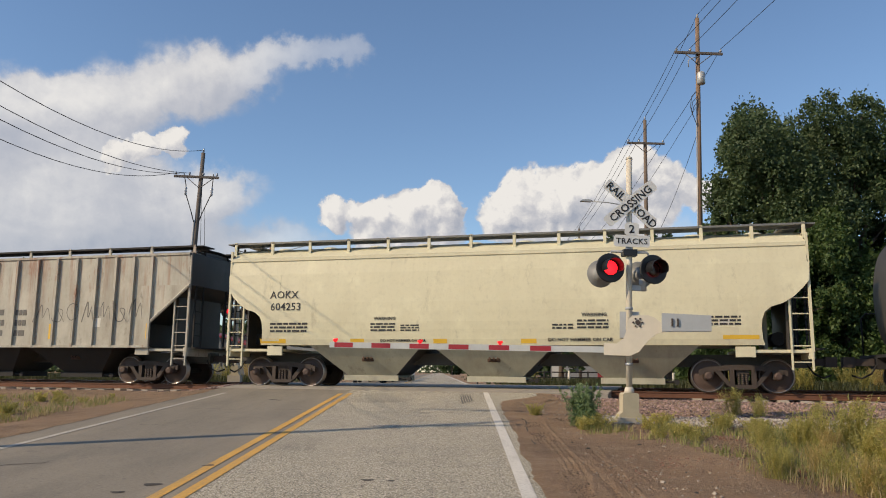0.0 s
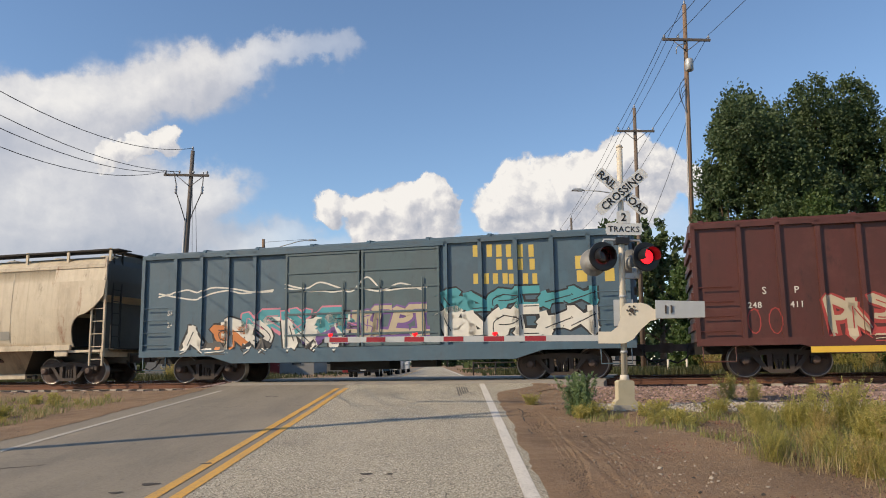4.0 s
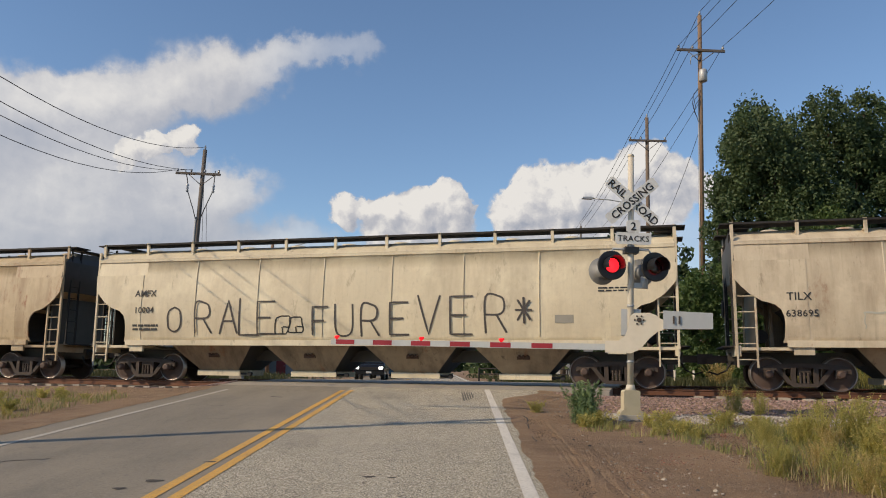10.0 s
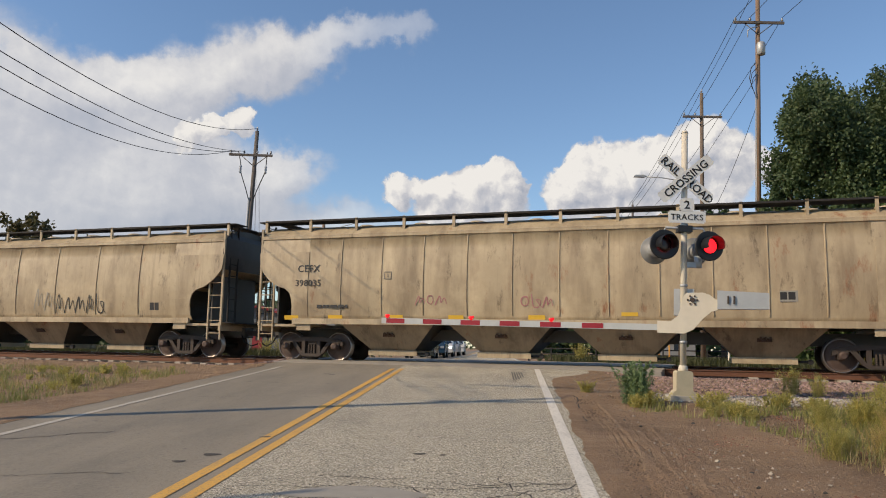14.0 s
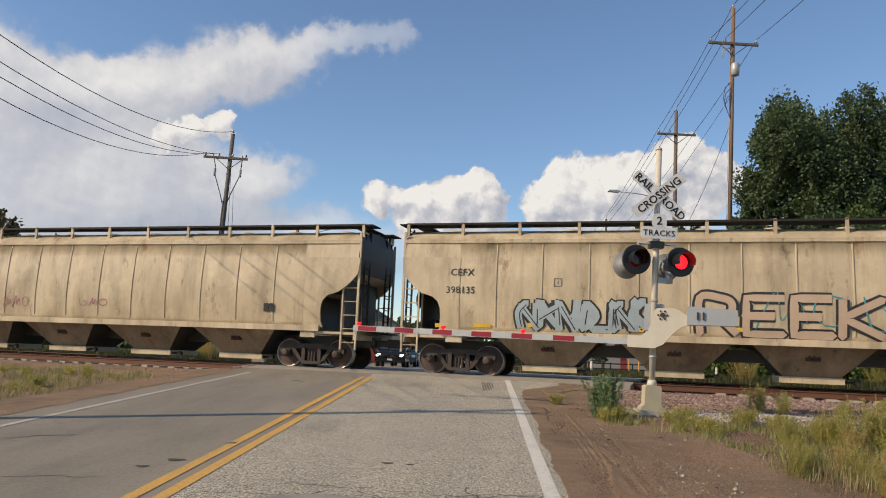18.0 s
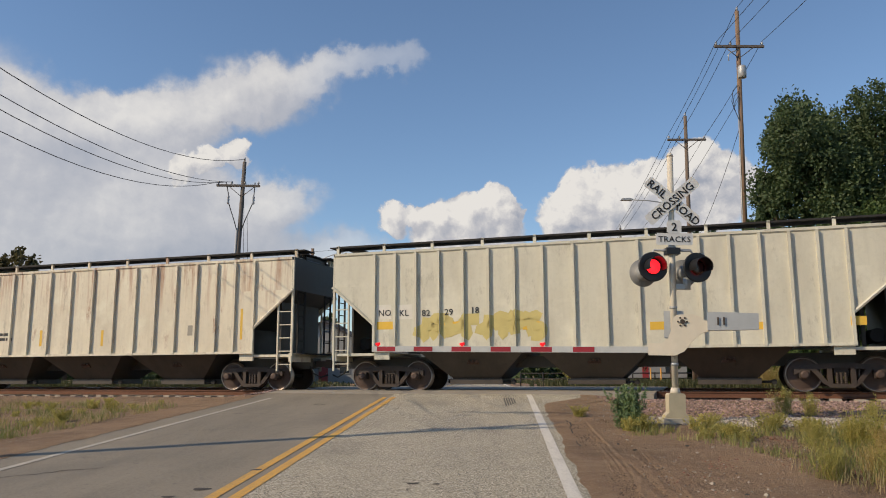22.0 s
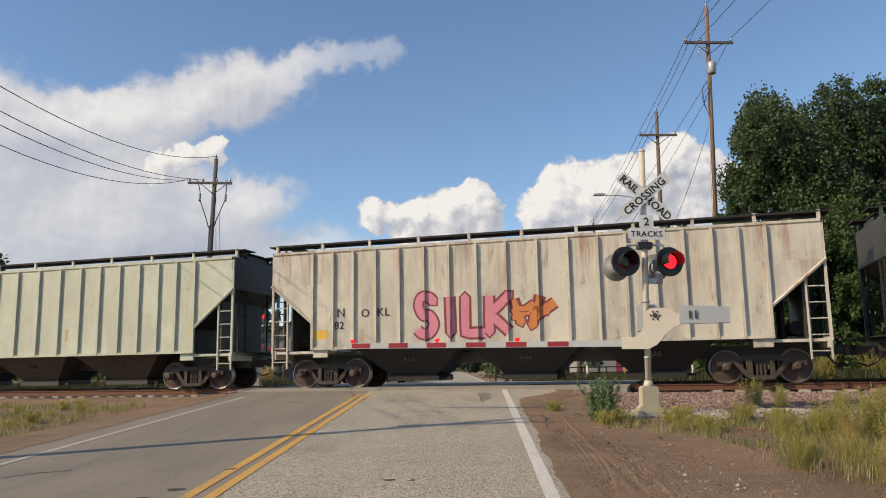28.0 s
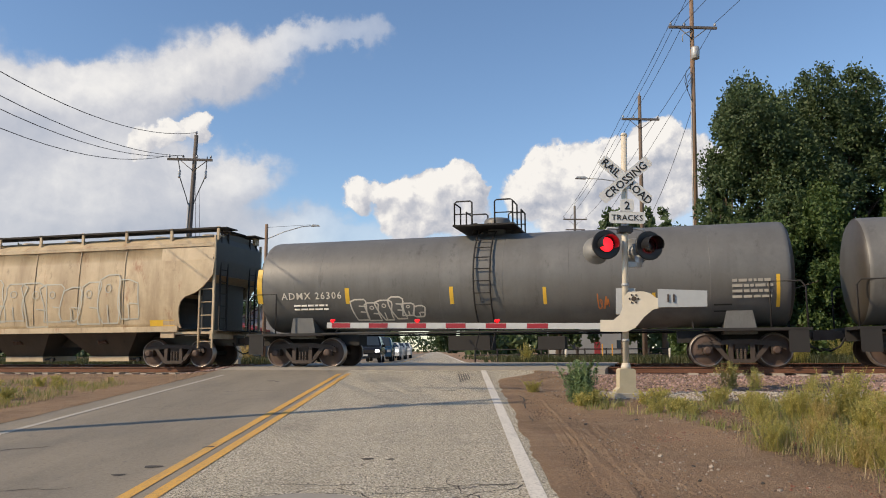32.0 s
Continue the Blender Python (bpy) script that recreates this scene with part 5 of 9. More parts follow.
def graffiti(k, x0, x1, z0, z1, n, fill, line, style):
    """Sprayed shapes along the side: fat outlined ones, bare outlines, thin scrawls or waves."""
    car, side = CARS[k][0], CARS[k][1]
    rng = random.Random(k * 97 + round(x0 * 13) + n)
    x0, x1 = x0 + NUDGE[k], x1 + NUDGE[k]
    z0 = max(z0, 1.3) if k not in (3, 4, 5) else max(z0, 0.9)
    if style in ("bubble", "outline"):
        n = max(2, round(n * 1.2))
    h, cell = z1 - z0, (x1 - x0) / n
    back, front, over = B(), B(), B()
    if style == "wave":
        for o in (0.0, 0.16):
            p, x = [], x0
            while x < x1:
                p.append((x, z1 - o - h * rng.uniform(0.0, 0.28)))
                x += rng.uniform(0.35, 0.8)
            stroke(front, side, smooth(p), 0.05, 0.0045)
        n = 0
    for i in range(n):
        cx = x0 + cell * (i + 0.5)
        if style == "scrawl":
            # a loop, a hook or a zigzag of one thin line
            kind_ = rng.randint(0, 2)
            w, q = cell * rng.uniform(0.7, 1.1), rng.uniform(0.75, 1.0)
            if kind_ == 0:
                p = [(cx + w * 0.45 * math.cos(a * 0.55 + 1) * (1 - a * 0.02), z0 + h * (0.45 + 0.42 * q * math.sin(a * 0.55 + 1))) for a in range(13)]
            elif kind_ == 1:
                p = smooth([(cx - w * 0.4, z0 + h * q), (cx - w * 0.25, z0 + h * 0.1), (cx + w * 0.2, z0 + h * 0.05), (cx + w * 0.35, z0 + h * 0.5), (cx, z0 + h * 0.55), (cx + w * 0.5, z0)])
            else:
                p = smooth([(cx - w * 0.5, z0), (cx - w * 0.1, z0 + h * q), (cx, z0 + h * 0.2), (cx + w * 0.3, z0 + h * 0.8 * q), (cx + w * 0.5, z0 + h * 0.1)])
            stroke(front, side, p, rng.uniform(0.028, 0.045), 0.004 + 0.0006 * (i % 4), True)
            continue
        if style == "bubble":
            # stems and arms of fat outlined strokes, crowded together
            fat = min(cell * 0.44, h * 0.33) * rng.uniform(0.85, 1.15)
            lean, top, foot = rng.uniform(-0.15, 0.25), rng.uniform(0.82, 1.0), rng.uniform(0.0, 0.12)
            for j, run_ in enumerate([rng.choice(STEMS)] + rng.sample(ARMS, rng.choice((1, 2, 2)))):
                pts = [(int(p[0]) / 8, int(p[1]) / 8) for p in run_.split()]
                pts = [(cx + cell * (1.1 * (u - 0.5) + lean * (v - 0.5)), z0 + fat * 0.5 + (h - fat) * (foot + (top - foot) * v)) for u, v in pts]
                pts = smooth(pts, 5) if len(pts) > 2 else [tuple(pts[0][c] + (pts[1][c] - pts[0][c]) * q / 5 for c in (0, 1)) for q in range(6)]
                stroke(back, side, pts, fat + 0.11, 0.0035 + 0.0004 * ((i + j) % 3))
                stroke(front, side, pts, fat, 0.0070 + 0.0005 * ((i + j) % 3), rng.random() < 0.4)
                if rng.random() < 0.5:
                    stroke(over, side, [(x + fat * 0.18, z - fat * 0.12) for x, z in pts[1:-1]], 0.03, 0.011)
            continue
        rows = fat_shape(rng, cx, cell, z0, h)
        rim = [(a, z) for a, b, z in rows] + [(b, z) for a, b, z in rows[::-1]]
        rim.append(rim[0])
        stroke(front, side, rim, 0.045, 0.004 + 0.0005 * (i % 3))
        # slots and holes that cut the shape
        target = front
        m, zm, zs = (rows[5][0] + rows[5][1]) / 2, rows[5][2], rows[10][2] - rows[0][2]
        thin = 0.04
        cut = rng.randint(0, 3)
        if cut in (0, 3):
            stroke(target, side, [(m + cell * 0.02, rows[0][2]), (m, zm - zs * 0.22), (m - cell * 0.03, zm - zs * 0.12)], thin, 0.0105)
        if cut in (0, 1):
            stroke(target, side, [(m + cell * 0.15 * math.cos(a), zm + zs * 0.22 + zs * 0.09 * math.sin(a)) for a in [0.7 * q for q in range(10)]], thin * 0.8, 0.011)
        if cut in (1, 2, 3):
            stroke(target, side, [(rows[3][1], zm - zs * 0.13), (m + cell * 0.05, zm - zs * 0.10)], thin, 0.0108)
        if cut == 2:
            stroke(target, side, [(rows[5][1], zm + zs * 0.16), (m, zm + zs * 0.18)], thin, 0.0108)
    for bm_, up in ((back, 0.004), (front, 0.0075), (over, 0.011)):
        over_ribs(k, bm_, up)
    if back.verts:
        tagged(part("graffiti_outline", back, line, car), kind="stuff")
    if over.verts:
        tagged(part("graffiti_detail", over, line, car), kind="stuff")
    else:
        over.free()
    tagged(part("graffiti", front, fill, car), kind="stuff")


def scuffs(k, x0, x1, z0, z1, n, dark, pale):
    """A row of faint rubbed boxes where old stencils were scoured off the side."""
    car, side = CARS[k][0], CARS[k][1]
    rng = random.Random(k * 31 + n)
    thin, light = B(), B()
    x = x0 + NUDGE[k]
    step = (x1 - x0) / n

    def line(bm, a, b, w, lift):
        stroke(bm, side, [(a[0] + (b[0] - a[0]) * i / 6 + rng.uniform(-0.02, 0.02), a[1] + (b[1] - a[1]) * i / 6 + rng.uniform(-0.015, 0.015)) for i in range(7)], w, lift)

    for i in range(n):
        w, top = step * rng.uniform(0.55, 0.98), z1 - rng.uniform(0.0, 0.3)
        line(light, (x, top), (x + w, top), 0.05, 0.004)
        for q in (x, x + w):
            if rng.random() < 0.7:
                line(thin if rng.random() < 0.5 else light, (q, top), (q, z0 + rng.uniform(0, 0.3)), 0.03, 0.005)
        if rng.random() < 0.6:
            line(thin, (x + 0.1 * w, top - 0.09), (x + 0.9 * w, top - 0.09), 0.018, 0.005)
        for j in range(rng.randint(0, 3)):
            zz = z0 + 0.1 + 0.1 * j
            line(thin, (x + 0.15 * w, zz), (x + rng.uniform(0.5, 0.95) * w, zz), 0.022, 0.005)
        x += step
    tagged(part("rubbed_mark", thin, dark, car), kind="stuff")
    tagged(part("rubbed_mark", light, pale, car), kind="stuff")


def smear(k, x0, z0, x1, z1, w, mat):
    """A slanting patch of old paint across the ribs."""
    bm = B()
    x0, x1 = x0 + NUDGE[k], x1 + NUDGE[k]
    stroke(bm, CARS[k][1], [(x0 + (x1 - x0) * i / 12, z0 + (z1 - z0) * i / 12 + 0.04 * math.sin(i * 2.1)) for i in range(13)], w, 0.005)
    over_ribs(k, bm, 0.005)
    part("painted_patch", bm, mat, CARS[k][0])


mark(1, 'AOKX', -7.16, 2.74, 0.33, INK, 1.05)
mark(1, '604253', -7.14, 2.36, 0.34, INK, 1.05)
print_block(1, -7.13, -5.85, 1.68, 2.02, 3, INK)
mark(1, 'WARNING', -3.65, 2.03, 0.14, INK, 1.05)
print_block(1, -3.76, -2.97, 1.70, 1.98, 3, INK)
print_block(1, -2.80, -2.22, 1.70, 1.92, 3, INK)
mark(1, 'WARNING', 2.60, 2.09, 0.14, INK, 1.05)
print_block(1, 2.47, 3.34, 1.75, 2.04, 3, INK)
print_block(1, 1.76, 2.35, 1.74, 1.92, 2, INK)
mark(1, 'DO NOT HAMMER ON CAR', -3.45, 1.38, 0.11, INK, 1.05)
mark(1, 'DO NOT HAMMER ON CAR', 1.63, 1.39, 0.14, INK, 1.05)
print_block(1, 6.02, 6.83, 1.82, 2.11, 3, INK)
panel(1, 6.26, 6.54, 1.81, 1.98, CHALK)
panel(1, -7.49, -6.60, 1.33, 1.47, SAFETY)
panel(1, -4.43, -3.98, 1.33, 1.47, SAFETY)
panel(1, -1.78, -1.36, 1.33, 1.46, SAFETY)
panel(1, 0.85, 1.30, 1.33, 1.46, SAFETY)
panel(1, 6.36, 7.28, 1.44, 1.55, SAFETY)
panel(2, -5.29, -4.68, 2.02, 2.63, CHALK)
panel(2, -4.51, -3.97, 2.02, 2.62, CHALK)
mark(2, 'TC', -5.20, 2.36, 0.33, INK, 1.05)
mark(2, 'WR', -4.48, 2.36, 0.33, INK, 1.05)
mark(2, '280', -5.26, 2.08, 0.33, INK, 1.05)
mark(2, '18', -4.47, 2.07, 0.33, INK, 1.05)
panel(2, -5.08, -4.88, 2.97, 3.91, SOOT)
panel(2, -4.48, -4.28, 2.96, 3.89, SOOT)
panel(2, -3.90, -3.71, 2.95, 3.88, SOOT)
panel(2, -4.77, -4.59, 2.96, 3.90, SOOT)
panel(2, -3.61, -3.44, 2.95, 3.87, SOOT)
panel(2, -4.19, -4.03, 2.95, 3.89, SOOT)
print_block(2, 0.55, 1.02, 1.59, 2.68, 3, SOOT)
print_block(2, 1.56, 2.03, 1.59, 2.66, 3, SOOT)
panel(2, 4.92, 5.14, 1.88, 2.18, CHALK)
panel(2, 4.92, 5.15, 2.26, 2.55, FADED)
graffiti(2, -1.71, 0.77, 1.51, 2.36, 4, CHALK, INK, 'bubble')
graffiti(2, -1.27, 0.24, 2.34, 2.78, 4, FADED, FADED, 'scrawl')
graffiti(2, 2.44, 6.81, 2.06, 2.82, 7, SOOT, SOOT, 'scrawl')
panel(2, -5.42, -5.25, 1.46, 2.02, SAFETY)
panel(2, -3.16, -3.01, 1.46, 2.02, SAFETY)
panel(2, -1.07, -0.93, 1.47, 2.01, SAFETY)
panel(2, 3.06, 3.17, 1.48, 2.00, SAFETY)
panel(2, 6.93, 7.01, 1.49, 1.99, SAFETY)
mark(3, 'SP', -7.11, 2.50, 0.39, CHALK, 1.05)
mark(3, '253', -7.06, 1.86, 0.41, CHALK, 1.05)
mark(3, '02', -6.01, 1.86, 0.41, CHALK, 1.05)
panel(3, -3.64, -3.33, 2.67, 2.83, CHALK)
graffiti(3, -6.97, -2.99, 0.97, 2.02, 5, TANPAINT, CHALK, 'bubble')
graffiti(3, -2.95, -0.53, 1.13, 2.19, 4, OLIVE, CHALK, 'bubble')
graffiti(3, -0.47, 1.90, 1.26, 2.27, 4, PEACH, OLIVE, 'bubble')
graffiti(3, 2.15, 4.45, 1.28, 2.34, 4, PEACH, CHALK, 'bubble')
graffiti(3, 4.54, 5.64, 1.37, 2.24, 2, CHALK, PEACH, 'bubble')
graffiti(3, 2.20, 2.91, 1.51, 2.14, 2, DKGREEN, DKGREEN, 'scrawl')
graffiti(3, -0.37, 1.90, 1.51, 2.01, 5, INK, INK, 'scrawl')
mark(4, 'S', -6.08, 2.23, 0.27, CHALK, 1.05)
mark(4, 'P', -5.28, 2.23, 0.26, CHALK, 1.05)
mark(4, '248', -6.46, 1.86, 0.23, CHALK, 1.05)
mark(4, '411', -5.40, 1.85, 0.23, CHALK, 1.05)
panel(4, 3.87, 4.24, 3.34, 3.98, CHALKDIM)
panel(4, 4.39, 4.63, 3.33, 3.80, CHALKDIM)
panel(4, 4.77, 5.01, 3.32, 3.79, CHALKDIM)
panel(4, 5.13, 5.36, 3.31, 3.78, CHALKDIM)
panel(4, 5.49, 5.72, 3.31, 3.77, CHALKDIM)
panel(4, 5.85, 6.07, 3.30, 3.73, CHALKDIM)
panel(4, 4.37, 4.73, 2.54, 3.09, CHALKDIM)
panel(4, 4.86, 5.10, 2.53, 2.96, CHALKDIM)
panel(4, 5.21, 5.43, 2.53, 2.96, CHALKDIM)
panel(4, 5.53, 5.60, 2.53, 2.95, CHALKDIM)
panel(4, 5.74, 5.96, 2.52, 2.95, CHALKDIM)
panel(4, 6.11, 6.17, 2.52, 2.94, CHALKDIM)
panel(4, 6.30, 6.60, 2.51, 2.94, CHALKDIM)
graffiti(4, -2.28, -0.04, 1.20, 2.33, 3, SLATE, SAND, 'bubble')
graffiti(4, 0.02, 2.49, 1.20, 2.30, 4, SAND, SLATE, 'bubble')
graffiti(4, 2.65, 6.48, 1.21, 2.03, 6, OLIVE, SAND, 'bubble')
graffiti(4, -4.48, -2.42, 0.93, 2.17, 3, SAND, REDP, 'bubble')
graffiti(4, -6.58, -5.51, 1.10, 2.00, 2, REDP, REDP, 'scrawl')
panel(4, -5.00, -2.97, 0.64, 0.80, SAFETY)
panel(4, 3.83, 4.80, 0.66, 0.80, SAFETY)
panel(5, 3.34, 3.50, 3.64, 4.00, YEL)
panel(5, 3.65, 3.81, 3.62, 3.99, YEL)
panel(5, 3.94, 4.10, 3.61, 3.97, YEL)
panel(5, 4.23, 4.38, 3.59, 3.96, YEL)
panel(5, 4.58, 4.73, 3.57, 3.94, YEL)
panel(5, 4.90, 5.05, 3.56, 3.92, YEL)
panel(5, 3.93, 4.09, 3.22, 3.55, YEL)
panel(5, 4.27, 4.42, 3.21, 3.53, YEL)
panel(5, 4.57, 4.72, 3.19, 3.52, YEL)
panel(5, 4.92, 5.07, 3.18, 3.50, YEL)
panel(5, 3.27, 3.43, 2.83, 3.14, YEL)
panel(5, 3.55, 3.70, 2.82, 3.13, YEL)
panel(5, 3.82, 3.97, 2.81, 3.12, YEL)
panel(5, 4.11, 4.26, 2.80, 3.11, YEL)
panel(5, 4.41, 4.56, 2.79, 3.09, YEL)
panel(5, 4.71, 4.86, 2.77, 3.08, YEL)
panel(5, 4.99, 5.13, 2.76, 3.07, YEL)
panel(5, 6.24, 6.51, 3.14, 3.52, YEL)
panel(5, 6.27, 6.57, 2.77, 3.10, YEL)
panel(5, 7.06, 7.33, 2.75, 3.12, YEL)
graffiti(5, 2.29, 6.78, 2.00, 2.75, 5, TEAL, INK, 'bubble')
graffiti(5, 2.29, 6.74, 1.16, 2.24, 5, CHALK, INK, 'bubble')
graffiti(5, -6.34, -0.55, 0.59, 2.17, 7, CHALK, INK, 'bubble')
graffiti(5, -4.31, -0.27, 1.47, 2.38, 5, TEAL, PINK, 'bubble')
graffiti(5, -2.14, -0.27, 1.13, 1.86, 3, PURPLE, INK, 'bubble')
graffiti(5, -7.45, -2.92, 2.06, 3.13, 6, CHALK, CHALK, 'wave')
graffiti(5, -2.84, 1.88, 1.58, 3.20, 6, CHALK, SAND, 'wave')
graffiti(5, -1.0, 1.9, 1.3, 2.3, 4, SAND, PURPLE, 'bubble')
graffiti(5, -5.4, -4.2, 1.0, 1.9, 2, ORANGE, INK, 'bubble')
mark(5, 'SP', -7.04, 2.21, 0.24, CHALK, 1.05)
mark(5, '24', -7.02, 1.82, 0.24, CHALK, 1.05)
graffiti(6, 4.20, 5.27, 1.52, 2.11, 3, TEALDK, TEALDK, 'scrawl')
panel(6, 6.60, 6.97, 1.55, 1.85, FADED)
mark(7, 'TILX', -8.55, 2.46, 0.31, INK, 1.05)
mark(7, '638682', -8.52, 2.02, 0.29, INK, 1.05)
print_block(7, -8.47, -7.52, 1.59, 1.88, 2, INK)
sprayed(7, 'alabetico', -1.72, 0.75, 1.62, 2.12, 0.035, INK)
graffiti(7, 6.48, 7.62, 2.06, 2.88, 4, INK, INK, 'scrawl')
graffiti(7, -9.09, -8.10, 2.62, 3.44, 3, INK, INK, 'scrawl')
graffiti(7, -7.16, -2.46, 2.01, 2.59, 4, FADED, FADED, 'scrawl')
mark(8, 'TILX', -8.19, 2.42, 0.27, INK, 1.05)
mark(8, '638691', -8.18, 1.98, 0.27, INK, 1.05)
print_block(8, -8.12, -7.33, 1.58, 1.85, 2, INK)
graffiti(8, -6.32, -1.76, 1.40, 2.77, 6, CHALK, INK, 'bubble')
graffiti(8, -6.78, -1.39, 1.47, 2.23, 4, PINK, PINK, 'scrawl')
graffiti(8, 3.89, 4.74, 1.73, 2.16, 3, TEALDK, TEALDK, 'scrawl')
graffiti(8, 2.90, 5.97, 1.61, 2.91, 5, FADED, FADED, 'scrawl')
mark(9, 'TILX', -8.76, 2.41, 0.29, INK, 1.05)
mark(9, '638695', -8.80, 1.97, 0.26, INK, 1.05)
graffiti(9, -5.69, -4.61, 1.62, 2.07, 4, TEAL, TEAL, 'scrawl')
scuffs(9, -6.9, 7.3, 1.52, 2.28, 13, FADED, CHALKDIM)
mark(10, 'AMFX', -7.51, 2.77, 0.30, INK, 1.05)
mark(10, '10004', -7.51, 2.22, 0.29, INK, 1.05)
print_block(10, -7.55, -6.59, 1.65, 1.90, 2, INK)
sprayed(10, 'O', -6.26, -5.66, 1.59, 2.38, 0.06, SPRAY)
sprayed(10, 'R', -5.25, -4.52, 1.55, 2.51, 0.06, SPRAY)
sprayed(10, 'A', -4.37, -3.56, 1.52, 2.58, 0.06, SPRAY)
sprayed(10, 'L', -3.66, -2.78, 1.52, 2.68, 0.06, SPRAY)
sprayed(10, 'E', -3.01, -2.24, 1.52, 2.54, 0.06, SPRAY)
sprayed(10, 'F', -1.09, -0.44, 1.48, 2.34, 0.06, SPRAY)
sprayed(10, 'U', -0.33, 0.39, 1.48, 2.43, 0.06, SPRAY)
sprayed(10, 'R', 0.54, 1.25, 1.48, 2.42, 0.06, SPRAY)
sprayed(10, 'E', 1.46, 2.19, 1.51, 2.48, 0.06, SPRAY)
sprayed(10, 'V', 2.32, 3.19, 1.55, 2.70, 0.06, SPRAY)
sprayed(10, 'E', 3.34, 4.18, 1.51, 2.63, 0.06, SPRAY)
sprayed(10, 'R', 4.40, 5.21, 1.54, 2.60, 0.06, SPRAY)
sprayed(10, '*', 5.32, 5.92, 1.85, 2.60, 0.06, SPRAY)
graffiti(10, -2.29, -1.38, 1.51, 2.09, 2, INK, INK, 'outline')
print_block(10, 7.73, 8.54, 2.71, 2.87, 2, INK)
panel(10, 6.50, 7.03, 1.83, 2.06, FADED)
mark(11, 'TILX', -8.39, 2.48, 0.31, INK, 1.05)
mark(11, '638106', -8.36, 2.04, 0.30, INK, 1.05)
print_block(11, -8.35, -7.36, 1.61, 1.87, 2, INK)
mark(12, 'TILX', -8.48, 2.43, 0.33, INK, 1.05)
mark(12, '65606', -8.47, 1.98, 0.31, INK, 1.05)
print_block(12, -8.43, -7.57, 1.59, 1.82, 2, INK)
graffiti(12, -5.51, -3.67, 1.65, 2.57, 4, CHALKDIM, CHALKDIM, 'scrawl')
graffiti(12, -1.69, -0.58, 1.64, 2.40, 3, CHALKDIM, CHALKDIM, 'scrawl')
panel(12, -6.83, -6.56, 2.17, 2.43, FADED)
mark(13, 'CEFX', -8.49, 2.84, 0.33, INK, 1.05)
mark(13, '398035', -8.55, 2.38, 0.30, INK, 1.05)
print_block(13, -7.75, -6.67, 1.68, 1.86, 1, INK)
graffiti(13, -4.38, -3.36, 1.77, 2.12, 3, PINKDK, PINKDK, 'scrawl')
graffiti(13, -1.09, -0.08, 1.69, 2.10, 3, PINKDK, PINKDK, 'scrawl')
panel(13, -8.95, -8.44, 1.30, 1.44, SAFETY)
panel(13, -7.36, -6.86, 1.31, 1.45, SAFETY)
panel(13, -5.21, -4.79, 1.32, 1.46, SAFETY)
panel(13, -3.30, -2.82, 1.33, 1.46, SAFETY)
panel(13, -0.83, -0.33, 1.34, 1.47, SAFETY)
panel(13, 1.84, 2.30, 1.45, 1.56, SAFETY)
panel(13, 5.95, 6.39, 1.85, 2.14, FADED)
mark(14, 'TILX', -7.62, 2.31, 0.27, INK, 1.05)
mark(14, '65451', -7.44, 1.89, 0.27, INK, 1.05)
graffiti(14, 2.45, 4.77, 1.50, 2.19, 5, INK, INK, 'scrawl')
graffiti(14, 1.46, 2.38, 1.59, 2.38, 2, FADED, FADED, 'scrawl')
mark(15, 'TILX', -8.13, 2.46, 0.29, INK, 1.05)
mark(15, '638112', -8.13, 2.05, 0.29, INK, 1.05)
print_block(15, -8.08, -7.33, 1.69, 1.90, 2, INK)
sprayed(15, 'Te amo', -3.73, -1.95, 1.55, 2.25, 0.04, SPRAY, None, 0.25)
graffiti(15, -1.86, -0.53, 1.51, 2.23, 5, SPRAY, SPRAY, 'scrawl')
graffiti(15, -0.21, 1.57, 1.57, 2.58, 5, SPRAY, SPRAY, 'scrawl')
graffiti(15, 4.34, 7.91, 1.40, 2.39, 10, SPRAY, SPRAY, 'scrawl')
graffiti(15, -9.52, -8.95, 3.01, 3.81, 2, ORANGE, ORANGE, 'bubble')
graffiti(15, -9.13, -8.38, 2.51, 2.92, 3, SAND, SAND, 'scrawl')
mark(16, 'CEFX', -7.97, 2.95, 0.30, INK, 1.05)
mark(16, '398135', -8.09, 2.42, 0.29, INK, 1.05)
graffiti(16, -5.84, -2.08, 1.31, 2.41, 6, ICE, INK, 'bubble')
graffiti(16, 0.6, 4.2, 1.6, 2.7, 3, TEAL, TEAL, 'scrawl')
sprayed(16, 'REEK', -0.95, 3.75, 1.46, 2.42, 0.20, CLAY, INK)
panel(16, -8.41, -7.96, 1.39, 1.51, SAFETY)
panel(16, -7.22, -6.70, 1.42, 1.54, SAFETY)
panel(16, -5.58, -5.16, 1.47, 1.59, SAFETY)
panel(16, -2.71, -2.32, 1.42, 1.54, SAFETY)
panel(16, 0.00, 0.42, 1.50, 1.61, SAFETY)
mark(17, 'CEFX', -8.15, 2.92, 0.30, INK, 1.05)
mark(17, '398078', -8.27, 2.38, 0.30, INK, 1.05)
print_block(17, -7.35, -6.46, 1.76, 1.91, 2, INK)
graffiti(17, -4.06, -2.85, 1.67, 2.14, 3, PINKDK, PINKDK, 'scrawl')
graffiti(17, -0.73, 0.53, 1.79, 2.06, 3, PINKDK, PINKDK, 'scrawl')
mark(18, 'UTLX 200749', -5.55, 2.27, 0.33, INK, 1.00)
print_block(18, -5.53, -3.99, 1.73, 2.13, 3, INK)
print_block(18, -5.54, -4.48, 2.57, 2.69, 1, INK)
mark(18, 'HYDROGEN PEROXIDE AQUEOUS SOLUTION', 2.59, 2.78, 0.16, INK, 1.00)
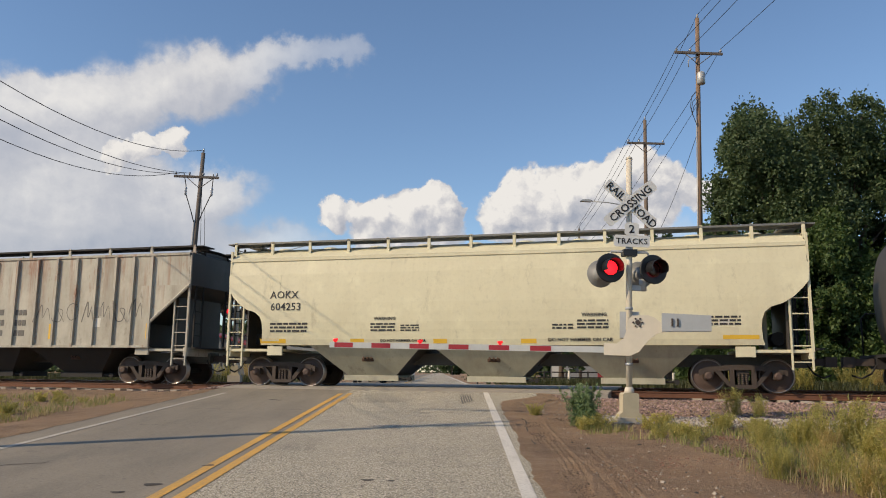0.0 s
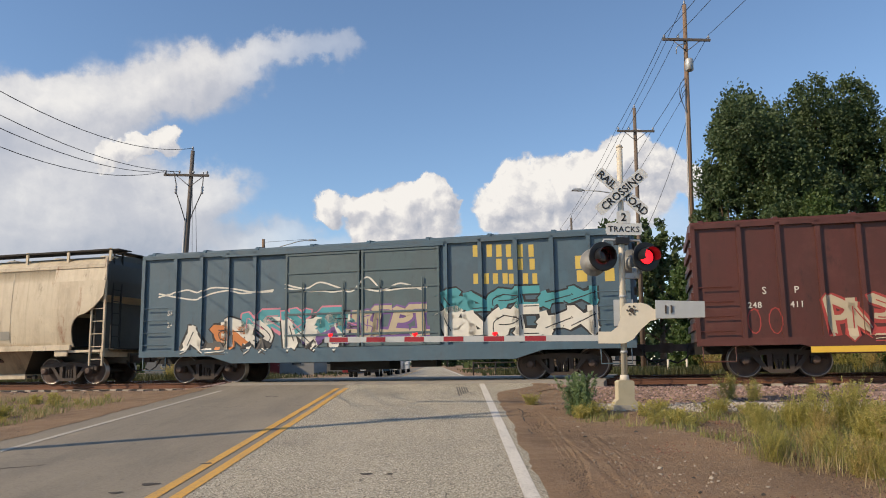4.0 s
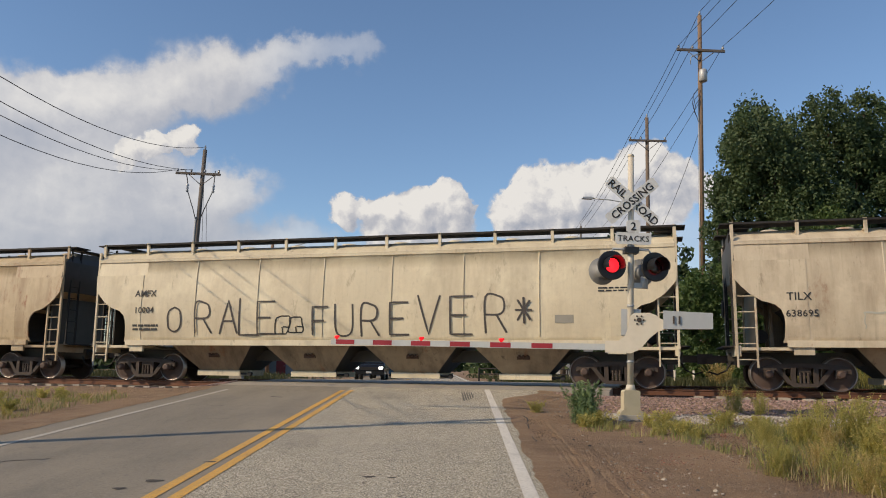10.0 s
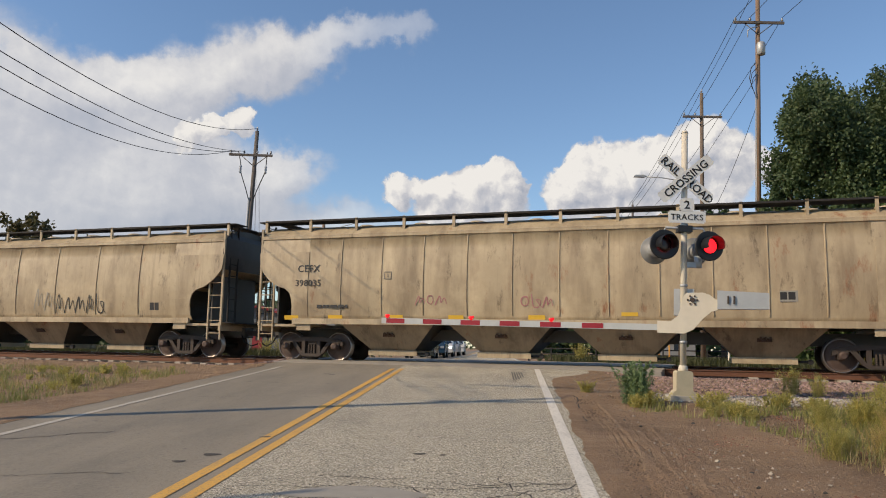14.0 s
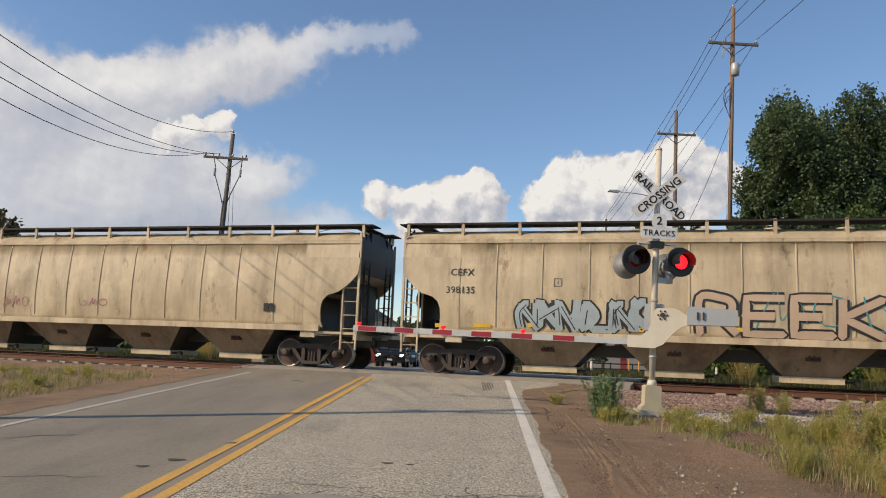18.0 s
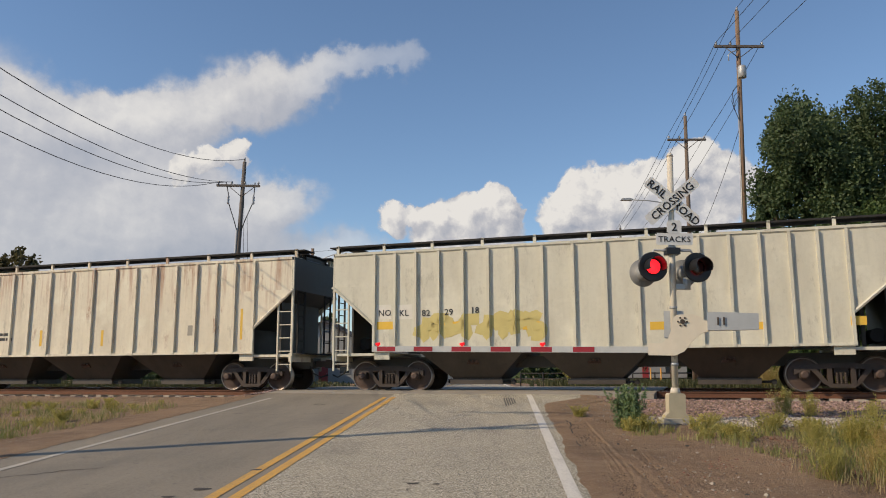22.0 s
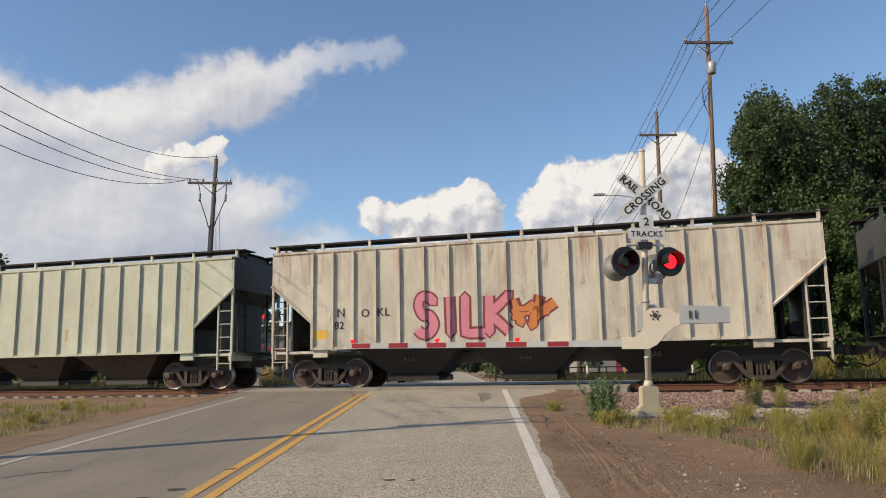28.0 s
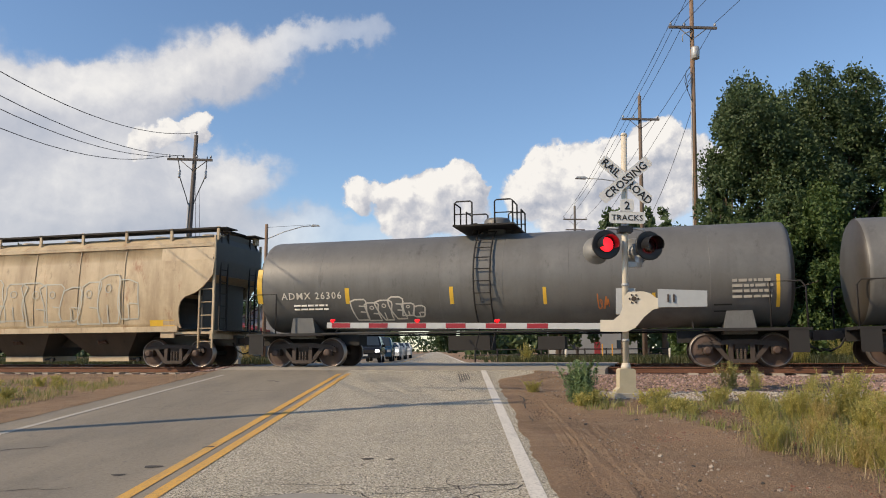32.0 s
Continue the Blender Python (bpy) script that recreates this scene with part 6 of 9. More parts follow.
mark(18, 'NOT FOR FLAMMABLE LIQUIDS', 2.60, 2.51, 0.16, INK, 1.00)
panel(18, 1.38, 1.72, 1.95, 2.32, SAFETY)
print_block(18, 3.71, 4.87, 1.91, 2.37, 4, FADED)
panel(18, 2.88, 3.38, 1.75, 2.11, INK)
panel(18, -6.35, -6.18, 1.58, 2.23, SAFETY)
panel(18, -2.16, -2.03, 1.58, 2.19, SAFETY)
panel(18, 1.25, 1.36, 1.58, 2.16, SAFETY)
panel(18, 5.58, 5.66, 1.58, 2.13, SAFETY)
mark(19, 'ATW', -7.29, 2.43, 0.33, INK, 1.05)
mark(19, '496384', -7.31, 2.03, 0.31, INK, 1.05)
print_block(19, -7.25, -6.77, 1.49, 1.73, 2, INK)
print_block(19, -1.03, 0.00, 1.51, 1.64, 1, INK)
panel(19, -7.41, -7.26, 1.50, 2.47, SAFETY)
panel(19, -4.91, -4.78, 1.45, 1.88, SAFETY)
panel(19, -1.71, -1.61, 1.40, 1.80, SAFETY)
panel(19, 1.06, 1.15, 1.55, 1.78, SAFETY)
panel(19, 4.25, 4.33, 1.48, 1.71, SAFETY)
panel(19, 6.73, 6.76, 1.43, 2.18, SAFETY)
panel(20, -6.42, -5.93, 2.20, 2.65, CHALK)
panel(20, -5.70, -5.22, 2.18, 2.63, CHALK)
mark(20, 'NO', -6.36, 2.30, 0.27, INK, 1.05)
mark(20, 'KL', -5.66, 2.28, 0.27, INK, 1.05)
mark(20, '82', -4.92, 2.26, 0.27, INK, 1.05)
mark(20, '29', -4.19, 2.27, 0.27, INK, 1.05)
mark(20, '18', -3.37, 2.30, 0.27, INK, 1.05)
graffiti(20, -5.03, -1.12, 1.50, 2.35, 7, YELDIM, YELDIM, 'bubble')
panel(20, -6.38, -5.81, 1.88, 2.12, SAFETY)
panel(20, -4.21, -3.68, 1.83, 2.07, SAFETY)
panel(20, -1.78, -1.28, 1.78, 2.01, SAFETY)
panel(20, 1.82, 2.26, 1.70, 1.92, SAFETY)
panel(20, 4.42, 4.83, 1.65, 1.85, SAFETY)
panel(20, 6.83, 7.20, 1.71, 1.94, SAFETY)
panel(21, -6.92, -6.32, 1.56, 2.99, CHALK)
panel(21, -6.21, -5.59, 1.55, 2.97, CHALK)
panel(21, -5.50, -4.88, 1.55, 2.95, CHALK)
mark(21, 'AT', -6.17, 2.65, 0.33, INK, 1.05)
mark(21, 'W', -5.40, 2.63, 0.33, INK, 1.05)
mark(21, '740', -6.23, 2.09, 0.33, INK, 1.05)
mark(21, '560', -5.53, 2.08, 0.31, INK, 1.05)
print_block(21, -3.92, -2.97, 1.79, 2.15, 2, INK)
panel(21, 4.84, 5.10, 1.83, 2.17, FADED)
panel(21, -7.11, -6.96, 1.62, 2.25, SAFETY)
panel(21, -4.08, -3.95, 1.59, 2.19, SAFETY)
panel(21, -1.67, -1.56, 1.56, 2.14, SAFETY)
panel(21, 1.08, 1.18, 1.53, 2.09, SAFETY)
panel(21, 6.77, 6.79, 1.66, 2.68, SAFETY)
mark(22, 'AT', -4.79, 2.65, 0.30, CHALK, 1.05)
mark(22, 'W', -3.96, 2.66, 0.30, CHALK, 1.05)
mark(22, '4', -4.79, 2.21, 0.26, CHALK, 1.05)
mark(22, '98', -3.17, 2.27, 0.29, CHALK, 1.05)
graffiti(22, -5.59, -0.14, 1.47, 2.67, 7, SILVER, INK, 'bubble')
sprayed(22, 'EMORK', 0.95, 5.95, 1.62, 2.72, 0.34, INK, CHALK)
graffiti(22, 5.53, 6.59, 2.06, 2.84, 3, PINK, PINK, 'scrawl')
panel(22, 0.14, 0.65, 1.73, 2.20, SAFETY)
panel(22, 6.22, 6.62, 1.59, 2.14, OLIVE)
panel(22, 6.93, 7.43, 1.72, 1.93, SAFETY)
panel(22, -6.24, -5.70, 1.58, 1.77, SAFETY)
panel(22, -4.08, -3.57, 1.56, 1.74, SAFETY)
panel(22, -0.75, -0.29, 1.52, 1.69, SAFETY)
panel(22, 1.28, 1.72, 1.50, 1.66, SAFETY)
mark(23, 'NO', -5.75, 2.71, 0.33, INK, 1.05)
mark(23, 'KL', -5.00, 2.68, 0.33, INK, 1.05)
mark(23, '44', -5.78, 2.26, 0.33, INK, 1.05)
mark(23, '00', -5.02, 2.25, 0.31, INK, 1.05)
mark(23, '89', -4.25, 2.28, 0.31, INK, 1.05)
graffiti(23, -2.84, -0.94, 1.39, 2.36, 4, INK, CHALK, 'bubble')
print_block(23, -1.02, -0.36, 1.42, 1.62, 1, INK)
print_block(23, -0.13, 0.23, 1.81, 2.20, 4, INK)
print_block(23, -5.79, -4.56, 1.59, 1.81, 2, INK)
panel(23, -6.48, -6.35, 1.59, 2.51, SAFETY)
panel(23, -4.12, -4.01, 1.69, 2.12, SAFETY)
panel(23, 1.95, 2.02, 1.67, 2.10, SAFETY)
panel(23, 7.07, 7.08, 1.75, 2.64, SAFETY)
panel(24, -5.61, -4.92, 2.05, 3.02, CHALK)
panel(24, -4.84, -4.19, 2.05, 3.03, CHALK)
mark(24, 'CF', -5.39, 2.61, 0.34, INK, 1.05)
mark(24, 'WR', -4.78, 2.62, 0.36, INK, 1.05)
mark(24, '810', -5.62, 2.22, 0.33, INK, 1.05)
mark(24, '219', -4.83, 2.22, 0.33, INK, 1.05)
graffiti(24, 0.26, 0.98, 1.55, 2.05, 3, CHALK, CHALK, 'scrawl')
panel(24, -6.47, -6.34, 1.51, 2.19, SAFETY)
panel(24, -6.28, -6.15, 1.51, 2.49, SAFETY)
panel(24, -4.01, -3.90, 1.54, 2.08, SAFETY)
panel(24, -1.55, -1.46, 1.56, 2.05, SAFETY)
panel(24, 1.20, 1.28, 1.57, 2.06, SAFETY)
panel(24, 3.38, 3.45, 1.58, 2.08, SAFETY)
panel(24, 5.81, 5.83, 1.60, 2.63, SAFETY)
panel(24, 5.95, 6.01, 1.60, 2.05, SAFETY)
panel(25, -5.19, -4.57, 2.59, 3.06, GREENLT)
panel(25, -4.43, -3.85, 2.57, 3.03, GREENLT)
panel(25, -3.72, -3.10, 2.55, 3.01, GREENLT)
mark(25, 'NO', -5.13, 2.64, 0.29, CHALK, 1.05)
mark(25, 'KL', -4.34, 2.62, 0.29, CHALK, 1.05)
mark(25, '83', -5.13, 2.19, 0.31, CHALK, 1.05)
mark(25, '42', -4.33, 2.18, 0.30, CHALK, 1.05)
mark(25, '46', -3.56, 2.18, 0.30, CHALK, 1.05)
panel(25, -6.73, -6.53, 1.55, 2.24, SAFETY)
panel(25, -4.62, -4.45, 1.45, 1.95, SAFETY)
panel(25, -2.32, -2.16, 1.46, 1.97, SAFETY)
panel(25, 0.32, 0.46, 1.50, 2.01, SAFETY)
panel(25, 2.86, 2.99, 1.52, 2.00, SAFETY)
panel(25, 4.42, 4.54, 1.55, 2.00, SAFETY)
panel(25, 6.63, 6.73, 1.55, 2.53, SAFETY)
mark(26, 'N', -5.48, 2.20, 0.37, INK, 1.05)
mark(26, 'O', -4.67, 2.17, 0.36, INK, 1.05)
mark(26, 'KL', -4.16, 2.18, 0.36, INK, 1.05)
mark(26, '82', -5.60, 1.82, 0.33, INK, 1.05)
sprayed(26, 'SILK', -2.9, 0.1, 1.58, 2.66, 0.26, PINK, REDDK)
graffiti(26, 0.2, 1.3, 1.6, 2.75, 2, ORANGE, REDDK, 'bubble')
panel(26, -6.32, -5.86, 1.52, 1.80, SAFETY)
mark(27, 'RC', -5.88, 2.73, 0.36, INK, 1.05)
mark(27, 'PE', -5.16, 2.74, 0.36, INK, 1.05)
mark(27, '83', -5.91, 2.27, 0.36, INK, 1.05)
mark(27, '34', -5.14, 2.26, 0.36, INK, 1.05)
mark(27, '01', -4.30, 2.28, 0.34, INK, 1.05)
panel(27, -5.92, -5.45, 2.66, 3.06, CHALK)
panel(27, -5.22, -4.76, 2.64, 3.03, CHALK)
panel(27, -6.60, -6.47, 1.55, 2.48, SAFETYDIM)
panel(27, -4.15, -4.04, 1.71, 2.17, SAFETYDIM)
panel(27, -1.74, -1.64, 1.70, 2.11, SAFETYDIM)
panel(27, 1.90, 1.98, 1.72, 2.13, SAFETYDIM)
panel(27, 6.95, 6.99, 1.76, 2.60, SAFETYDIM)
panel(28, -5.81, -5.11, 1.94, 2.99, CHALK)
panel(28, -5.02, -4.37, 1.88, 3.01, CHALK)
panel(28, -4.21, -3.58, 2.15, 2.60, CHALK)
mark(28, 'CF', -5.70, 2.67, 0.33, INK, 1.05)
mark(28, 'WR', -4.95, 2.67, 0.33, INK, 1.05)
mark(28, '810', -5.72, 2.28, 0.33, INK, 1.05)
mark(28, '169', -4.99, 2.31, 0.33, INK, 1.05)
panel(28, -7.38, -7.19, 1.51, 2.47, SAFETY)
panel(28, -3.17, -3.03, 1.51, 1.99, SAFETY)
panel(28, -0.83, -0.69, 1.54, 2.04, SAFETY)
panel(28, 0.33, 0.46, 1.56, 2.05, SAFETY)
panel(28, 2.13, 2.25, 1.58, 2.03, SAFETY)
panel(28, 6.49, 6.58, 1.57, 2.53, SAFETY)
mark(29, 'ADMX 26488', -6.73, 2.09, 0.30, CHALK, 1.25)
print_block(29, -6.33, -5.07, 1.75, 1.97, 2, CHALK)
graffiti(29, -4.51, -0.30, 1.24, 1.98, 6, CHALK, CHALK, 'outline')
print_block(29, 6.69, 7.72, 1.92, 2.45, 4, FADED)
panel(29, 6.23, 6.70, 1.52, 1.74, INK)
panel(29, -4.62, -4.48, 2.02, 2.46, SAFETY)
panel(29, -1.51, -1.39, 1.98, 2.40, SAFETY)
panel(29, 1.29, 1.40, 1.94, 2.40, SAFETY)
panel(29, 4.53, 4.63, 1.89, 2.21, SAFETY)
panel(29, 7.83, 7.89, 1.61, 2.50, SAFETY)
mark(30, 'ADMX 26306', -6.97, 2.12, 0.31, CHALK, 1.20)
print_block(30, -6.58, -5.42, 1.79, 2.01, 2, CHALK)
graffiti(30, -4.60, -2.94, 1.40, 2.14, 3, CHALK, CHALK, 'outline')
graffiti(30, -3.02, -2.30, 1.52, 1.96, 2, CHALK, CHALK, 'outline')
print_block(30, 6.51, 7.55, 1.88, 2.45, 4, FADED)
panel(30, 6.03, 6.50, 1.52, 1.73, INK)
graffiti(30, 2.85, 3.23, 1.67, 2.08, 2, ORANGE, ORANGE, 'scrawl')
panel(30, -7.81, -7.64, 2.01, 3.11, SAFETY)
panel(30, -4.81, -4.67, 1.95, 2.44, SAFETY)
panel(30, -1.47, -1.35, 1.88, 2.39, SAFETY)
panel(30, 1.33, 1.43, 1.82, 2.31, SAFETY)
panel(30, 4.39, 4.48, 1.75, 2.07, SAFETY)
panel(30, 7.66, 7.70, 1.62, 2.49, SAFETY)
graffiti(31, -0.63, 2.92, 1.36, 3.33, 3, CHALKDIM, TEALDK, 'outline')
graffiti(31, 2.79, 6.62, 1.41, 3.12, 4, CHALKDIM, TEALDK, 'outline')
panel(31, 7.04, 7.97, 1.35, 1.55, SAFETY)


def plate_mark(k, x, z, size, mat):
    """A small painted square with a bar in it."""
    car, side = CARS[k][0], CARS[k][1]
    x += clear_of_ribs(k, x, x + size)
    bm = B()
    for a, b in (((0, 0), (1, 0)), ((1, 0), (1, 1)), ((1, 1), (0, 1)), ((0, 1), (0, 0)), ((0.5, 0.3), (0.5, 0.7))):
        stroke(bm, side, [(x + size * (a[0] + (b[0] - a[0]) * q / 3), z + size * (a[1] + (b[1] - a[1]) * q / 3)) for q in range(4)], 0.025, 0.005)
    tagged(part("plate_mark", bm, mat, car), kind="stuff")


for k, x, z in ((11, -7.12, 2.2), (13, -5.48, 2.58), (16, -5.08, 2.66), (8, -6.86, 2.18), (23, -3.60, 2.56)):
    plate_mark(k, x, z, 0.22, SOOT)
plate_mark(22, -1.82, 2.63, 0.22, CHALK)
# twin black boxes of the service stencil
for k, x, z in ((12, 7.05, 1.70), (13, 5.88, 1.84), (17, 6.52, 1.74), (14, 7.10, 1.60), (9, 6.9, 1.75)):
    for dx in (0.0, 0.20):
        panel(k, x + dx - NUDGE[k], x + dx + 0.17 - NUDGE[k], z, z + 0.26, INK)
smear(25, 1.0, 2.8, 2.5, 3.6, 0.55, RUSTP)
smear(28, 0.5, 2.9, 2.1, 3.55, 0.55, DARKP)

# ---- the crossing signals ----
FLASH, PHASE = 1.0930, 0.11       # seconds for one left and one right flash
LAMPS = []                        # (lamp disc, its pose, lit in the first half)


def arc_hood(bm, r, depth, seg=20):
    """A half-round hood over a lamp, open below."""
    prev = None
    for i in range(seg + 1):
        a = radians(-25 + 230 * i / seg)
        ring = [bm.verts.new((r * math.cos(a) * k, y, r * math.sin(a) * k)) for k, y in ((1, 0), (1, -depth), (0.97, -depth), (0.97, 0))]
        if prev:
            for j in range(3):
                bm.faces.new((prev[j], ring[j], ring[j + 1], prev[j + 1]))
        prev = ring


def lamp_unit(parent, x, y, z, first, keyed=True, turn=0):
    bm = B()
    lathe(bm, [(0.0, 0.28), (-0.03, 0.28), (-0.035, 0.265), (-0.010, 0.16), (-0.004, 0.09)], "Y", 36)
    unit = part("lamp_background", bm, M["black"], parent, "round black lamp background", at=pose(x, y, z, 0, 0, turn))
    bm = B()
    lathe(bm, [(0.0, 0.2), (0.12, 0.19), (0.22, 0.15), (0.25, 0.08)], "Y", 24)
    part("lamp_housing", bm, M["black"], unit)
    bm = B()
    arc_hood(bm, 0.166, 0.30)
    part("hood", bm, M["black"], unit)
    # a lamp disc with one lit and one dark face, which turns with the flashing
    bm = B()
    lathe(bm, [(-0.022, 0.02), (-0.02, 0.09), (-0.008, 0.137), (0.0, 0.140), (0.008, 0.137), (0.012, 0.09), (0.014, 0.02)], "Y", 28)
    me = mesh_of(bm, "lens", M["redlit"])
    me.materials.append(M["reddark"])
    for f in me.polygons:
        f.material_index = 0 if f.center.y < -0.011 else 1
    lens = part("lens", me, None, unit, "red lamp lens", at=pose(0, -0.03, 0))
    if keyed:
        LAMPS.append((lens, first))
    return unit


def word(parent, mat, txt, size, at, bold=0.0, align="CENTER", space=1.0):
    me = lettering(txt, size, bold, align, space)
    me.materials.append(mat)
    return part("lettering", me, mat, parent, at=at)


def plate(name, w, h, mat, parent, at, t=0.006):
    bm = B()
    box(bm, -w / 2, w / 2, -t, t, -h / 2, h / 2)
    bmesh.ops.bevel(bm, geom=[e for e in bm.edges if abs(e.verts[0].co.y - e.verts[1].co.y) > t], offset=0.025, segments=2, affect="EDGES")
    return part(name, bm, mat, parent, at=at)


def signal_mast(x, y, z, turn, label, lean=0.0, front=True):
    m = thing("crossing_signal", pose(x, y, z, 0, lean, turn), label, "crossing signal", "crossing signals")
    bm = B()
    box(bm, -0.27, 0.27, -0.24, 0.24, -0.25, 0.05)
    part("footing", bm, M["concrete"], m)
    bm = B()
    slab(bm, [(-0.23, 0.05), (0.23, 0.05), (0.20, 0.11), (0.15, 0.15), (0.15, 0.47), (0.12, 0.5), (-0.12, 0.5), (-0.15, 0.47), (-0.15, 0.15), (-0.20, 0.11)], -0.14, 0.14)
    part("base_casting", bm, M["mastbase"], m, "yellowed cream base casting")
    bm = B()
    tube(bm, (0, 0, 0.48), (0, 0, 0.6), 0.10, 0.075, 14)
    tube(bm, (0, 0, 0.58), (0, 0, 5.02), 0.058, 0.058, 18)
    part("post", bm, M["mastpaint"], m)
    bm = B()
    tube(bm, (0, 0, 5.0), (0, 0, 5.05), 0.068, 0.05, 16)
    part("post_cap", bm, M["mastpaint"], m)
    for zz in (1.0, 2.05, 3.2, 4.05):
        bm = B()
        tube(bm, (0, 0, zz), (0, 0, zz + 0.05), 0.07, 0.07, 14)
        part("clamp_band", bm, M["galv"], m)
    # crossbuck
    low = plate("crossbuck_blade", 1.22, 0.23, M["sign"], m, pose(0, -0.085, 4.10, 0, 41, 0))
    word(low, M["ink"], "RAIL", 0.21, pose(-0.36, -0.009, -0.075), 0.003, space=1.0)
    word(low, M["ink"], "ROAD", 0.21, pose(0.36, -0.009, -0.075), 0.003, space=0.96)
    top = plate("crossbuck_blade", 1.22, 0.23, M["sign"], m, pose(0, -0.105, 4.10, 0, -41, 0))
    word(top, M["ink"], "CROSSING", 0.21, pose(0, -0.009, -0.075), 0.003, space=1.0)
    # number of tracks
    two = plate("tracks_sign", 0.27, 0.25, M["sign"], m, pose(0.03, -0.085, 3.60))
    word(two, M["ink"], "2", 0.22, pose(0, -0.009, -0.075), 0.003)
    tr = plate("tracks_sign", 0.69, 0.23, M["sign"], m, pose(0.03, -0.085, 3.365))
    word(tr, M["ink"], "TRACKS", 0.155, pose(0, -0.009, -0.055), 0.001, space=1.08)
    # lamp arm, junction box, lamps
    bm = B()
    pipe(bm, [(-0.40, -0.02, 3.05), (-0.34, -0.02, 3.16), (0.34, -0.02, 3.16), (0.40, -0.02, 3.05)], 0.025, 8)
    pipe(bm, [(-0.40, -0.02, 3.05), (-0.40, -0.02, 2.98)], 0.04, 8)
    pipe(bm, [(0.40, -0.02, 3.05), (0.40, -0.02, 2.98)], 0.04, 8)
    part("lamp_arm", bm, M["galv"], m)
    boxes("junction_box", M["black"], m, (-0.13, 0.13, -0.12, 0.12, 3.08, 3.2))
    bm = B()
    box(bm, 0.05, 0.24, -0.05, 0.05, 2.42, 2.52)
    tube(bm, (0.26, 0.0, 2.42), (0.26, 0.0, 2.64), 0.07, 0.07, 12)
    part("lamp_bracket", bm, M["galv"], m)
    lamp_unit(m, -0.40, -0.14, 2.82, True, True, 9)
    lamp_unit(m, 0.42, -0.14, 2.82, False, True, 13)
    # the lamps for the other side, seen from behind
    for x_ in (-0.49, 0.27):
        bm = B()
        lathe(bm, [(0.03, 0.26), (0.0, 0.27), (-0.01, 0.26), (-0.015, 0.16), (-0.06, 0.155), (-0.15, 0.12), (-0.17, 0.05)], "Y", 30)
        part("rear_lamp_housing", bm, M["galvdull"], m, "dull grey back of a lamp", at=pose(x_, 0.30, 2.76, 0, 0, 8))
    return m


def gate(m, turn, length, tip_first=0.11):
    """The lowered gate: mechanism, S-shaped arm plate, counterweight, striped arm with lamps."""
    g = new("gate_mechanism", None)
    bm = B()
    box(bm, -0.16, 0.20, -0.02, 0.30, 1.52, 2.02)
    me = mesh_of(bm, "gate_mechanism", M["galv"])
    bpy.data.objects.remove(g)
    part("gate_mechanism", me, None, m, at=pose(0, 0.06, 0, 0, 0, turn))
    at = pose(0, -0.16, 0, 0, 0, turn)
    bm = B()
    slab(bm, [(-0.50, 1.18), (-0.50, 1.40), (-0.26, 1.40), (-0.14, 1.50), (-0.08, 1.66), (-0.05, 1.86), (0.02, 1.93), (0.30, 1.94), (0.42, 1.90), (0.52, 1.82), (0.70, 1.80), (0.70, 1.66), (0.46, 1.60), (0.30, 1.46), (0.14, 1.26), (-0.02, 1.18)], -0.03, 0.03)
    arm_plate = part("arm_plate", bm, M["mastpaint"], m, "white S-shaped gate arm plate", at=at)
    bm = B()
    for k in range(6):
        a = radians(60 * k)
        tube(bm, (0.12 + 0.08 * math.cos(a), -0.05, 1.80 + 0.08 * math.sin(a)), (0.12 + 0.08 * math.cos(a), -0.03, 1.80 + 0.08 * math.sin(a)), 0.018, 0.018, 8)
    tube(bm, (0.12, -0.06, 1.80), (0.12, -0.03, 1.80), 0.045, 0.045, 10)
    part("pivot_bolts", bm, M["truck"], arm_plate)
    bm = B()
    slab(bm, [(0.55, 1.64), (0.55, 1.98), (1.42, 1.95), (1.42, 1.66)], -0.09, 0.09)
    cw = part("counterweight", bm, M["galv"], m, "flat grey steel counterweight", at=pose(0, -0.16, 0, 0, 0, turn))
    bm = B()
    for xx in (0.72, 0.82):
        box(bm, xx, xx + 0.03, -0.12, -0.09, 1.74, 1.88)
    part("counterweight_bolts", bm, M["truck"], cw)
    # arm: from the plate leftwards
    arm_at = pose(0, -0.16, 0, 0, -0.6, turn)
    arm = boxes("gate_arm", M["whitetape"], m, (-length, -0.42, -0.022, 0.022, 1.23, 1.345), label="red and white striped gate arm")
    arm.matrix_basis = arm_at
    x = -length + tip_first
    k = 0
    while k < 12:
        if k % 2 == 0:
            boxes("red_stripe", M["redtape"], arm, (x, x + 0.406, -0.026, 0.026, 1.24, 1.335))
        x += 0.406
        k += 1
    for xl in (-length + 0.12, -length + 1.95, -length + 3.58):
        bm = B()
        tube(bm, (xl, 0, 1.34), (xl, 0, 1.39), 0.03, 0.03, 8)
        tube(bm, (xl - 0.04, -0.03, 1.385), (xl + 0.04, 0.02, 1.40), 0.026, 0.026, 10)
        la = part("arm_lamp", bm, M["armlamp"], arm, "small lit red lamp on the arm")
    return arm


mast = signal_mast(3.55, 14.62, -0.36, 0, "white crossing signal mast with crossbuck, red lamps and lowered gate", 1.6)
gate(mast, TURN, 6.05)
far_mast = signal_mast(-8.9, 34.2, 0.2, 180, "crossing signal mast across the tracks, seen from behind")
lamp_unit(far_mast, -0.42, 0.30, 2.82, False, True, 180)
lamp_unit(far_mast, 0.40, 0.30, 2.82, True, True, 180)


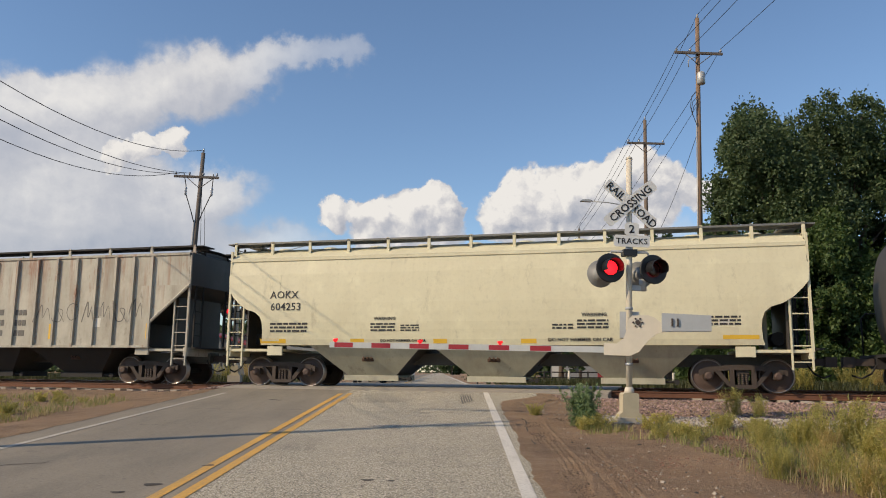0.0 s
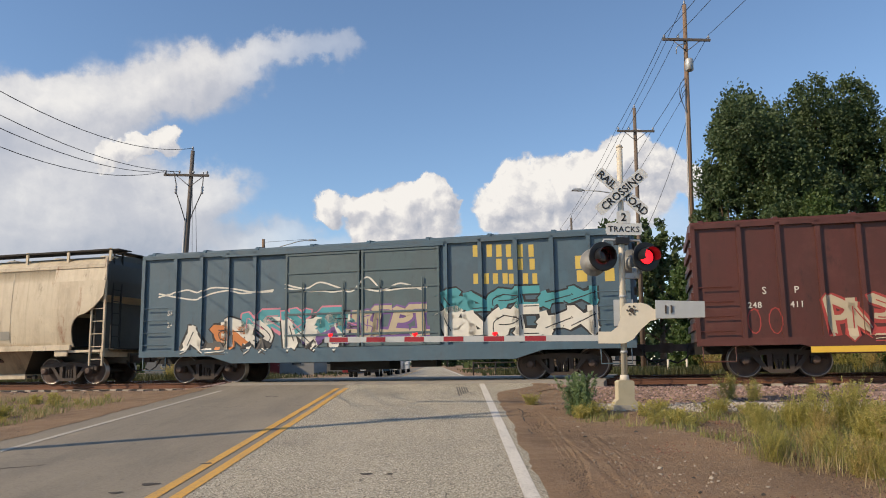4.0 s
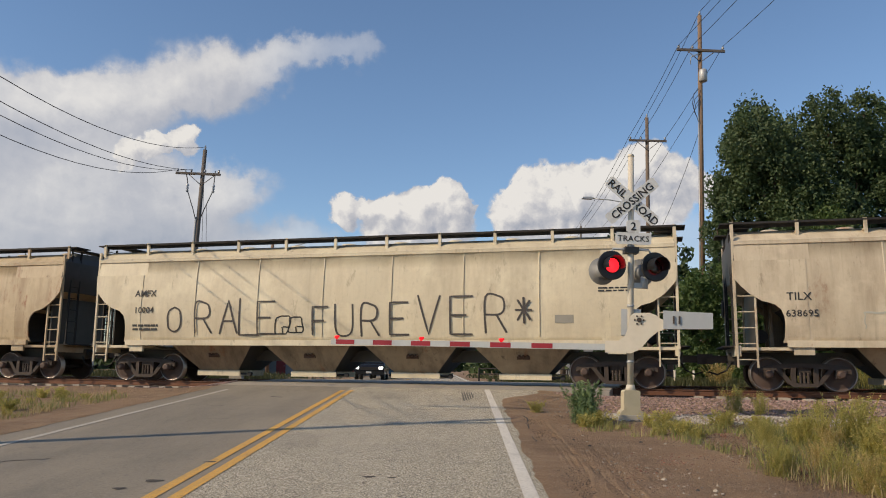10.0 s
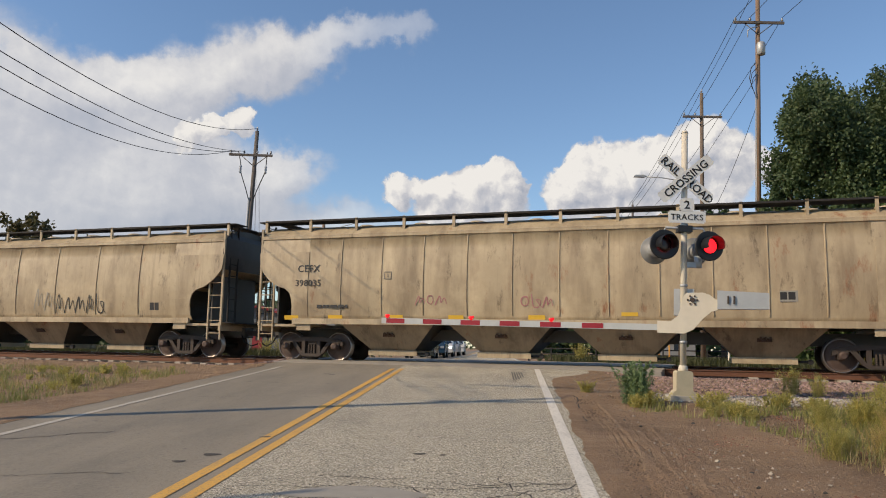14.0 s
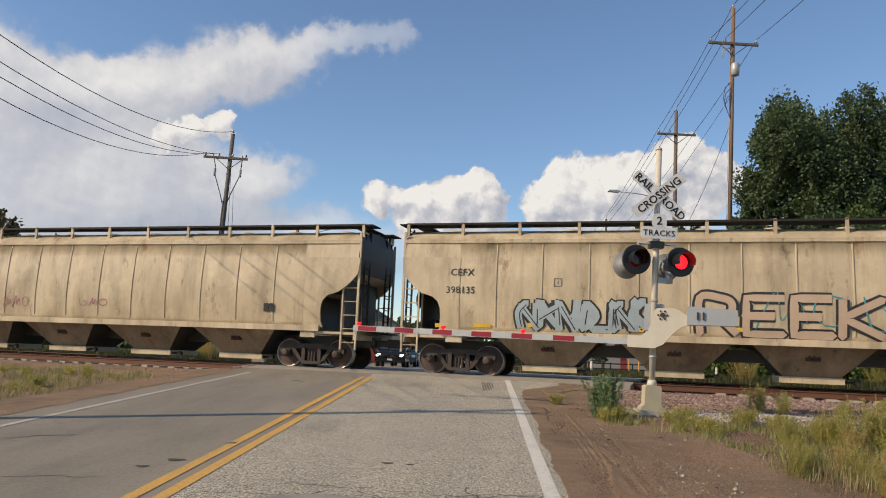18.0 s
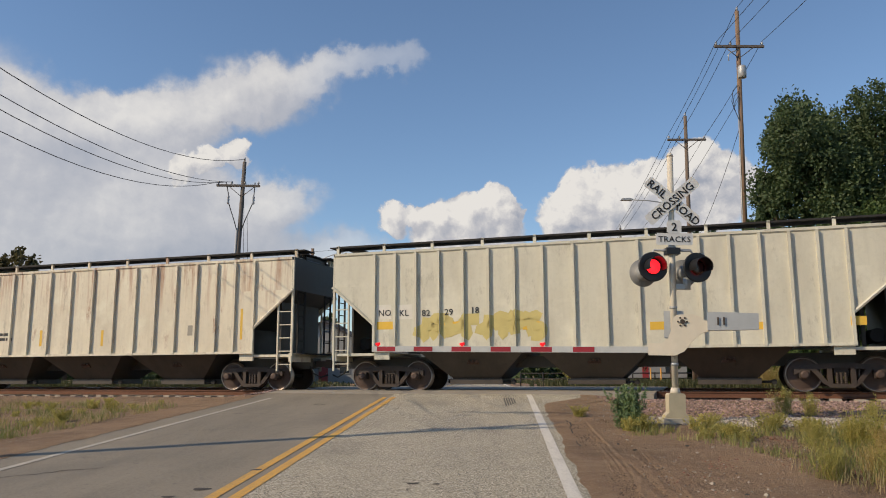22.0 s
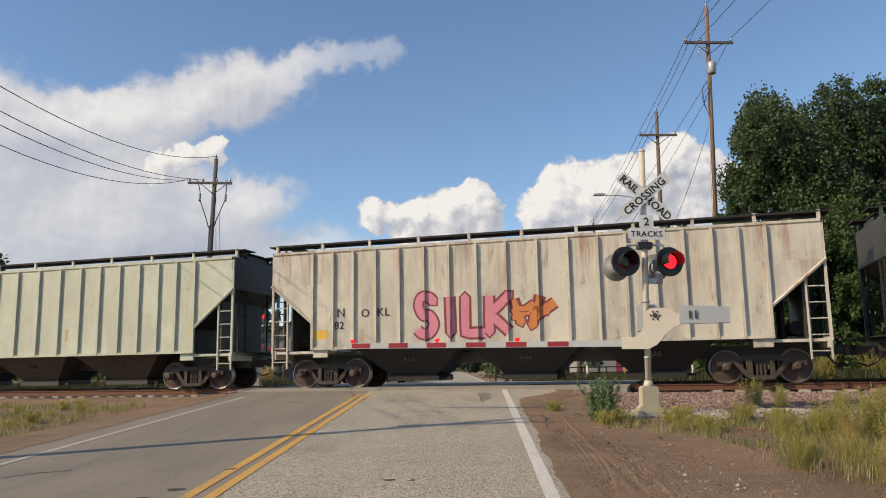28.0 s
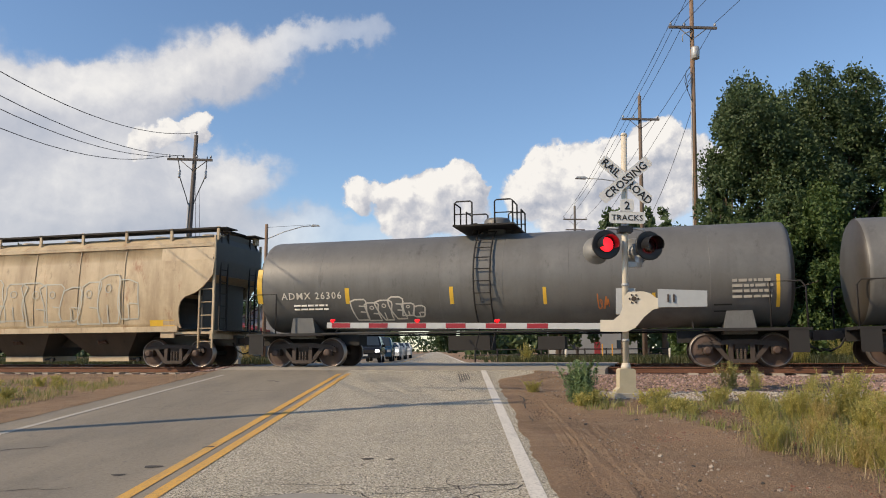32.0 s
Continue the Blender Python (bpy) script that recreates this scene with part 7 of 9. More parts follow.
# ---- utility poles and wires ----
def utility_pole(x, y, height, lean, mat, arm_z, arm_w, label, r0=0.17, r1=0.11, arm_off=0.0, pins=3, top_pin=True):
    z0 = ground_z(x, y) if abs(x) > 7 else -0.5
    po = thing("utility_pole", pose(x, y, z0, 0, lean, 0), label, "utility pole", "utility poles")
    bm = B()
    tube(bm, (0, 0, -0.3), (0, 0, height), r0, r1, 14)
    part("shaft", bm, mat, po)
    if arm_w:
        arm = boxes("crossarm", M["polegrey"], po, (arm_off - arm_w / 2, arm_off + arm_w / 2, -0.21, -0.10, arm_z - 0.06, arm_z + 0.07))
        for s in (-1, 1):
            bm = B()
            pipe(bm, [(s * 0.75, -0.17, arm_z - 0.05), (0.0, -0.13, arm_z - 0.65)], 0.022, 6)
            part("arm_brace", bm, M["polegrey"], po)
        for i in range(pins):
            xx = arm_off + arm_w * (-0.46 + 0.92 * i / max(1, pins - 1))
            if abs(xx) < 0.15:
                xx = -0.45
            bm = B()
            lathe(bm, [(0.07, 0.02), (0.12, 0.025), (0.13, 0.06), (0.17, 0.075), (0.20, 0.05), (0.24, 0.055), (0.27, 0.03)], "Z", 10)
            part("insulator", bm, M["insul"], po, at=pose(xx, -0.155, arm_z))
    if top_pin:
        bm = B()
        lathe(bm, [(0.0, 0.025), (0.08, 0.025), (0.1, 0.06), (0.16, 0.07), (0.2, 0.045), (0.24, 0.05), (0.27, 0.03)], "Z", 10)
        part("insulator", bm, M["insul"], po, at=pose(0, 0, height - 0.02))
    return po, z0


def wire(p, q, sag, r=0.015, n=20, label="black overhead wire strung between poles"):
    p, q = Vector(p), Vector(q)
    bm = B()
    pts = []
    for i in range(n + 1):
        f = i / n
        v = p.lerp(q, f)
        v.z -= 4 * sag * f * (1 - f)
        pts.append(v)
    pipe(bm, pts, r, 5)
    w = part("overhead_wire", bm, M["wire"])
    return tagged(w, label, "wire", "overhead wires")


p1, z1 = utility_pole(13.50, 40, 20.2, 1.7, M["pole"], 18.1, 2.62, "tall brown wooden utility pole with crossarm and transformer")
bm = B()
lathe(bm, [(0, 0.17), (0.03, 0.215), (0.62, 0.215), (0.68, 0.17), (0.71, 0.05)], "Z", 18)
tr_ = part("transformer", bm, M["galv"], p1, "grey transformer can", at=pose(0.05, -0.34, 16.25))
bm = B()
tube(bm, (0, 0, 0.55), (0, 0, 0.75), 0.03, 0.02, 8)
part("bushing", bm, M["insul"], tr_)
bm = B()
pipe(bm, [(-0.05, -0.18, 17.9), (-0.45, -0.25, 17.75), (-0.6, -0.25, 17.6), (-0.6, -0.25, 17.25)], 0.03, 6)
part("cutout_arrester", bm, M["insul"], p1)
bm = B()
for k in range(3):
    pipe(bm, [(-0.12, -0.15, 15.9 - k * 0.3), (-0.42 + 0.05 * k, -0.2, 15.6 - k * 0.3), (-0.5 + 0.05 * k, -0.2, 15.0 - k * 0.2), (-0.3, -0.18, 14.4), (-0.13, -0.14, 14.0)], 0.018, 5)
part("cable_loop", bm, M["wire"], p1)
bm = B()
pipe(bm, [(-0.14, -0.1, 0.0), (-0.13, -0.09, 8.0), (-0.115, -0.08, 15.5)], 0.03, 6)
part("conduit", bm, M["galv"], p1)
p2, z2 = utility_pole(13.35, 49.6, 17.6, 1.0, M["polemid"], 15.95, 2.5, "brown wooden utility pole with crossarm and street lamp arm")
bm = B()
pipe(bm, [(-0.1, -0.1, 11.3), (-1.2, -0.15, 11.65), (-2.6, -0.2, 11.85), (-3.7, -0.2, 11.9)], 0.035, 8)
sl = part("lamp_arm", bm, M["galv"], p2, "long street lamp arm")
bm = B()
slab(bm, [(-4.4, 11.86), (-4.3, 11.98), (-3.8, 12.0), (-3.6, 11.93), (-3.7, 11.84)], -0.34, -0.06)
part("lamp_head", bm, M["galv"], sl)
p4, z4 = utility_pole(14.35, 79, 15.7, 0.6, M["polegrey"], 14.25, 2.45, "distant wooden utility pole with two crossarms")
boxes("crossarm", M["polegrey"], p4, (-1.0, 1.0, -0.2, -0.1, 13.1, 13.22))
p3, z3 = utility_pole(-14.1, 43, 12.98, 1.9, M["polegrey"], 11.5, 2.55, "weathered grey utility pole with hanging cable loops", arm_off=-0.22, pins=4)
for s in (-1, 1):
    bm = B()
    pipe(bm, [(s * 0.85 - 0.1, -0.15, 11.7), (s * 0.75, -0.2, 11.0), (s * 0.72, -0.2, 10.5), (s * 0.3, -0.18, 9.4), (s * 0.14, -0.15, 8.9)], 0.03, 6)
    part("cable_loop", bm, M["wire"], p3)
    bm = B()
    lathe(bm, [(0, 0.03), (0.08, 0.09), (0.16, 0.05), (0.24, 0.09), (0.32, 0.05), (0.4, 0.09), (0.5, 0.03)], "Z", 8)
    part("cable_end", bm, M["insul"], p3, at=pose(s * 0.74, -0.2, 10.4))
bm = B()
pipe(bm, [(-0.15, -0.12, 0), (-0.145, -0.1, 4.5), (-0.13, -0.1, 9.0)], 0.055, 8)
part("conduit", bm, M["galv"], p3)
bm = B()
for k in range(2):
    pipe(bm, [(0.15 + 0.25 * k, -0.1, 10.8 - k), (0.35 + 0.25 * k, 0, 7.0), (0.6 + 0.25 * k, 0, 2.0)], 0.012, 5)
part("guy_wire", bm, M["wire"], p3)
p5, z5 = utility_pole(-13.4, 8.4, 10.7, 0, M["polegrey"], 9.9, 2.4, "wooden utility pole beside the road before the crossing")
p6, z6 = utility_pole(13.6, -6.0, 19.5, 0, M["pole"], 17.6, 2.6, "tall brown wooden utility pole with crossarm beside the road")
lp, zl = utility_pole(-12.6, 2.3, 8.2, 0, M["galv"], 0, 0, "slim grey lamp post beside the road", 0.07, 0.05, top_pin=False)

# wires along the right side of the road
for dx in (-1.25, -0.5, 1.2):
    wire((13.5 + 0.55 + dx, 39.85, z1 + 18.35), (13.6 + dx, -6.1, z6 + 17.9), 0.9)
    wire((13.5 + 0.55 + dx, 39.85, z1 + 18.35), (13.35 + 0.28 + dx, 49.45, z2 + 16.2), 0.15)
    wire((13.35 + 0.28 + dx, 49.45, z2 + 16.2), (14.5 + dx, 78.85, z4 + 14.5), 0.5)
wire((14.1, 40, z1 + 20.4), (13.6, -6.0, z6 + 19.7), 0.8)
wire((14.1, 40, z1 + 20.4), (13.66, 49.6, z2 + 17.8), 0.15)
wire((13.9, 40, z1 + 13.8), (13.5, 49.6, z2 + 8.5), 0.5, 0.014)
wire((13.9, 40, z1 + 15.2), (8.6, 62, 4.5), 0.6, 0.012)
wire((13.66, 49.6, z2 + 17.8), (14.5, 79, z4 + 15.9), 0.5)
# wires along the left side
wire((-13.66, 43, z3 + 13.13), (-13.4, 8.4, z5 + 10.9), 2.14)
for dx, sag in ((-1.3, 2.28), (-0.75, 1.86), (-0.35, 1.6)):
    wire((-14.1 + 0.15 + dx, 42.85, z3 + 11.73), (-13.4 + dx * 0.8, 8.3, z5 + 10.1), sag)


# ---- street lamp and signs beyond the tracks ----
def street_lamp(x, y):
    lampx = thing("street_lamp", pose(x, y, -0.3), "wooden street lamp pole with a long bracket arm", "street lamp")
    bm = B()
    tube(bm, (0, 0, -0.2), (0, 0, 10.75), 0.16, 0.12, 12)
    part("shaft", bm, M["pole"], lampx)
    bm = B()
    pipe(bm, [(0.1, 0, 9.6), (1.4, 0, 10.15), (2.8, 0, 10.55), (3.6, 0, 10.62)], 0.035, 6)
    part("bracket_arm", bm, M["galv"], lampx)
    bm = B()
    slab(bm, [(3.5, 10.55), (3.6, 10.7), (4.1, 10.68), (4.2, 10.58)], -0.14, 0.14)
    part("lamp_head", bm, M["galv"], lampx)
    bm = B()
    pipe(bm, [(0.1, 0, 10.5), (3.5, 0, 10.7)], 0.012, 5)
    part("stay_wire", bm, M["wire"], lampx)


street_lamp(-13.3, 60)
sgn = thing("street_sign", pose(6.5, 45, -0.3), "green street name sign on a thin steel post", "street sign")
bm = B()
tube(bm, (0, 0, 0), (0, 0, 5.1), 0.03, 0.03, 8)
part("post", bm, M["galv"], sgn)
M["signgreen"] = plain("sign_green", (0.01, 0.16, 0.09), 0.5, 0, 0.15, 6.0, 0.05)
bm = B()
box(bm, -0.55, 0.45, -0.06, -0.035, 4.85, 5.12)
sp = part("sign_plate", bm, M["signgreen"], sgn)
boxes("name_bar", M["sign"], sp, (-0.42, -0.12, -0.068, -0.058, 4.95, 5.03), (-0.06, 0.3, -0.068, -0.058, 4.95, 5.03))
# pipe guard rail beside the far road
gr = thing("guard_rail", pose(0, 0, 0), "dark pipe guard rail on short posts beyond the tracks", "guard rail")
for k in range(10):
    x = 2.6 + 1.5 * k
    y = 52 + 0.15 * k
    bm = B()
    tube(bm, (x, y, -0.4), (x, y, 0.62), 0.05, 0.05, 8)
    part("post", bm, M["under"], gr)
for z in (0.2, 0.55):
    bm = B()
    tube(bm, (2.6, 52, z), (16.1, 53.35, z), 0.04, 0.04, 8)
    part("rail", bm, M["under"], gr)
for x, y, h, mat in ((5.6, 33.5, 0.75, "mastpaint"), (7.2, 33.6, 0.9, "reflect"), (7.7, 33.9, 0.9, "reflect"), (10.3, 34.2, 0.7, "mastpaint"), (11.2, 34.4, 0.7, "mastpaint")):
    mp_ = thing("marker_post", pose(x, y, -0.45), "short pale marker post in the grass beyond the tracks", "marker post", "marker posts")
    bm = B()
    tube(bm, (0, 0, 0), (0, 0, h + 0.3), 0.05 if mat == "mastpaint" else 0.03, 0.05 if mat == "mastpaint" else 0.03, 8)
    part("post", bm, M[mat], mp_)


# ---- houses beyond the tracks ----
M["siding"] = plain("white_siding", (0.27, 0.27, 0.255), 0.7, 0, 0.15, 2.0)
M["greysiding"] = plain("grey_siding", (0.15, 0.155, 0.15), 0.7, 0, 0.2, 2.0)
M["shingle"] = plain("dark_shingle", (0.07, 0.065, 0.065), 0.9, 0, 0.4, 4.0)
M["redroof"] = plain("red_metal", (0.28, 0.03, 0.03), 0.5, 0, 0.3, 3.0)
M["glass"] = plain("window_glass", (0.03, 0.04, 0.05), 0.08, 0, 0.1, 2.0, 0)


def house(x, y, w, d, h, ridge, wall_mat, roof_mat, label, turn=0):
    ho = thing("house", pose(x, y, -0.4, 0, 0, turn), label, "house", "houses beyond the tracks")
    bm = B()
    slab(bm, [(-w / 2, 0), (w / 2, 0), (w / 2, h), (0, ridge), (-w / 2, h)], -d / 2, d / 2)
    wall = part("wall", bm, wall_mat, ho)
    for s in (-1, 1):
        bm = B()
        e = (ridge - h) / (w / 2)
        slab(bm, [(s * (w / 2 + 0.4), h - 0.4 * e), (0, ridge), (0, ridge + 0.18), (s * (w / 2 + 0.4), h - 0.4 * e + 0.18)], -d / 2 - 0.4, d / 2 + 0.4)
        part("roof", bm, roof_mat, ho)
    for xx in (-w * 0.28, w * 0.28):
        wi = boxes("window", M["siding"], ho, (xx - 0.55, xx + 0.55, -d / 2 - 0.05, -d / 2 + 0.02, 1.0, 2.4))
        boxes("pane", M["glass"], wi, (xx - 0.46, xx + 0.46, -d / 2 - 0.065, -d / 2 - 0.045, 1.09, 2.31))
    do = boxes("door", M["redroof"], ho, (-0.45, 0.45, -d / 2 - 0.05, -d / 2 + 0.02, 0, 2.1))
    boxes("door_handle", M["galv"], do, (0.3, 0.36, -d / 2 - 0.08, -d / 2 - 0.05, 1.0, 1.06))


house(-15.4, 80, 7.5, 9, 4.0, 6.1, M["siding"], M["shingle"], "white house with a dark gabled roof beyond the tracks")
house(-9.9, 92, 7.0, 8, 3.8, 5.9, M["greysiding"], M["shingle"], "grey house with a dark gabled roof beyond the tracks")
house(-21.0, 72, 9.0, 6, 2.9, 4.2, M["greysiding"], M["redroof"], "low white building with a red metal roof")
house(24.0, 120, 12.0, 9, 3.6, 6.0, M["siding"], M["shingle"], "white house with a dark gabled roof far down the road")


# ---- cars waiting beyond the tracks ----
M["carblack"] = plain("car_paint_black", (0.012, 0.013, 0.016), 0.2, 0, 0.2, 2.0, 0)
M["carwhite"] = plain("car_paint_white", (0.6, 0.6, 0.58), 0.25, 0, 0.1, 2.0, 0)
M["carsilver"] = plain("car_paint_silver", (0.32, 0.33, 0.34), 0.3, 0.5, 0.1, 2.0, 0)
M["carblue"] = plain("car_paint_blue", (0.02, 0.05, 0.09), 0.25, 0, 0.1, 2.0, 0)
M["tyre"] = plain("tyre_rubber", (0.015, 0.015, 0.015), 0.9, 0, 0.2, 8.0)
M["headlamp"] = plain("lit_headlamp", (0.9, 0.9, 0.85), 0.2, 0, 0.0, 5.0, 0, (1, 0.96, 0.88, 3.0))


def waiting_car(x, y, mat, h, label, lit=True):
    ca = thing("car", pose(x, y, road_z(N.x * x + N.y * y) + 0.01), label, "car", "cars waiting at the crossing")
    bm = B()
    prof = [(-2.3, 0.35), (-2.35, 0.7), (-2.2, 0.95), (-1.1, 1.06), (-0.35, h), (1.2, h), (2.1, 1.05), (2.3, 0.9), (2.3, 0.35)]
    lo = [bm.verts.new((-0.9, yy, zz)) for yy, zz in prof]
    mi = [bm.verts.new((-0.93 if zz < 1.1 else -0.68, yy, zz)) for yy, zz in prof]
    ro = [bm.verts.new((0.93 if zz < 1.1 else 0.68, yy, zz)) for yy, zz in prof]
    n = len(prof)
    bm.verts.ensure_lookup_table()
    for v in lo:
        bm.verts.remove(v)
    bm.faces.new(mi)
    bm.faces.new(ro[::-1])
    for i in range(n):
        bm.faces.new((mi[i], ro[i], ro[(i + 1) % n], mi[(i + 1) % n]))
    bmesh.ops.bevel(bm, geom=bm.edges[:], offset=0.05, segments=2, affect="EDGES")
    body = part("body", bm, mat, ca)
    bm = B()
    v = [bm.verts.new(p) for p in ((-0.78, -1.10, 1.09), (0.78, -1.10, 1.09), (0.60, -0.42, h - 0.06), (-0.60, -0.42, h - 0.06))]
    bm.faces.new(v)
    w = [bm.verts.new(p.co + Vector((0, -0.02, 0.02))) for p in v]
    bm.faces.new(w[::-1])
    for i in range(4):
        bm.faces.new((v[i], v[(i + 1) % 4], w[(i + 1) % 4], w[i]))
    part("windscreen", bm, M["glass"], ca)
    boxes("grille", M["under"], ca, (-0.55, 0.55, -2.37, -2.30, 0.62, 0.82))
    boxes("bumper", mat, ca, (-0.9, 0.9, -2.42, -2.25, 0.36, 0.58))
    boxes("number_plate", M["sign"], ca, (-0.16, 0.16, -2.44, -2.41, 0.44, 0.55))
    for s in (-1, 1):
        boxes("headlight", M["headlamp"] if lit else M["insul"], ca, (min(s * 0.6, s * 0.86), max(s * 0.6, s * 0.86), -2.34, -2.22, 0.68, 0.84))
        boxes("mirror", mat, ca, (min(s * 0.93, s * 1.12), max(s * 0.93, s * 1.12), -0.85, -0.7, 1.0, 1.16))
        for yy in (-1.45, 1.4):
            bm = B()
            lathe(bm, [(-0.11, 0.2), (-0.11, 0.33), (-0.08, 0.35), (0.08, 0.35), (0.11, 0.33), (0.11, 0.2)], "X", 20)
            wh = part("wheel", bm, M["tyre"], ca, at=pose(s * 0.82, yy, 0.35))
            bm = B()
            lathe(bm, [(-0.12, 0.03), (-0.12, 0.2), (0.12, 0.2), (0.12, 0.03)], "X", 16)
            part("rim", bm, M["galv"], wh)


waiting_car(-4.35, 50.0, M["carblack"], 1.72, "black car waiting with its headlights on")
waiting_car(-4.1, 57.5, M["carblue"], 1.75, "dark blue car waiting in the queue", False)
waiting_car(-3.9, 65.0, M["carwhite"], 1.45, "white car waiting in the queue")
waiting_car(-3.7, 72.5, M["carsilver"], 1.5, "silver car waiting in the queue", False)
waiting_car(-3.5, 81.0, M["carwhite"], 1.6, "white car waiting in the queue", False)


# ---- clouds: a far backdrop ----
# heaps and veils as (azimuth, height, width[, tallness]) in degrees
HEAPS = [(5.3, 11.9, 1.8), (7.2, 12.9, 2.1), (9.3, 13.1, 1.8), (10.9, 12.8, 1.8), (12.8, 13.5, 1.9), (14.5, 15.1, 1.3), (15.5, 14.8, 1.6), (17.5, 13.5, 1.7), (19.6, 12.6, 1.2), (9.3, 11.2, 4.0), (14.2, 11.7, 3.8), (-7.4, 11.6, 1.2), (-5.7, 12.1, 0.8), (-3.9, 11.7, 1.0), (-2.0, 12.1, 1.3), (0.2, 12.6, 1.2), (1.2, 11.5, 1.0), (-3.5, 10.5, 2.6), (-0.1, 10.8, 2.6), (-19.2, 15.7, 1.0), (-20.9, 15.1, 1.1), (-22.8, 14.4, 1.2)]
VEILS = [(-30.5, 17.3, 4.6, 2.5), (-25.9, 17.4, 4.6, 2.1), (-22.0, 18.4, 4.4, 2.4), (-17.9, 20.0, 4.2, 2.4), (-14.3, 21.3, 3.2, 1.9), (-11.4, 22.5, 2.7, 1.25), (-8.6, 22.9, 2.1, 1.2), (-6.6, 22.9, 1.5, 1.1), (-24.5, 14.6, 3.6, 2.4), (-28.6, 12.7, 6.7, 4.6), (-22.3, 12.1, 5.9, 3.8), (-28.2, 8.3, 9.2, 3.6), (-19.8, 10.5, 6.2, 3.0), (-15.2, 12.9, 2.8, 1.7), (-11.8, 8.4, 4.4, 2.4), (-7.3, 8.0, 5.5, 2.2), (-37.0, 15.2, 7.0, 5.6), (-36.0, 8.0, 8.4, 6.0), (3.0, 7.5, 8.0, 2.4), (14.0, 8.5, 9.0, 3.0)]


def cloud_material():
    m = bpy.data.materials.new("cloud_light")
    m.use_nodes = True
    t = m.node_tree
    t.nodes.clear()

    def math_(op, a, b=None, clamp=False):
        n = t.nodes.new("ShaderNodeMath")
        n.operation, n.use_clamp = op, clamp
        for s, v in zip(n.inputs, (a, b)):
            if v is None:
                continue
            if isinstance(v, (int, float)):
                s.default_value = v
            else:
                link(t, v, s)
        return n.outputs[0]

    def vec(op, a, b):
        n = t.nodes.new("ShaderNodeVectorMath")
        n.operation = op
        for q, v in zip(n.inputs, (a, b)):
            if isinstance(v, tuple):
                q.default_value = v
            else:
                link(t, v, q)
        return n.outputs[0]

    def cloudy(v, scale, detail, rough, out="Fac"):
        n = t.nodes.new("ShaderNodeTexNoise")
        n.inputs["Scale"].default_value, n.inputs["Detail"].default_value, n.inputs["Roughness"].default_value = scale, detail, rough
        link(t, v, n.inputs["Vector"])
        return n.outputs[out]

    def step(v, lo, hi, kind="SMOOTHSTEP"):
        n = t.nodes.new("ShaderNodeMapRange")
        n.interpolation_type = kind
        n.inputs["From Min"].default_value, n.inputs["From Max"].default_value = lo, hi
        link(t, v, n.inputs["Value"])
        return n.outputs["Result"]

    uv = t.nodes.new("ShaderNodeUVMap").outputs[0]

    def warped(shift, amount, fine):
        v = vec("ADD", uv, shift)
        w1 = vec("MULTIPLY", vec("SUBTRACT", cloudy(v, 0.30, 2, 0.5, "Color"), (0.5, 0.5, 0.5)), (amount, amount, 0.0))
        w2 = vec("MULTIPLY", vec("SUBTRACT", cloudy(v, 1.1, 4, 0.6, "Color"), (0.5, 0.5, 0.5)), (fine, fine, 0.0))
        return vec("ADD", vec("ADD", v, w1), w2)

    def field(v, blobs):
        """A smooth union of heaps."""
        acc = None
        for b in blobs:
            d = vec("MULTIPLY", vec("SUBTRACT", v, (b[0], b[1], 0.0)), (0.72 / b[2], 0.72 / b[-1], 0.0))
            l = t.nodes.new("ShaderNodeVectorMath")
            l.operation = "DOT_PRODUCT"
            link(t, d, l.inputs[0])
            link(t, d, l.inputs[1])
            q = math_("MAXIMUM", math_("SUBTRACT", 1.0, l.outputs["Value"]), 0.0)
            f = math_("MULTIPLY", q, q)
            acc = f if acc is None else math_("ADD", acc, f)
        return acc

    h0 = field(warped((0.0, 0.0, 0.0), 2.2, 1.3), HEAPS)
    h1 = field(warped((-0.75, 0.85, 0.0), 2.2, 1.3), HEAPS)
    v0 = field(warped((0.0, 0.0, 0.0), 3.5, 1.6), VEILS)
    v1 = field(warped((-1.6, 1.9, 0.0), 3.5, 1.6), VEILS)
    a1 = step(h0, 0.16, 0.42)
    azim = t.nodes.new("ShaderNodeSeparateXYZ")
    link(t, uv, azim.inputs[0])
    # the streak thins out towards its tip
    a2 = math_("MULTIPLY", step(v0, 0.04, 0.80), math_("SUBTRACT", 1.0, math_("MULTIPLY", step(azim.outputs["X"], -17.0, -7.0), 0.62)))
    # lit where less cloud stands towards the sun, greyer where more does
    puffs = math_("MULTIPLY", math_("SUBTRACT", cloudy(warped((0.0, 0.0, 0.0), 1.2, 0.9), 0.55, 4, 0.55), cloudy(warped((-0.35, 0.45, 0.0), 1.2, 0.9), 0.55, 4, 0.55)), 1.5)
    heap_l = math_("ADD", math_("ADD", math_("MULTIPLY", math_("SUBTRACT", h0, h1), 0.42), puffs), 0.72, True)
    veil_l = math_("ADD", math_("MULTIPLY", math_("SUBTRACT", v0, v1), 0.26), math_("ADD", math_("ADD", math_("MULTIPLY", cloudy(uv, 0.12, 3, 0.5), 0.45), 0.36), math_("MULTIPLY", puffs, 0.25)), True)
    light = t.nodes.new("ShaderNodeMix")
    link(t, a1, light.inputs[0])
    link(t, veil_l, light.inputs[2])
    link(t, heap_l, light.inputs[3])
    ramp = t.nodes.new("ShaderNodeValToRGB")
    e = ramp.color_ramp.elements
    e[0].position, e[0].color = 0.2, (0.43, 0.46, 0.54, 1)
    e[1].position, e[1].color = 1.0, (0.97, 0.93, 0.88, 1)
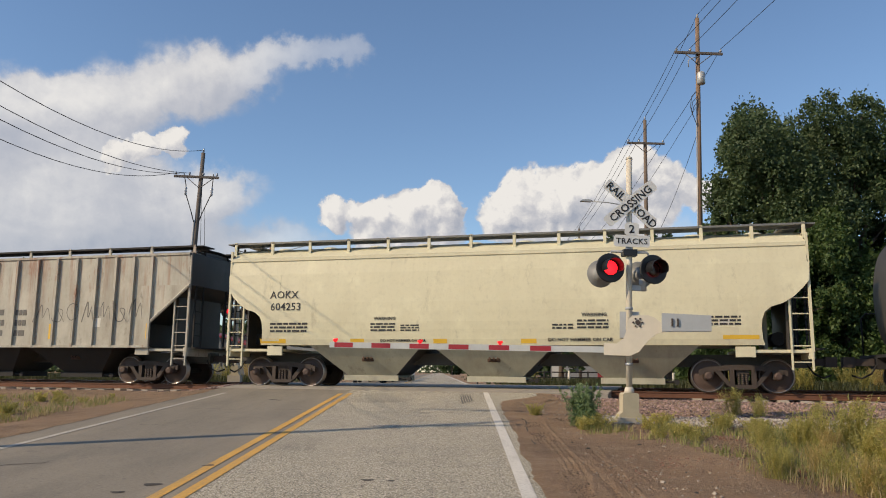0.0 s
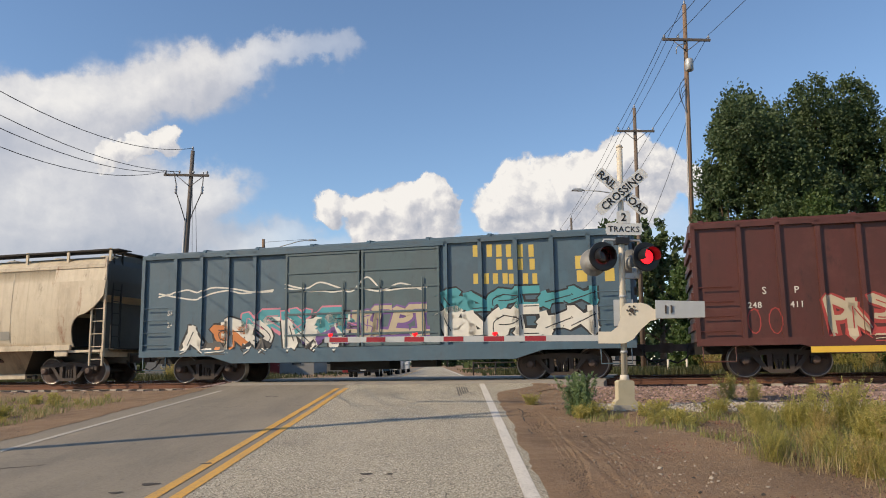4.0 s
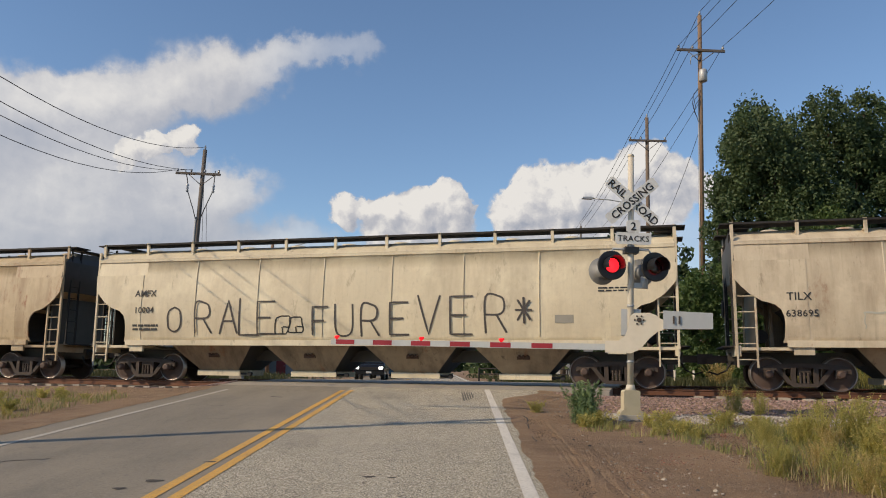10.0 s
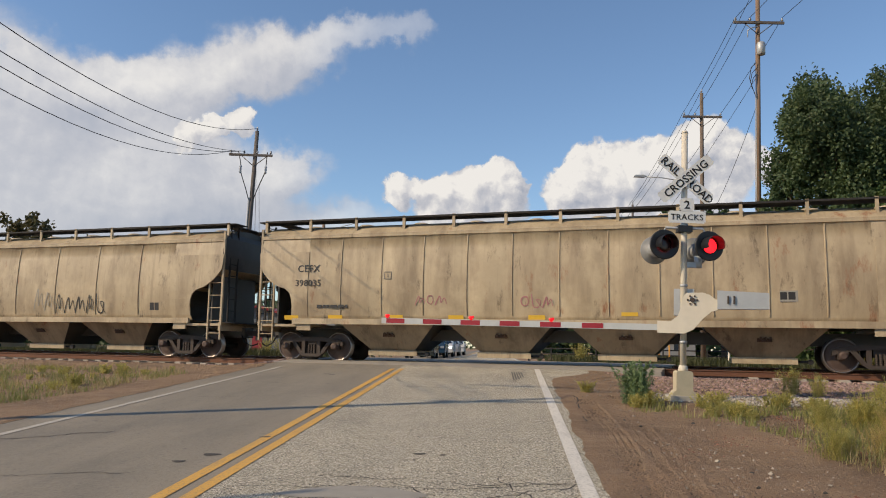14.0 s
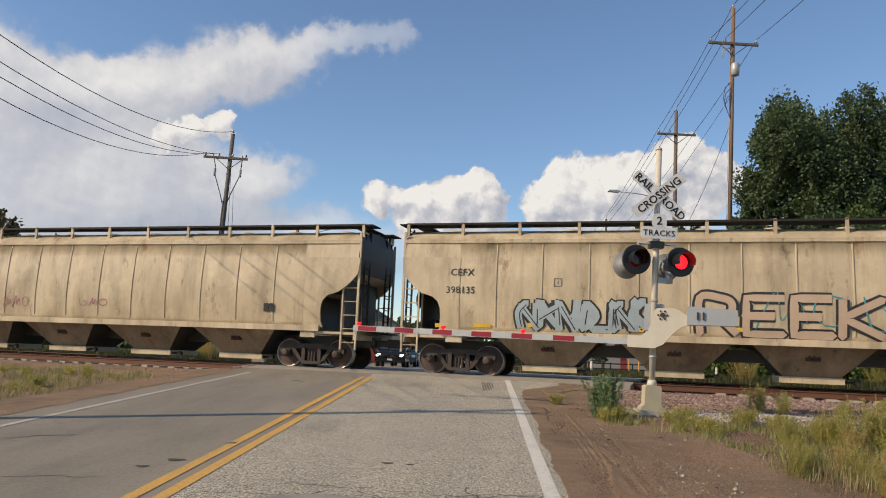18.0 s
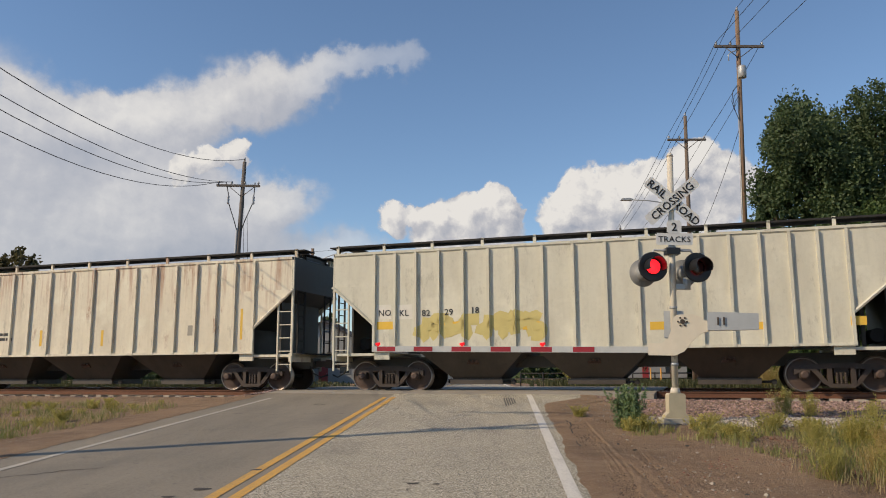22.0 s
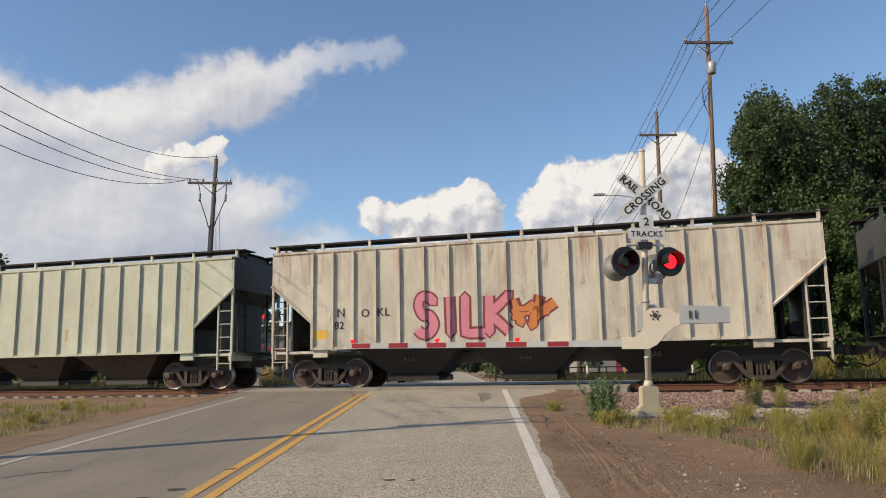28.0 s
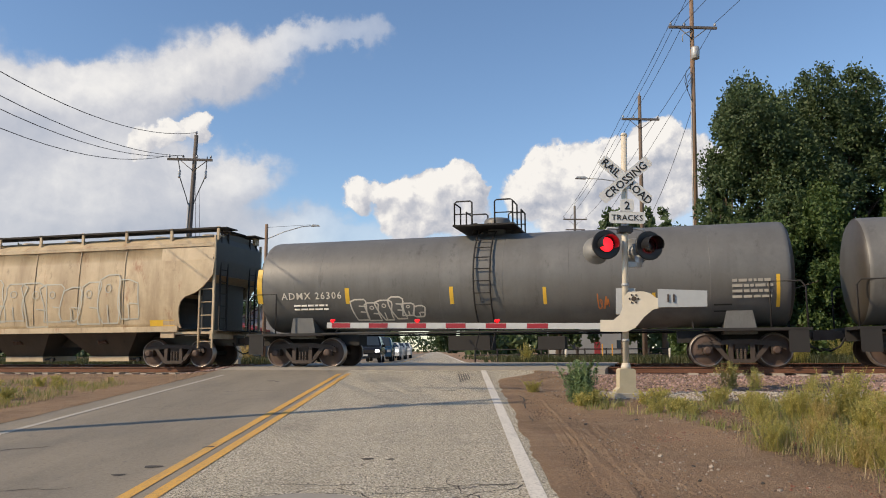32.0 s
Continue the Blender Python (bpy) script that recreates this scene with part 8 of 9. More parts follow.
    mid = ramp.color_ramp.elements.new(0.6)
    mid.color = (0.65, 0.645, 0.675, 1)
    link(t, light.outputs[0], ramp.inputs["Fac"])
    em = t.nodes.new("ShaderNodeEmission")
    em.inputs["Strength"].default_value = 0.95
    link(t, ramp.outputs["Color"], em.inputs["Color"])
    tr = t.nodes.new("ShaderNodeBsdfTransparent")
    mx = t.nodes.new("ShaderNodeMixShader")
    link(t, math_("MAXIMUM", a1, math_("MULTIPLY", a2, 0.90)), mx.inputs[0])
    link(t, tr.outputs[0], mx.inputs[1])
    link(t, em.outputs[0], mx.inputs[2])
    out = t.nodes.new("ShaderNodeOutputMaterial")
    link(t, mx.outputs[0], out.inputs["Surface"])
    return m


def cloud_sheet():
    """A piece of a far dome; its flat map holds azimuth and height in degrees."""
    az = [-60 + 2.5 * i for i in range(49)]
    el = [-1 + 1.5 * j for j in range(24)]
    R_ = 2600
    vs = []
    for e_ in el:
        for a_ in az:
            vs.append((R_ * math.cos(radians(e_)) * math.sin(radians(a_)), R_ * math.cos(radians(e_)) * math.cos(radians(a_)), R_ * math.sin(radians(e_))))
    w = len(az)
    fs = [(j * w + i, j * w + i + 1, (j + 1) * w + i + 1, (j + 1) * w + i) for j in range(len(el) - 1) for i in range(w - 1)]
    me = bpy.data.meshes.new("clouds")
    me.from_pydata(vs, [], fs)
    lay = me.uv_layers.new(name="degrees")
    for lp_ in me.loops:
        j, i = divmod(lp_.vertex_index, w)
        lay.data[lp_.index].uv = (az[i], el[j])
    me.materials.append(cloud_material())
    return me


clouds = new("backdrop", cloud_sheet())
clouds.matrix_basis = pose(*EYE)
tagged(clouds, "white and grey clouds drifting across a blue sky", "clouds", kind="structure")


# ---- plants ----
def leaf_material(name, a, b, trans=0.38, rough=0.6):
    m, t, bs = nodes_of(name)
    g = t.nodes.new("ShaderNodeNewGeometry")
    v = coords(t, (1, 1, 1))
    c = mix(t, g.outputs["Random Per Island"], a, b)
    c = mix(t, times(t, noise_of(t, v, 0.35, 3, 0.5, 0.35, 0.65), 0.5), c, tuple(x * 0.6 for x in a))
    link(t, c, bs.inputs["Base Color"])
    bs.inputs["Roughness"].default_value = rough
    bs.inputs["Transmission Weight"].default_value = 0.0
    tl = t.nodes.new("ShaderNodeBsdfTranslucent")
    link(t, c, tl.inputs["Color"])
    mx = t.nodes.new("ShaderNodeMixShader")
    mx.inputs[0].default_value = trans
    link(t, bs.outputs[0], mx.inputs[1])
    link(t, tl.outputs[0], mx.inputs[2])
    link(t, mx.outputs[0], t.nodes["Material Output"].inputs["Surface"])
    return m


L_tree = leaf_material("cottonwood_leaves", (0.055, 0.094, 0.035), (0.115, 0.160, 0.060), 0.36)
L_bush = leaf_material("bush_leaves", (0.060, 0.110, 0.026), (0.125, 0.180, 0.048))
L_brown = leaf_material("brownish_leaves", (0.09, 0.075, 0.03), (0.12, 0.11, 0.04))
L_weed = leaf_material("weed_leaves", (0.38, 0.37, 0.095), (0.74, 0.62, 0.22), 0.6)
L_straw = leaf_material("straw_weed_leaves", (0.46, 0.36, 0.12), (0.74, 0.58, 0.25), 0.6)
L_mug = leaf_material("dense_weed_leaves", (0.13, 0.20, 0.085), (0.25, 0.33, 0.14))
L_grass = leaf_material("grass_blades", (0.20, 0.24, 0.06), (0.44, 0.37, 0.15))
L_dry = leaf_material("dry_grass_blades", (0.40, 0.31, 0.14), (0.54, 0.43, 0.24))
L_lawn = leaf_material("field_grass", (0.05, 0.066, 0.022), (0.11, 0.11, 0.04))


def quads(name, mat, centres, sizes, rng, tall=1.25, flat=0.0):
    """Many small folded leaves as one mesh."""
    n = len(centres)
    d = rng.normal(size=(n, 3))
    d[:, 2] = d[:, 2] * 0.8 + 0.3
    d /= np.linalg.norm(d, axis=1)[:, None]
    r = rng.normal(size=(n, 3))
    a = np.cross(d, r)
    a /= np.linalg.norm(a, axis=1)[:, None]
    b = np.cross(d, a)
    s = sizes[:, None]
    c = centres
    v = np.stack([c - b * s * tall, c + a * s * 0.8, c + b * s * tall, c - a * s * 0.8 + d * s * 0.35], axis=1).reshape(-1, 3)
    me = bpy.data.meshes.new(name)
    me.from_pydata(v.tolist(), [], np.arange(4 * n).reshape(-1, 4).tolist())
    me.materials.append(mat)
    return me


def crown_points(rng, blobs, per):
    """Leaf places in dense upright sprays round uneven clumps: blobs of (x, y, z, rx, ry, rz)."""
    out = []
    for x, y, z, rx, ry, rz in blobs:
        k = int(per * rx * rz)
        n = max(6, k // 52)
        d = rng.normal(size=(n, 3))
        d /= np.linalg.norm(d, axis=1)[:, None]
        cc = np.array((x, y, z)) + d * np.array((rx, ry, rz)) * rng.uniform(0.72, 1.0, (n, 1))
        m = np.clip(rng.normal(size=(n, 52, 3)), -1.9, 1.9) * np.array((0.19, 0.19, 0.30)) * rng.uniform(0.7, 1.25, (n, 1, 1)) * rx / 1.2
        m[:, :, 0] *= 1 - 0.35 * np.clip(m[:, :, 2], 0, 0.6)
        out.append((cc[:, None, :] + m).reshape(-1, 3))
    return np.concatenate(out)


def tree(name, x, y, height, blobs, per, mat, label, seed, leaf=0.085, trunk=0.3):
    z0 = -0.45
    tr = thing(name, pose(x, y, z0), label, "tree", "trees beyond the tracks")
    rng = np.random.default_rng(seed)
    rr = random.Random(seed)
    bm = B()
    tube(bm, (0, 0, -0.2), (0.1, 0, height * 0.35), trunk, trunk * 0.75, 10)
    tube(bm, (0.1, 0, height * 0.35), (0.2, 0.1, height * 0.8), trunk * 0.75, trunk * 0.2, 8)
    part("trunk", bm, M["bark"], tr)
    for b_ in blobs:
        bm = B()
        s = Vector((0.1, 0, min(b_[2] * 0.7, height * 0.55)))
        e = Vector(b_[:3])
        mid_ = s.lerp(e, 0.5) + Vector((rr.uniform(-.3, .3), rr.uniform(-.3, .3), 0.3))
        tube(bm, s, mid_, trunk * 0.35, trunk * 0.22, 7)
        tube(bm, mid_, e, trunk * 0.22, 0.03, 6)
        part("limb", bm, M["bark"], tr)
    pts = crown_points(rng, blobs, per)
    crown = part("crown", quads("crown", mat, pts, rng.uniform(leaf * 0.6, leaf * 1.3, len(pts)), rng), None, tr)
    return tr


def puff(seed, n, wx, wy, z0, z1, r, top=1.0):
    """Clumps that fill an uneven upright crown."""
    rr = random.Random(seed)
    out = []
    for i in range(n):
        f = (i + rr.random()) / n
        z = z0 + (z1 - z0) * f
        w = math.sin(math.pi * min(1, 0.25 + 0.64 * f)) ** 0.5 * top
        q = r * rr.uniform(0.7, 1.2)
        out.append((rr.uniform(-1, 1) * wx * w, rr.uniform(-1, 1) * wy * w, z, q, q, q * 1.15))
    return out


tree("tree", 16.7, 37.5, 14.0, puff(1, 44, 2.5, 2.0, 3.2, 13.5, 1.12), 1350, L_tree, "tall dark green cottonwood tree beside the tracks", 11, 0.072)
tree("tree", 20.9, 38.5, 14.8, puff(2, 44, 2.5, 2.0, 3.2, 14.2, 1.12), 1350, L_tree, "tall dark green cottonwood tree beside the tracks", 12, 0.072)
tree("tree", 24.9, 37.0, 14.0, puff(3, 38, 2.5, 2.0, 3.0, 13.5, 1.15), 1200, L_tree, "tall dark green cottonwood tree beside the tracks", 13, 0.075)
tree("tree", 29.0, 38.5, 13.0, puff(4, 22, 2.8, 2.2, 3.0, 12.2, 1.3), 800, L_tree, "tall dark green cottonwood tree beside the tracks", 14, 0.085)
tree("tree", 14.55, 38.2, 11.0, puff(9, 22, 0.85, 1.0, 6.0, 10.6, 0.72), 1500, L_tree, "slim green side tree of the cottonwood group", 19, 0.07, trunk=0.16)
tree("shrub", 15.4, 35.2, 6.6, puff(5, 24, 1.9, 1.2, 0.7, 6.0, 0.9), 1500, L_bush, "leafy green shrub at the foot of the cottonwoods", 15, 0.07, trunk=0.14)
tree("shrub", 18.5, 35.2, 8.4, puff(6, 28, 1.9, 1.2, 0.7, 7.8, 0.9), 1500, L_bush, "leafy green shrub at the foot of the cottonwoods", 16, 0.07, trunk=0.14)
tree("shrub", 22.5, 34.8, 8.8, puff(7, 28, 2.1, 1.2, 0.7, 8.0, 0.95), 1300, L_bush, "leafy green shrub at the foot of the cottonwoods", 17, 0.07, trunk=0.14)
tree("shrub", 12.6, 36.6, 5.6, puff(8, 16, 1.0, 0.9, 0.7, 5.0, 0.72), 1500, L_bush, "leafy green shrub at the foot of the utility pole", 18, 0.07, trunk=0.12)
tree("tree", 15.5, 64.0, 11.6, puff(21, 16, 2.6, 2.0, 3.0, 11.4, 1.5), 150, L_tree, "green tree behind the utility poles", 21, 0.2)
tree("tree", 19.5, 66.0, 12.2, puff(22, 16, 2.8, 2.0, 3.0, 12.0, 1.6), 150, L_tree, "green tree behind the utility poles", 22, 0.2)
tree("tree", 11.0, 70.0, 10.2, puff(23, 12, 2.4, 2.0, 2.5, 10.0, 1.5), 130, L_tree, "green tree far beyond the tracks", 23, 0.2)
tree("tree", -58.0, 90.0, 15.0, puff(24, 16, 4.5, 3.0, 4.0, 14.2, 2.2), 90, L_brown, "brownish tree far beyond the tracks", 24, 0.24)
tree("tree", -52.0, 95.0, 13.0, puff(25, 14, 4.0, 3.0, 4.0, 12.6, 2.0), 90, L_brown, "brownish tree far beyond the tracks", 25, 0.24)
tree("tree", -24.0, 110.0, 8.0, puff(26, 12, 4.0, 3.0, 2.0, 8.0, 1.9), 90, L_tree, "green tree among the far houses", 26, 0.24)
for k_, (x_, y_, h_) in enumerate(((30, 150, 11), (16, 190, 12), (-14, 200, 9), (45, 110, 12), (-40, 160, 9), (60, 90, 13), (4, 240, 9))):
    tree("tree", x_, y_, h_, puff(40 + k_, 12, 5.0, 3.0, 2.0, h_, 2.4), 45, L_tree, "green tree far down the road", 40 + k_, 0.4)


def blades(name, mat, spots, hmin, hmax, rng, lean=0.35, width=0.009):
    """Grass: curved tapering blades as one mesh; spots are (x, y, z)."""
    n = len(spots)
    h = rng.uniform(hmin, hmax, n)
    a = rng.uniform(0, 2 * math.pi, n)
    l = rng.uniform(0.05, lean, n) * h
    dx, dy = np.cos(a), np.sin(a)
    px, py = -dy, dx
    w = width * rng.uniform(0.7, 1.4, n)
    x, y, z = spots.T
    rows = []
    for f, k, ww in ((0, 0, 1.0), (0.55, 0.35, 0.8), (1.0, 1.0, 0.12)):
        for s in (-1, 1):
            rows.append(np.stack([x + dx * l * k + px * w * ww * s, y + dy * l * k + py * w * ww * s, z + h * f], axis=1))
    v = np.stack(rows, axis=1).reshape(-1, 3)
    base = np.arange(n)[:, None] * 6
    f_ = np.concatenate([base + np.array([0, 1, 3, 2]), base + np.array([2, 3, 5, 4])], axis=0)
    me = bpy.data.meshes.new(name)
    me.from_pydata(v.tolist(), [], f_.tolist())
    me.materials.append(mat)
    return me


def scatter(rng, n, x0, x1, y0, y1, keep, clump=0.0, lift=-0.02):
    out = []
    while len(out) < n:
        x, y = rng.uniform(x0, x1), rng.uniform(y0, y1)
        if not keep(x, y):
            continue
        k = 14 if clump else 1
        for _ in range(k):
            xx, yy = x + rng.normal() * clump, y + rng.normal() * clump
            out.append((xx, yy, ground_z(xx, yy) + lift))
    return np.array(out[:n])


def across(x, y):
    return N.x * x + N.y * y


def verge_edge(y):
    """Where the weeds begin beside the bare turn-out."""
    if y > 10.3:
        return 2.45 + 0.55 * max(0, 13.0 - y) + 0.15 * math.sin(y * 2.3)
    return 3.55 + 0.25 * math.sin(y * 1.9) + 0.5 * ease(9.4, 10.3, y)


def verge(x, y):
    return x > verge_edge(y) and across(x, y) < 15.4


rng = np.random.default_rng(7)
strip = lambda x, y: verge(x, y) and y > 9.8 and across(x, y) < 14.6 and noise.noise((x * 1.3, y * 1.3, 3)) > 0.0
g1 = new("grass", blades("grass", L_grass, scatter(rng, 9000, 2.4, 12, 9.8, 15.5, strip, 0.06), 0.04, 0.20, rng, 0.9, 0.005))
tagged(g1, "green and yellow grass tufts on the verge beside the tracks", "grass", kind="stuff")
deep = lambda x, y: verge(x, y) and y < 10.4 and x > verge_edge(y) + 0.35
g2 = new("grass", blades("grass", L_dry, scatter(rng, 7000, 3.2, 10, 6.5, 10.8, deep, 0.12), 0.06, 0.26, rng, 1.2, 0.0035))
tagged(g2, "dry straw-coloured grass on the verge beside the tracks", "grass", kind="stuff")
g7 = new("grass", blades("grass", L_grass, scatter(rng, 5000, 3.2, 10, 6.5, 10.8, deep, 0.10), 0.08, 0.34, rng, 1.2, 0.0035))
tagged(g7, "tall yellow-green grass on the verge beside the turn-out", "grass", kind="stuff")
left_ok = lambda x, y: x < -7.9 - 0.13 * max(0, 17 - y) and across(x, y) < 17.6 and noise.noise((x * 0.8, y * 0.8, 5)) > -0.15
g3 = new("grass", blades("grass", L_grass, scatter(rng, 13000, -18, -7.2, 10, 24, left_ok, 0.10), 0.05, 0.20, rng, 0.9, 0.006))
tagged(g3, "green and yellow grass on the far verge of the road", "grass", kind="stuff")
g4 = new("grass", blades("grass", L_dry, scatter(rng, 6000, -18, -7.2, 10, 24, lambda x, y: left_ok(x, y) and noise.noise((x, y, 2)) > 0, 0.10), 0.05, 0.2, rng, 0.8, 0.006))
tagged(g4, "dry straw-coloured grass on the far verge of the road", "grass", kind="stuff")
far_ok = lambda x, y: 30.9 < across(x, y) < 37 and (x > 2.9 or x < -8.0)
g5 = new("grass", blades("grass", L_lawn, scatter(rng, 30000, -26, 24, 28, 42, lambda x, y: far_ok(x, y), 0.16), 0.12, 0.45, rng, 0.7, 0.012))
tagged(g5, "tall yellow-green grass beyond the tracks", "grass", kind="stuff")
g6 = new("grass", blades("grass", L_lawn, scatter(rng, 22000, -60, 60, 38, 110, lambda x, y: x > 3.5 or x < -8.5, 0.5), 0.12, 0.32, rng, 0.4, 0.05))
tagged(g6, "mown grass of the yards beyond the tracks", "grass", kind="stuff")


def weed(kind, seed, height, spread, mat, n_stem, n_leaf, leaf):
    """A leafy weed: bent stems and many narrow leaves."""
    rr = np.random.default_rng(seed)
    bm = B()
    pts, siz = [], []
    for i in range(n_stem):
        a = rr.uniform(0, 2 * math.pi)
        r = spread * rr.uniform(0.1, 1.0)
        h = height * rr.uniform(0.6, 1.0)
        b = Vector((rr.normal() * spread * 0.25, rr.normal() * spread * 0.25, 0))
        mid_ = b + Vector((math.cos(a) * r * 0.4, math.sin(a) * r * 0.4, h * 0.55))
        tip = b + Vector((math.cos(a) * r, math.sin(a) * r, h))
        tube(bm, b, mid_, 0.006, 0.005, 4, False)
        tube(bm, mid_, tip, 0.005, 0.002, 4, False)
        for k in range(n_leaf):
            f = rr.uniform(0.12, 1.0)
            c = b.lerp(mid_, f / 0.55) if f < 0.55 else mid_.lerp(tip, (f - 0.55) / 0.45)
            pts.append(np.array(c) + rr.normal(size=3) * 0.035 * (1.4 - f))
            siz.append(leaf * rr.uniform(0.6, 1.3))
    stem = mesh_of(bm, "stem", mat)
    lv = quads("leaves", mat, np.array(pts), np.array(siz), rr, 3.4)
    return stem, lv


W_TALL = [weed("tall", 60 + i, 0.84, 0.42, (L_weed, L_weed, L_straw)[i], 34, 52, 0.0085) for i in range(3)]
W_LOW = [weed("low", 70 + i, 0.36, 0.30, L_weed, 22, 36, 0.010) for i in range(2)]
W_MUG = weed("mug", 80, 0.86, 0.36, L_mug, 60, 80, 0.013)
rr_ = random.Random(3)


def plant(meshes, x, y, scale, label, name="weed"):
    w = thing(name, pose(x, y, ground_z(x, y) - 0.02, 0, 0, rr_.uniform(0, 360)), label, "weed", "weeds on the verge")
    w.scale = (scale, scale, scale * rr_.uniform(0.9, 1.15))
    tagged(part("stem", meshes[0], None, w), kind="stuff")
    tagged(part("foliage", meshes[1], None, w), kind="stuff")
    return w


plant(W_MUG, 2.58, 13.85, 0.88, "dense dark green weed clump at the road edge", "weed_clump")
plant(W_LOW[0], 1.95, 15.6, 0.7, "small green weed in the dirt")
made = 0
while made < 84:
    x, y = rr_.uniform(3.3, 9.0), rr_.uniform(6.6, 11.2)
    if x > verge_edge(y) + 0.45 and (x > 4.4 or y < 9.3):
        plant(W_TALL[made % 3], x, y, min(0.85, 0.36 + 0.2 * (x - verge_edge(y))) * rr_.uniform(0.7, 1.1), "tall yellow-green weed on the verge")
        made += 1
made = 0
while made < 34:
    x, y = rr_.uniform(2.5, 11), rr_.uniform(10.4, 14.4)
    if verge(x, y):
        plant(W_LOW[made % 2], x, y, rr_.uniform(0.45, 0.95), "low green weed on the gravel verge")
        made += 1
for x, y, s in ((6.0, 15.9, 0.75), (6.4, 15.6, 0.6), (9.3, 15.2, 0.7), (8.2, 15.3, 0.5), (11.5, 14.6, 0.6), (7.4, 15.4, 0.45)):
    plant(W_TALL[1], x, y, s, "slender weed at the ballast edge")
for k_ in range(22):
    x, y = rr_.uniform(-15, -8.2), rr_.uniform(15.0, 21.5)
    if across(x, y) < 19.6:
        plant(W_LOW[k_ % 2], x, y, rr_.uniform(0.35, 0.8), "low green weed among dry grass beside the road")
for k_ in range(26):
    s_, p_ = rr_.uniform(-24, 12), rr_.uniform(31.2, 34)
    v_ = spot(s_, p_)
    if v_[0] > 3.2 or v_[0] < -8.4:
        plant(W_TALL[k_ % 3], v_[0], v_[1], rr_.uniform(0.9, 1.6), "tall weed beyond the tracks")


# ---- ballast stones and gravel ----
def stones(name, mat, spots, rmin, rmax, rng):
    n = len(spots)
    base = np.array([(1, 0, 0), (-1, 0, 0), (0, 1, 0), (0, -1, 0), (0, 0, 1), (0, 0, -1)], float)
    tri = np.array([(0, 2, 4), (2, 1, 4), (1, 3, 4), (3, 0, 4), (2, 0, 5), (1, 2, 5), (3, 1, 5), (0, 3, 5)])
    r = rng.uniform(rmin, rmax, n)
    jit = rng.uniform(0.6, 1.25, (n, 6, 1)) * np.array((1, 1, 0.75))
    a = rng.uniform(0, 2 * math.pi, n)
    v = base[None] * jit * r[:, None, None]
    c, s = np.cos(a)[:, None], np.sin(a)[:, None]
    vx, vy = v[..., 0] * c - v[..., 1] * s, v[..., 0] * s + v[..., 1] * c
    tl = rng.uniform(-0.6, 0.6, n)[:, None]
    v = np.stack([vx, vy, v[..., 2] + vx * tl], axis=2) + spots[:, None, :]
    me = bpy.data.meshes.new(name)
    me.from_pydata(v.reshape(-1, 3).tolist(), [], (tri[None] + np.arange(n)[:, None, None] * 6).reshape(-1, 3).tolist())
    me.materials.append(mat)
    return me


def stone_material(name, a, b):
    m, t, bs = nodes_of(name)
    g = t.nodes.new("ShaderNodeNewGeometry")
    c = mix(t, g.outputs["Random Per Island"], a, b)
    c = mix(t, times(t, noise_of(t, coords(t), 25, 3, 0.6, 0.3, 0.7), 0.3), c, tuple(x * 0.5 for x in a))
    link(t, c, bs.inputs["Base Color"])
    bs.inputs["Roughness"].default_value = 0.9
    return m


S_ball = stone_material("pink_quartzite", (0.07, 0.043, 0.036), (0.47, 0.31, 0.26))
S_grav = stone_material("pale_gravel", (0.18, 0.14, 0.10), (0.40, 0.34, 0.27))


def bed_spots(rng, n, s0, s1, p0, p1):
    s, p = rng.uniform(s0, s1, n), rng.uniform(p0, p1, n)
    out = np.empty((n, 3))
    for i in range(n):
        v = spot(s[i], p[i])
        out[i] = (v[0], v[1], ground_z(v[0], v[1]) + 0.01)
    return out


for s0, s1, n in ((-1.9, 16, 16000), (-34, -12.8, 13000)):
    b_ = new("ballast", stones("ballast", S_ball, bed_spots(rng, n, s0, s1, 20.9, 25.4), 0.025, 0.06, rng))
    tagged(b_, "pink and grey crushed-stone ballast round the ties", "ballast", kind="stuff")
b_ = new("ballast", stones("ballast", S_ball, scatter(rng, 15000, 3.0, 15, 13, 21.5, lambda x, y: 16.0 + 0.5 * noise.noise((x, y, 4)) < across(x, y) < 21.0), 0.025, 0.065, rng))
tagged(b_, "pink crushed stone spilled down the side of the track bed", "ballast", kind="stuff")
grav = new("gravel", stones("gravel", S_grav, scatter(rng, 3600, 1.7, 13, 6, 20, lambda x, y: x > road_right(y) + 0.1 and (noise.noise((x * 0.6, y * 0.6, 1)) > -0.1 or across(x, y) > 16), 0.0, 0.014), 0.007, 0.024, rng))
tagged(grav, "pale gravel strewn over the bare verge", "gravel", kind="stuff")
clod = new("clods", stones("clods", stone_material("dark_clod", (0.10, 0.065, 0.042), (0.22, 0.15, 0.10)), scatter(rng, 9500, 1.2, 5.5, 6, 15, lambda x, y: x > road_right(y) + 0.15 and noise.noise((x * 0.9, y * 0.9, 7)) > -0.15, 0.0, 0.012), 0.003, 0.014, rng))
tagged(clod, "dark crumbs of dirt strewn over the bare turn-out", "dirt clods", kind="stuff")
pale = new("gravel", stones("gravel", stone_material("pale_road_gravel", (0.26, 0.22, 0.17), (0.56, 0.50, 0.42)), scatter(rng, 9000, 3.0, 15, 11, 17, lambda x, y: 14.5 + 0.4 * noise.noise((x * 0.7, y * 0.7, 6)) < across(x, y) < 16.1, 0.0, 0.012), 0.012, 0.034, rng))
tagged(pale, "pale crushed gravel between the weeds and the ballast", "gravel", kind="stuff")
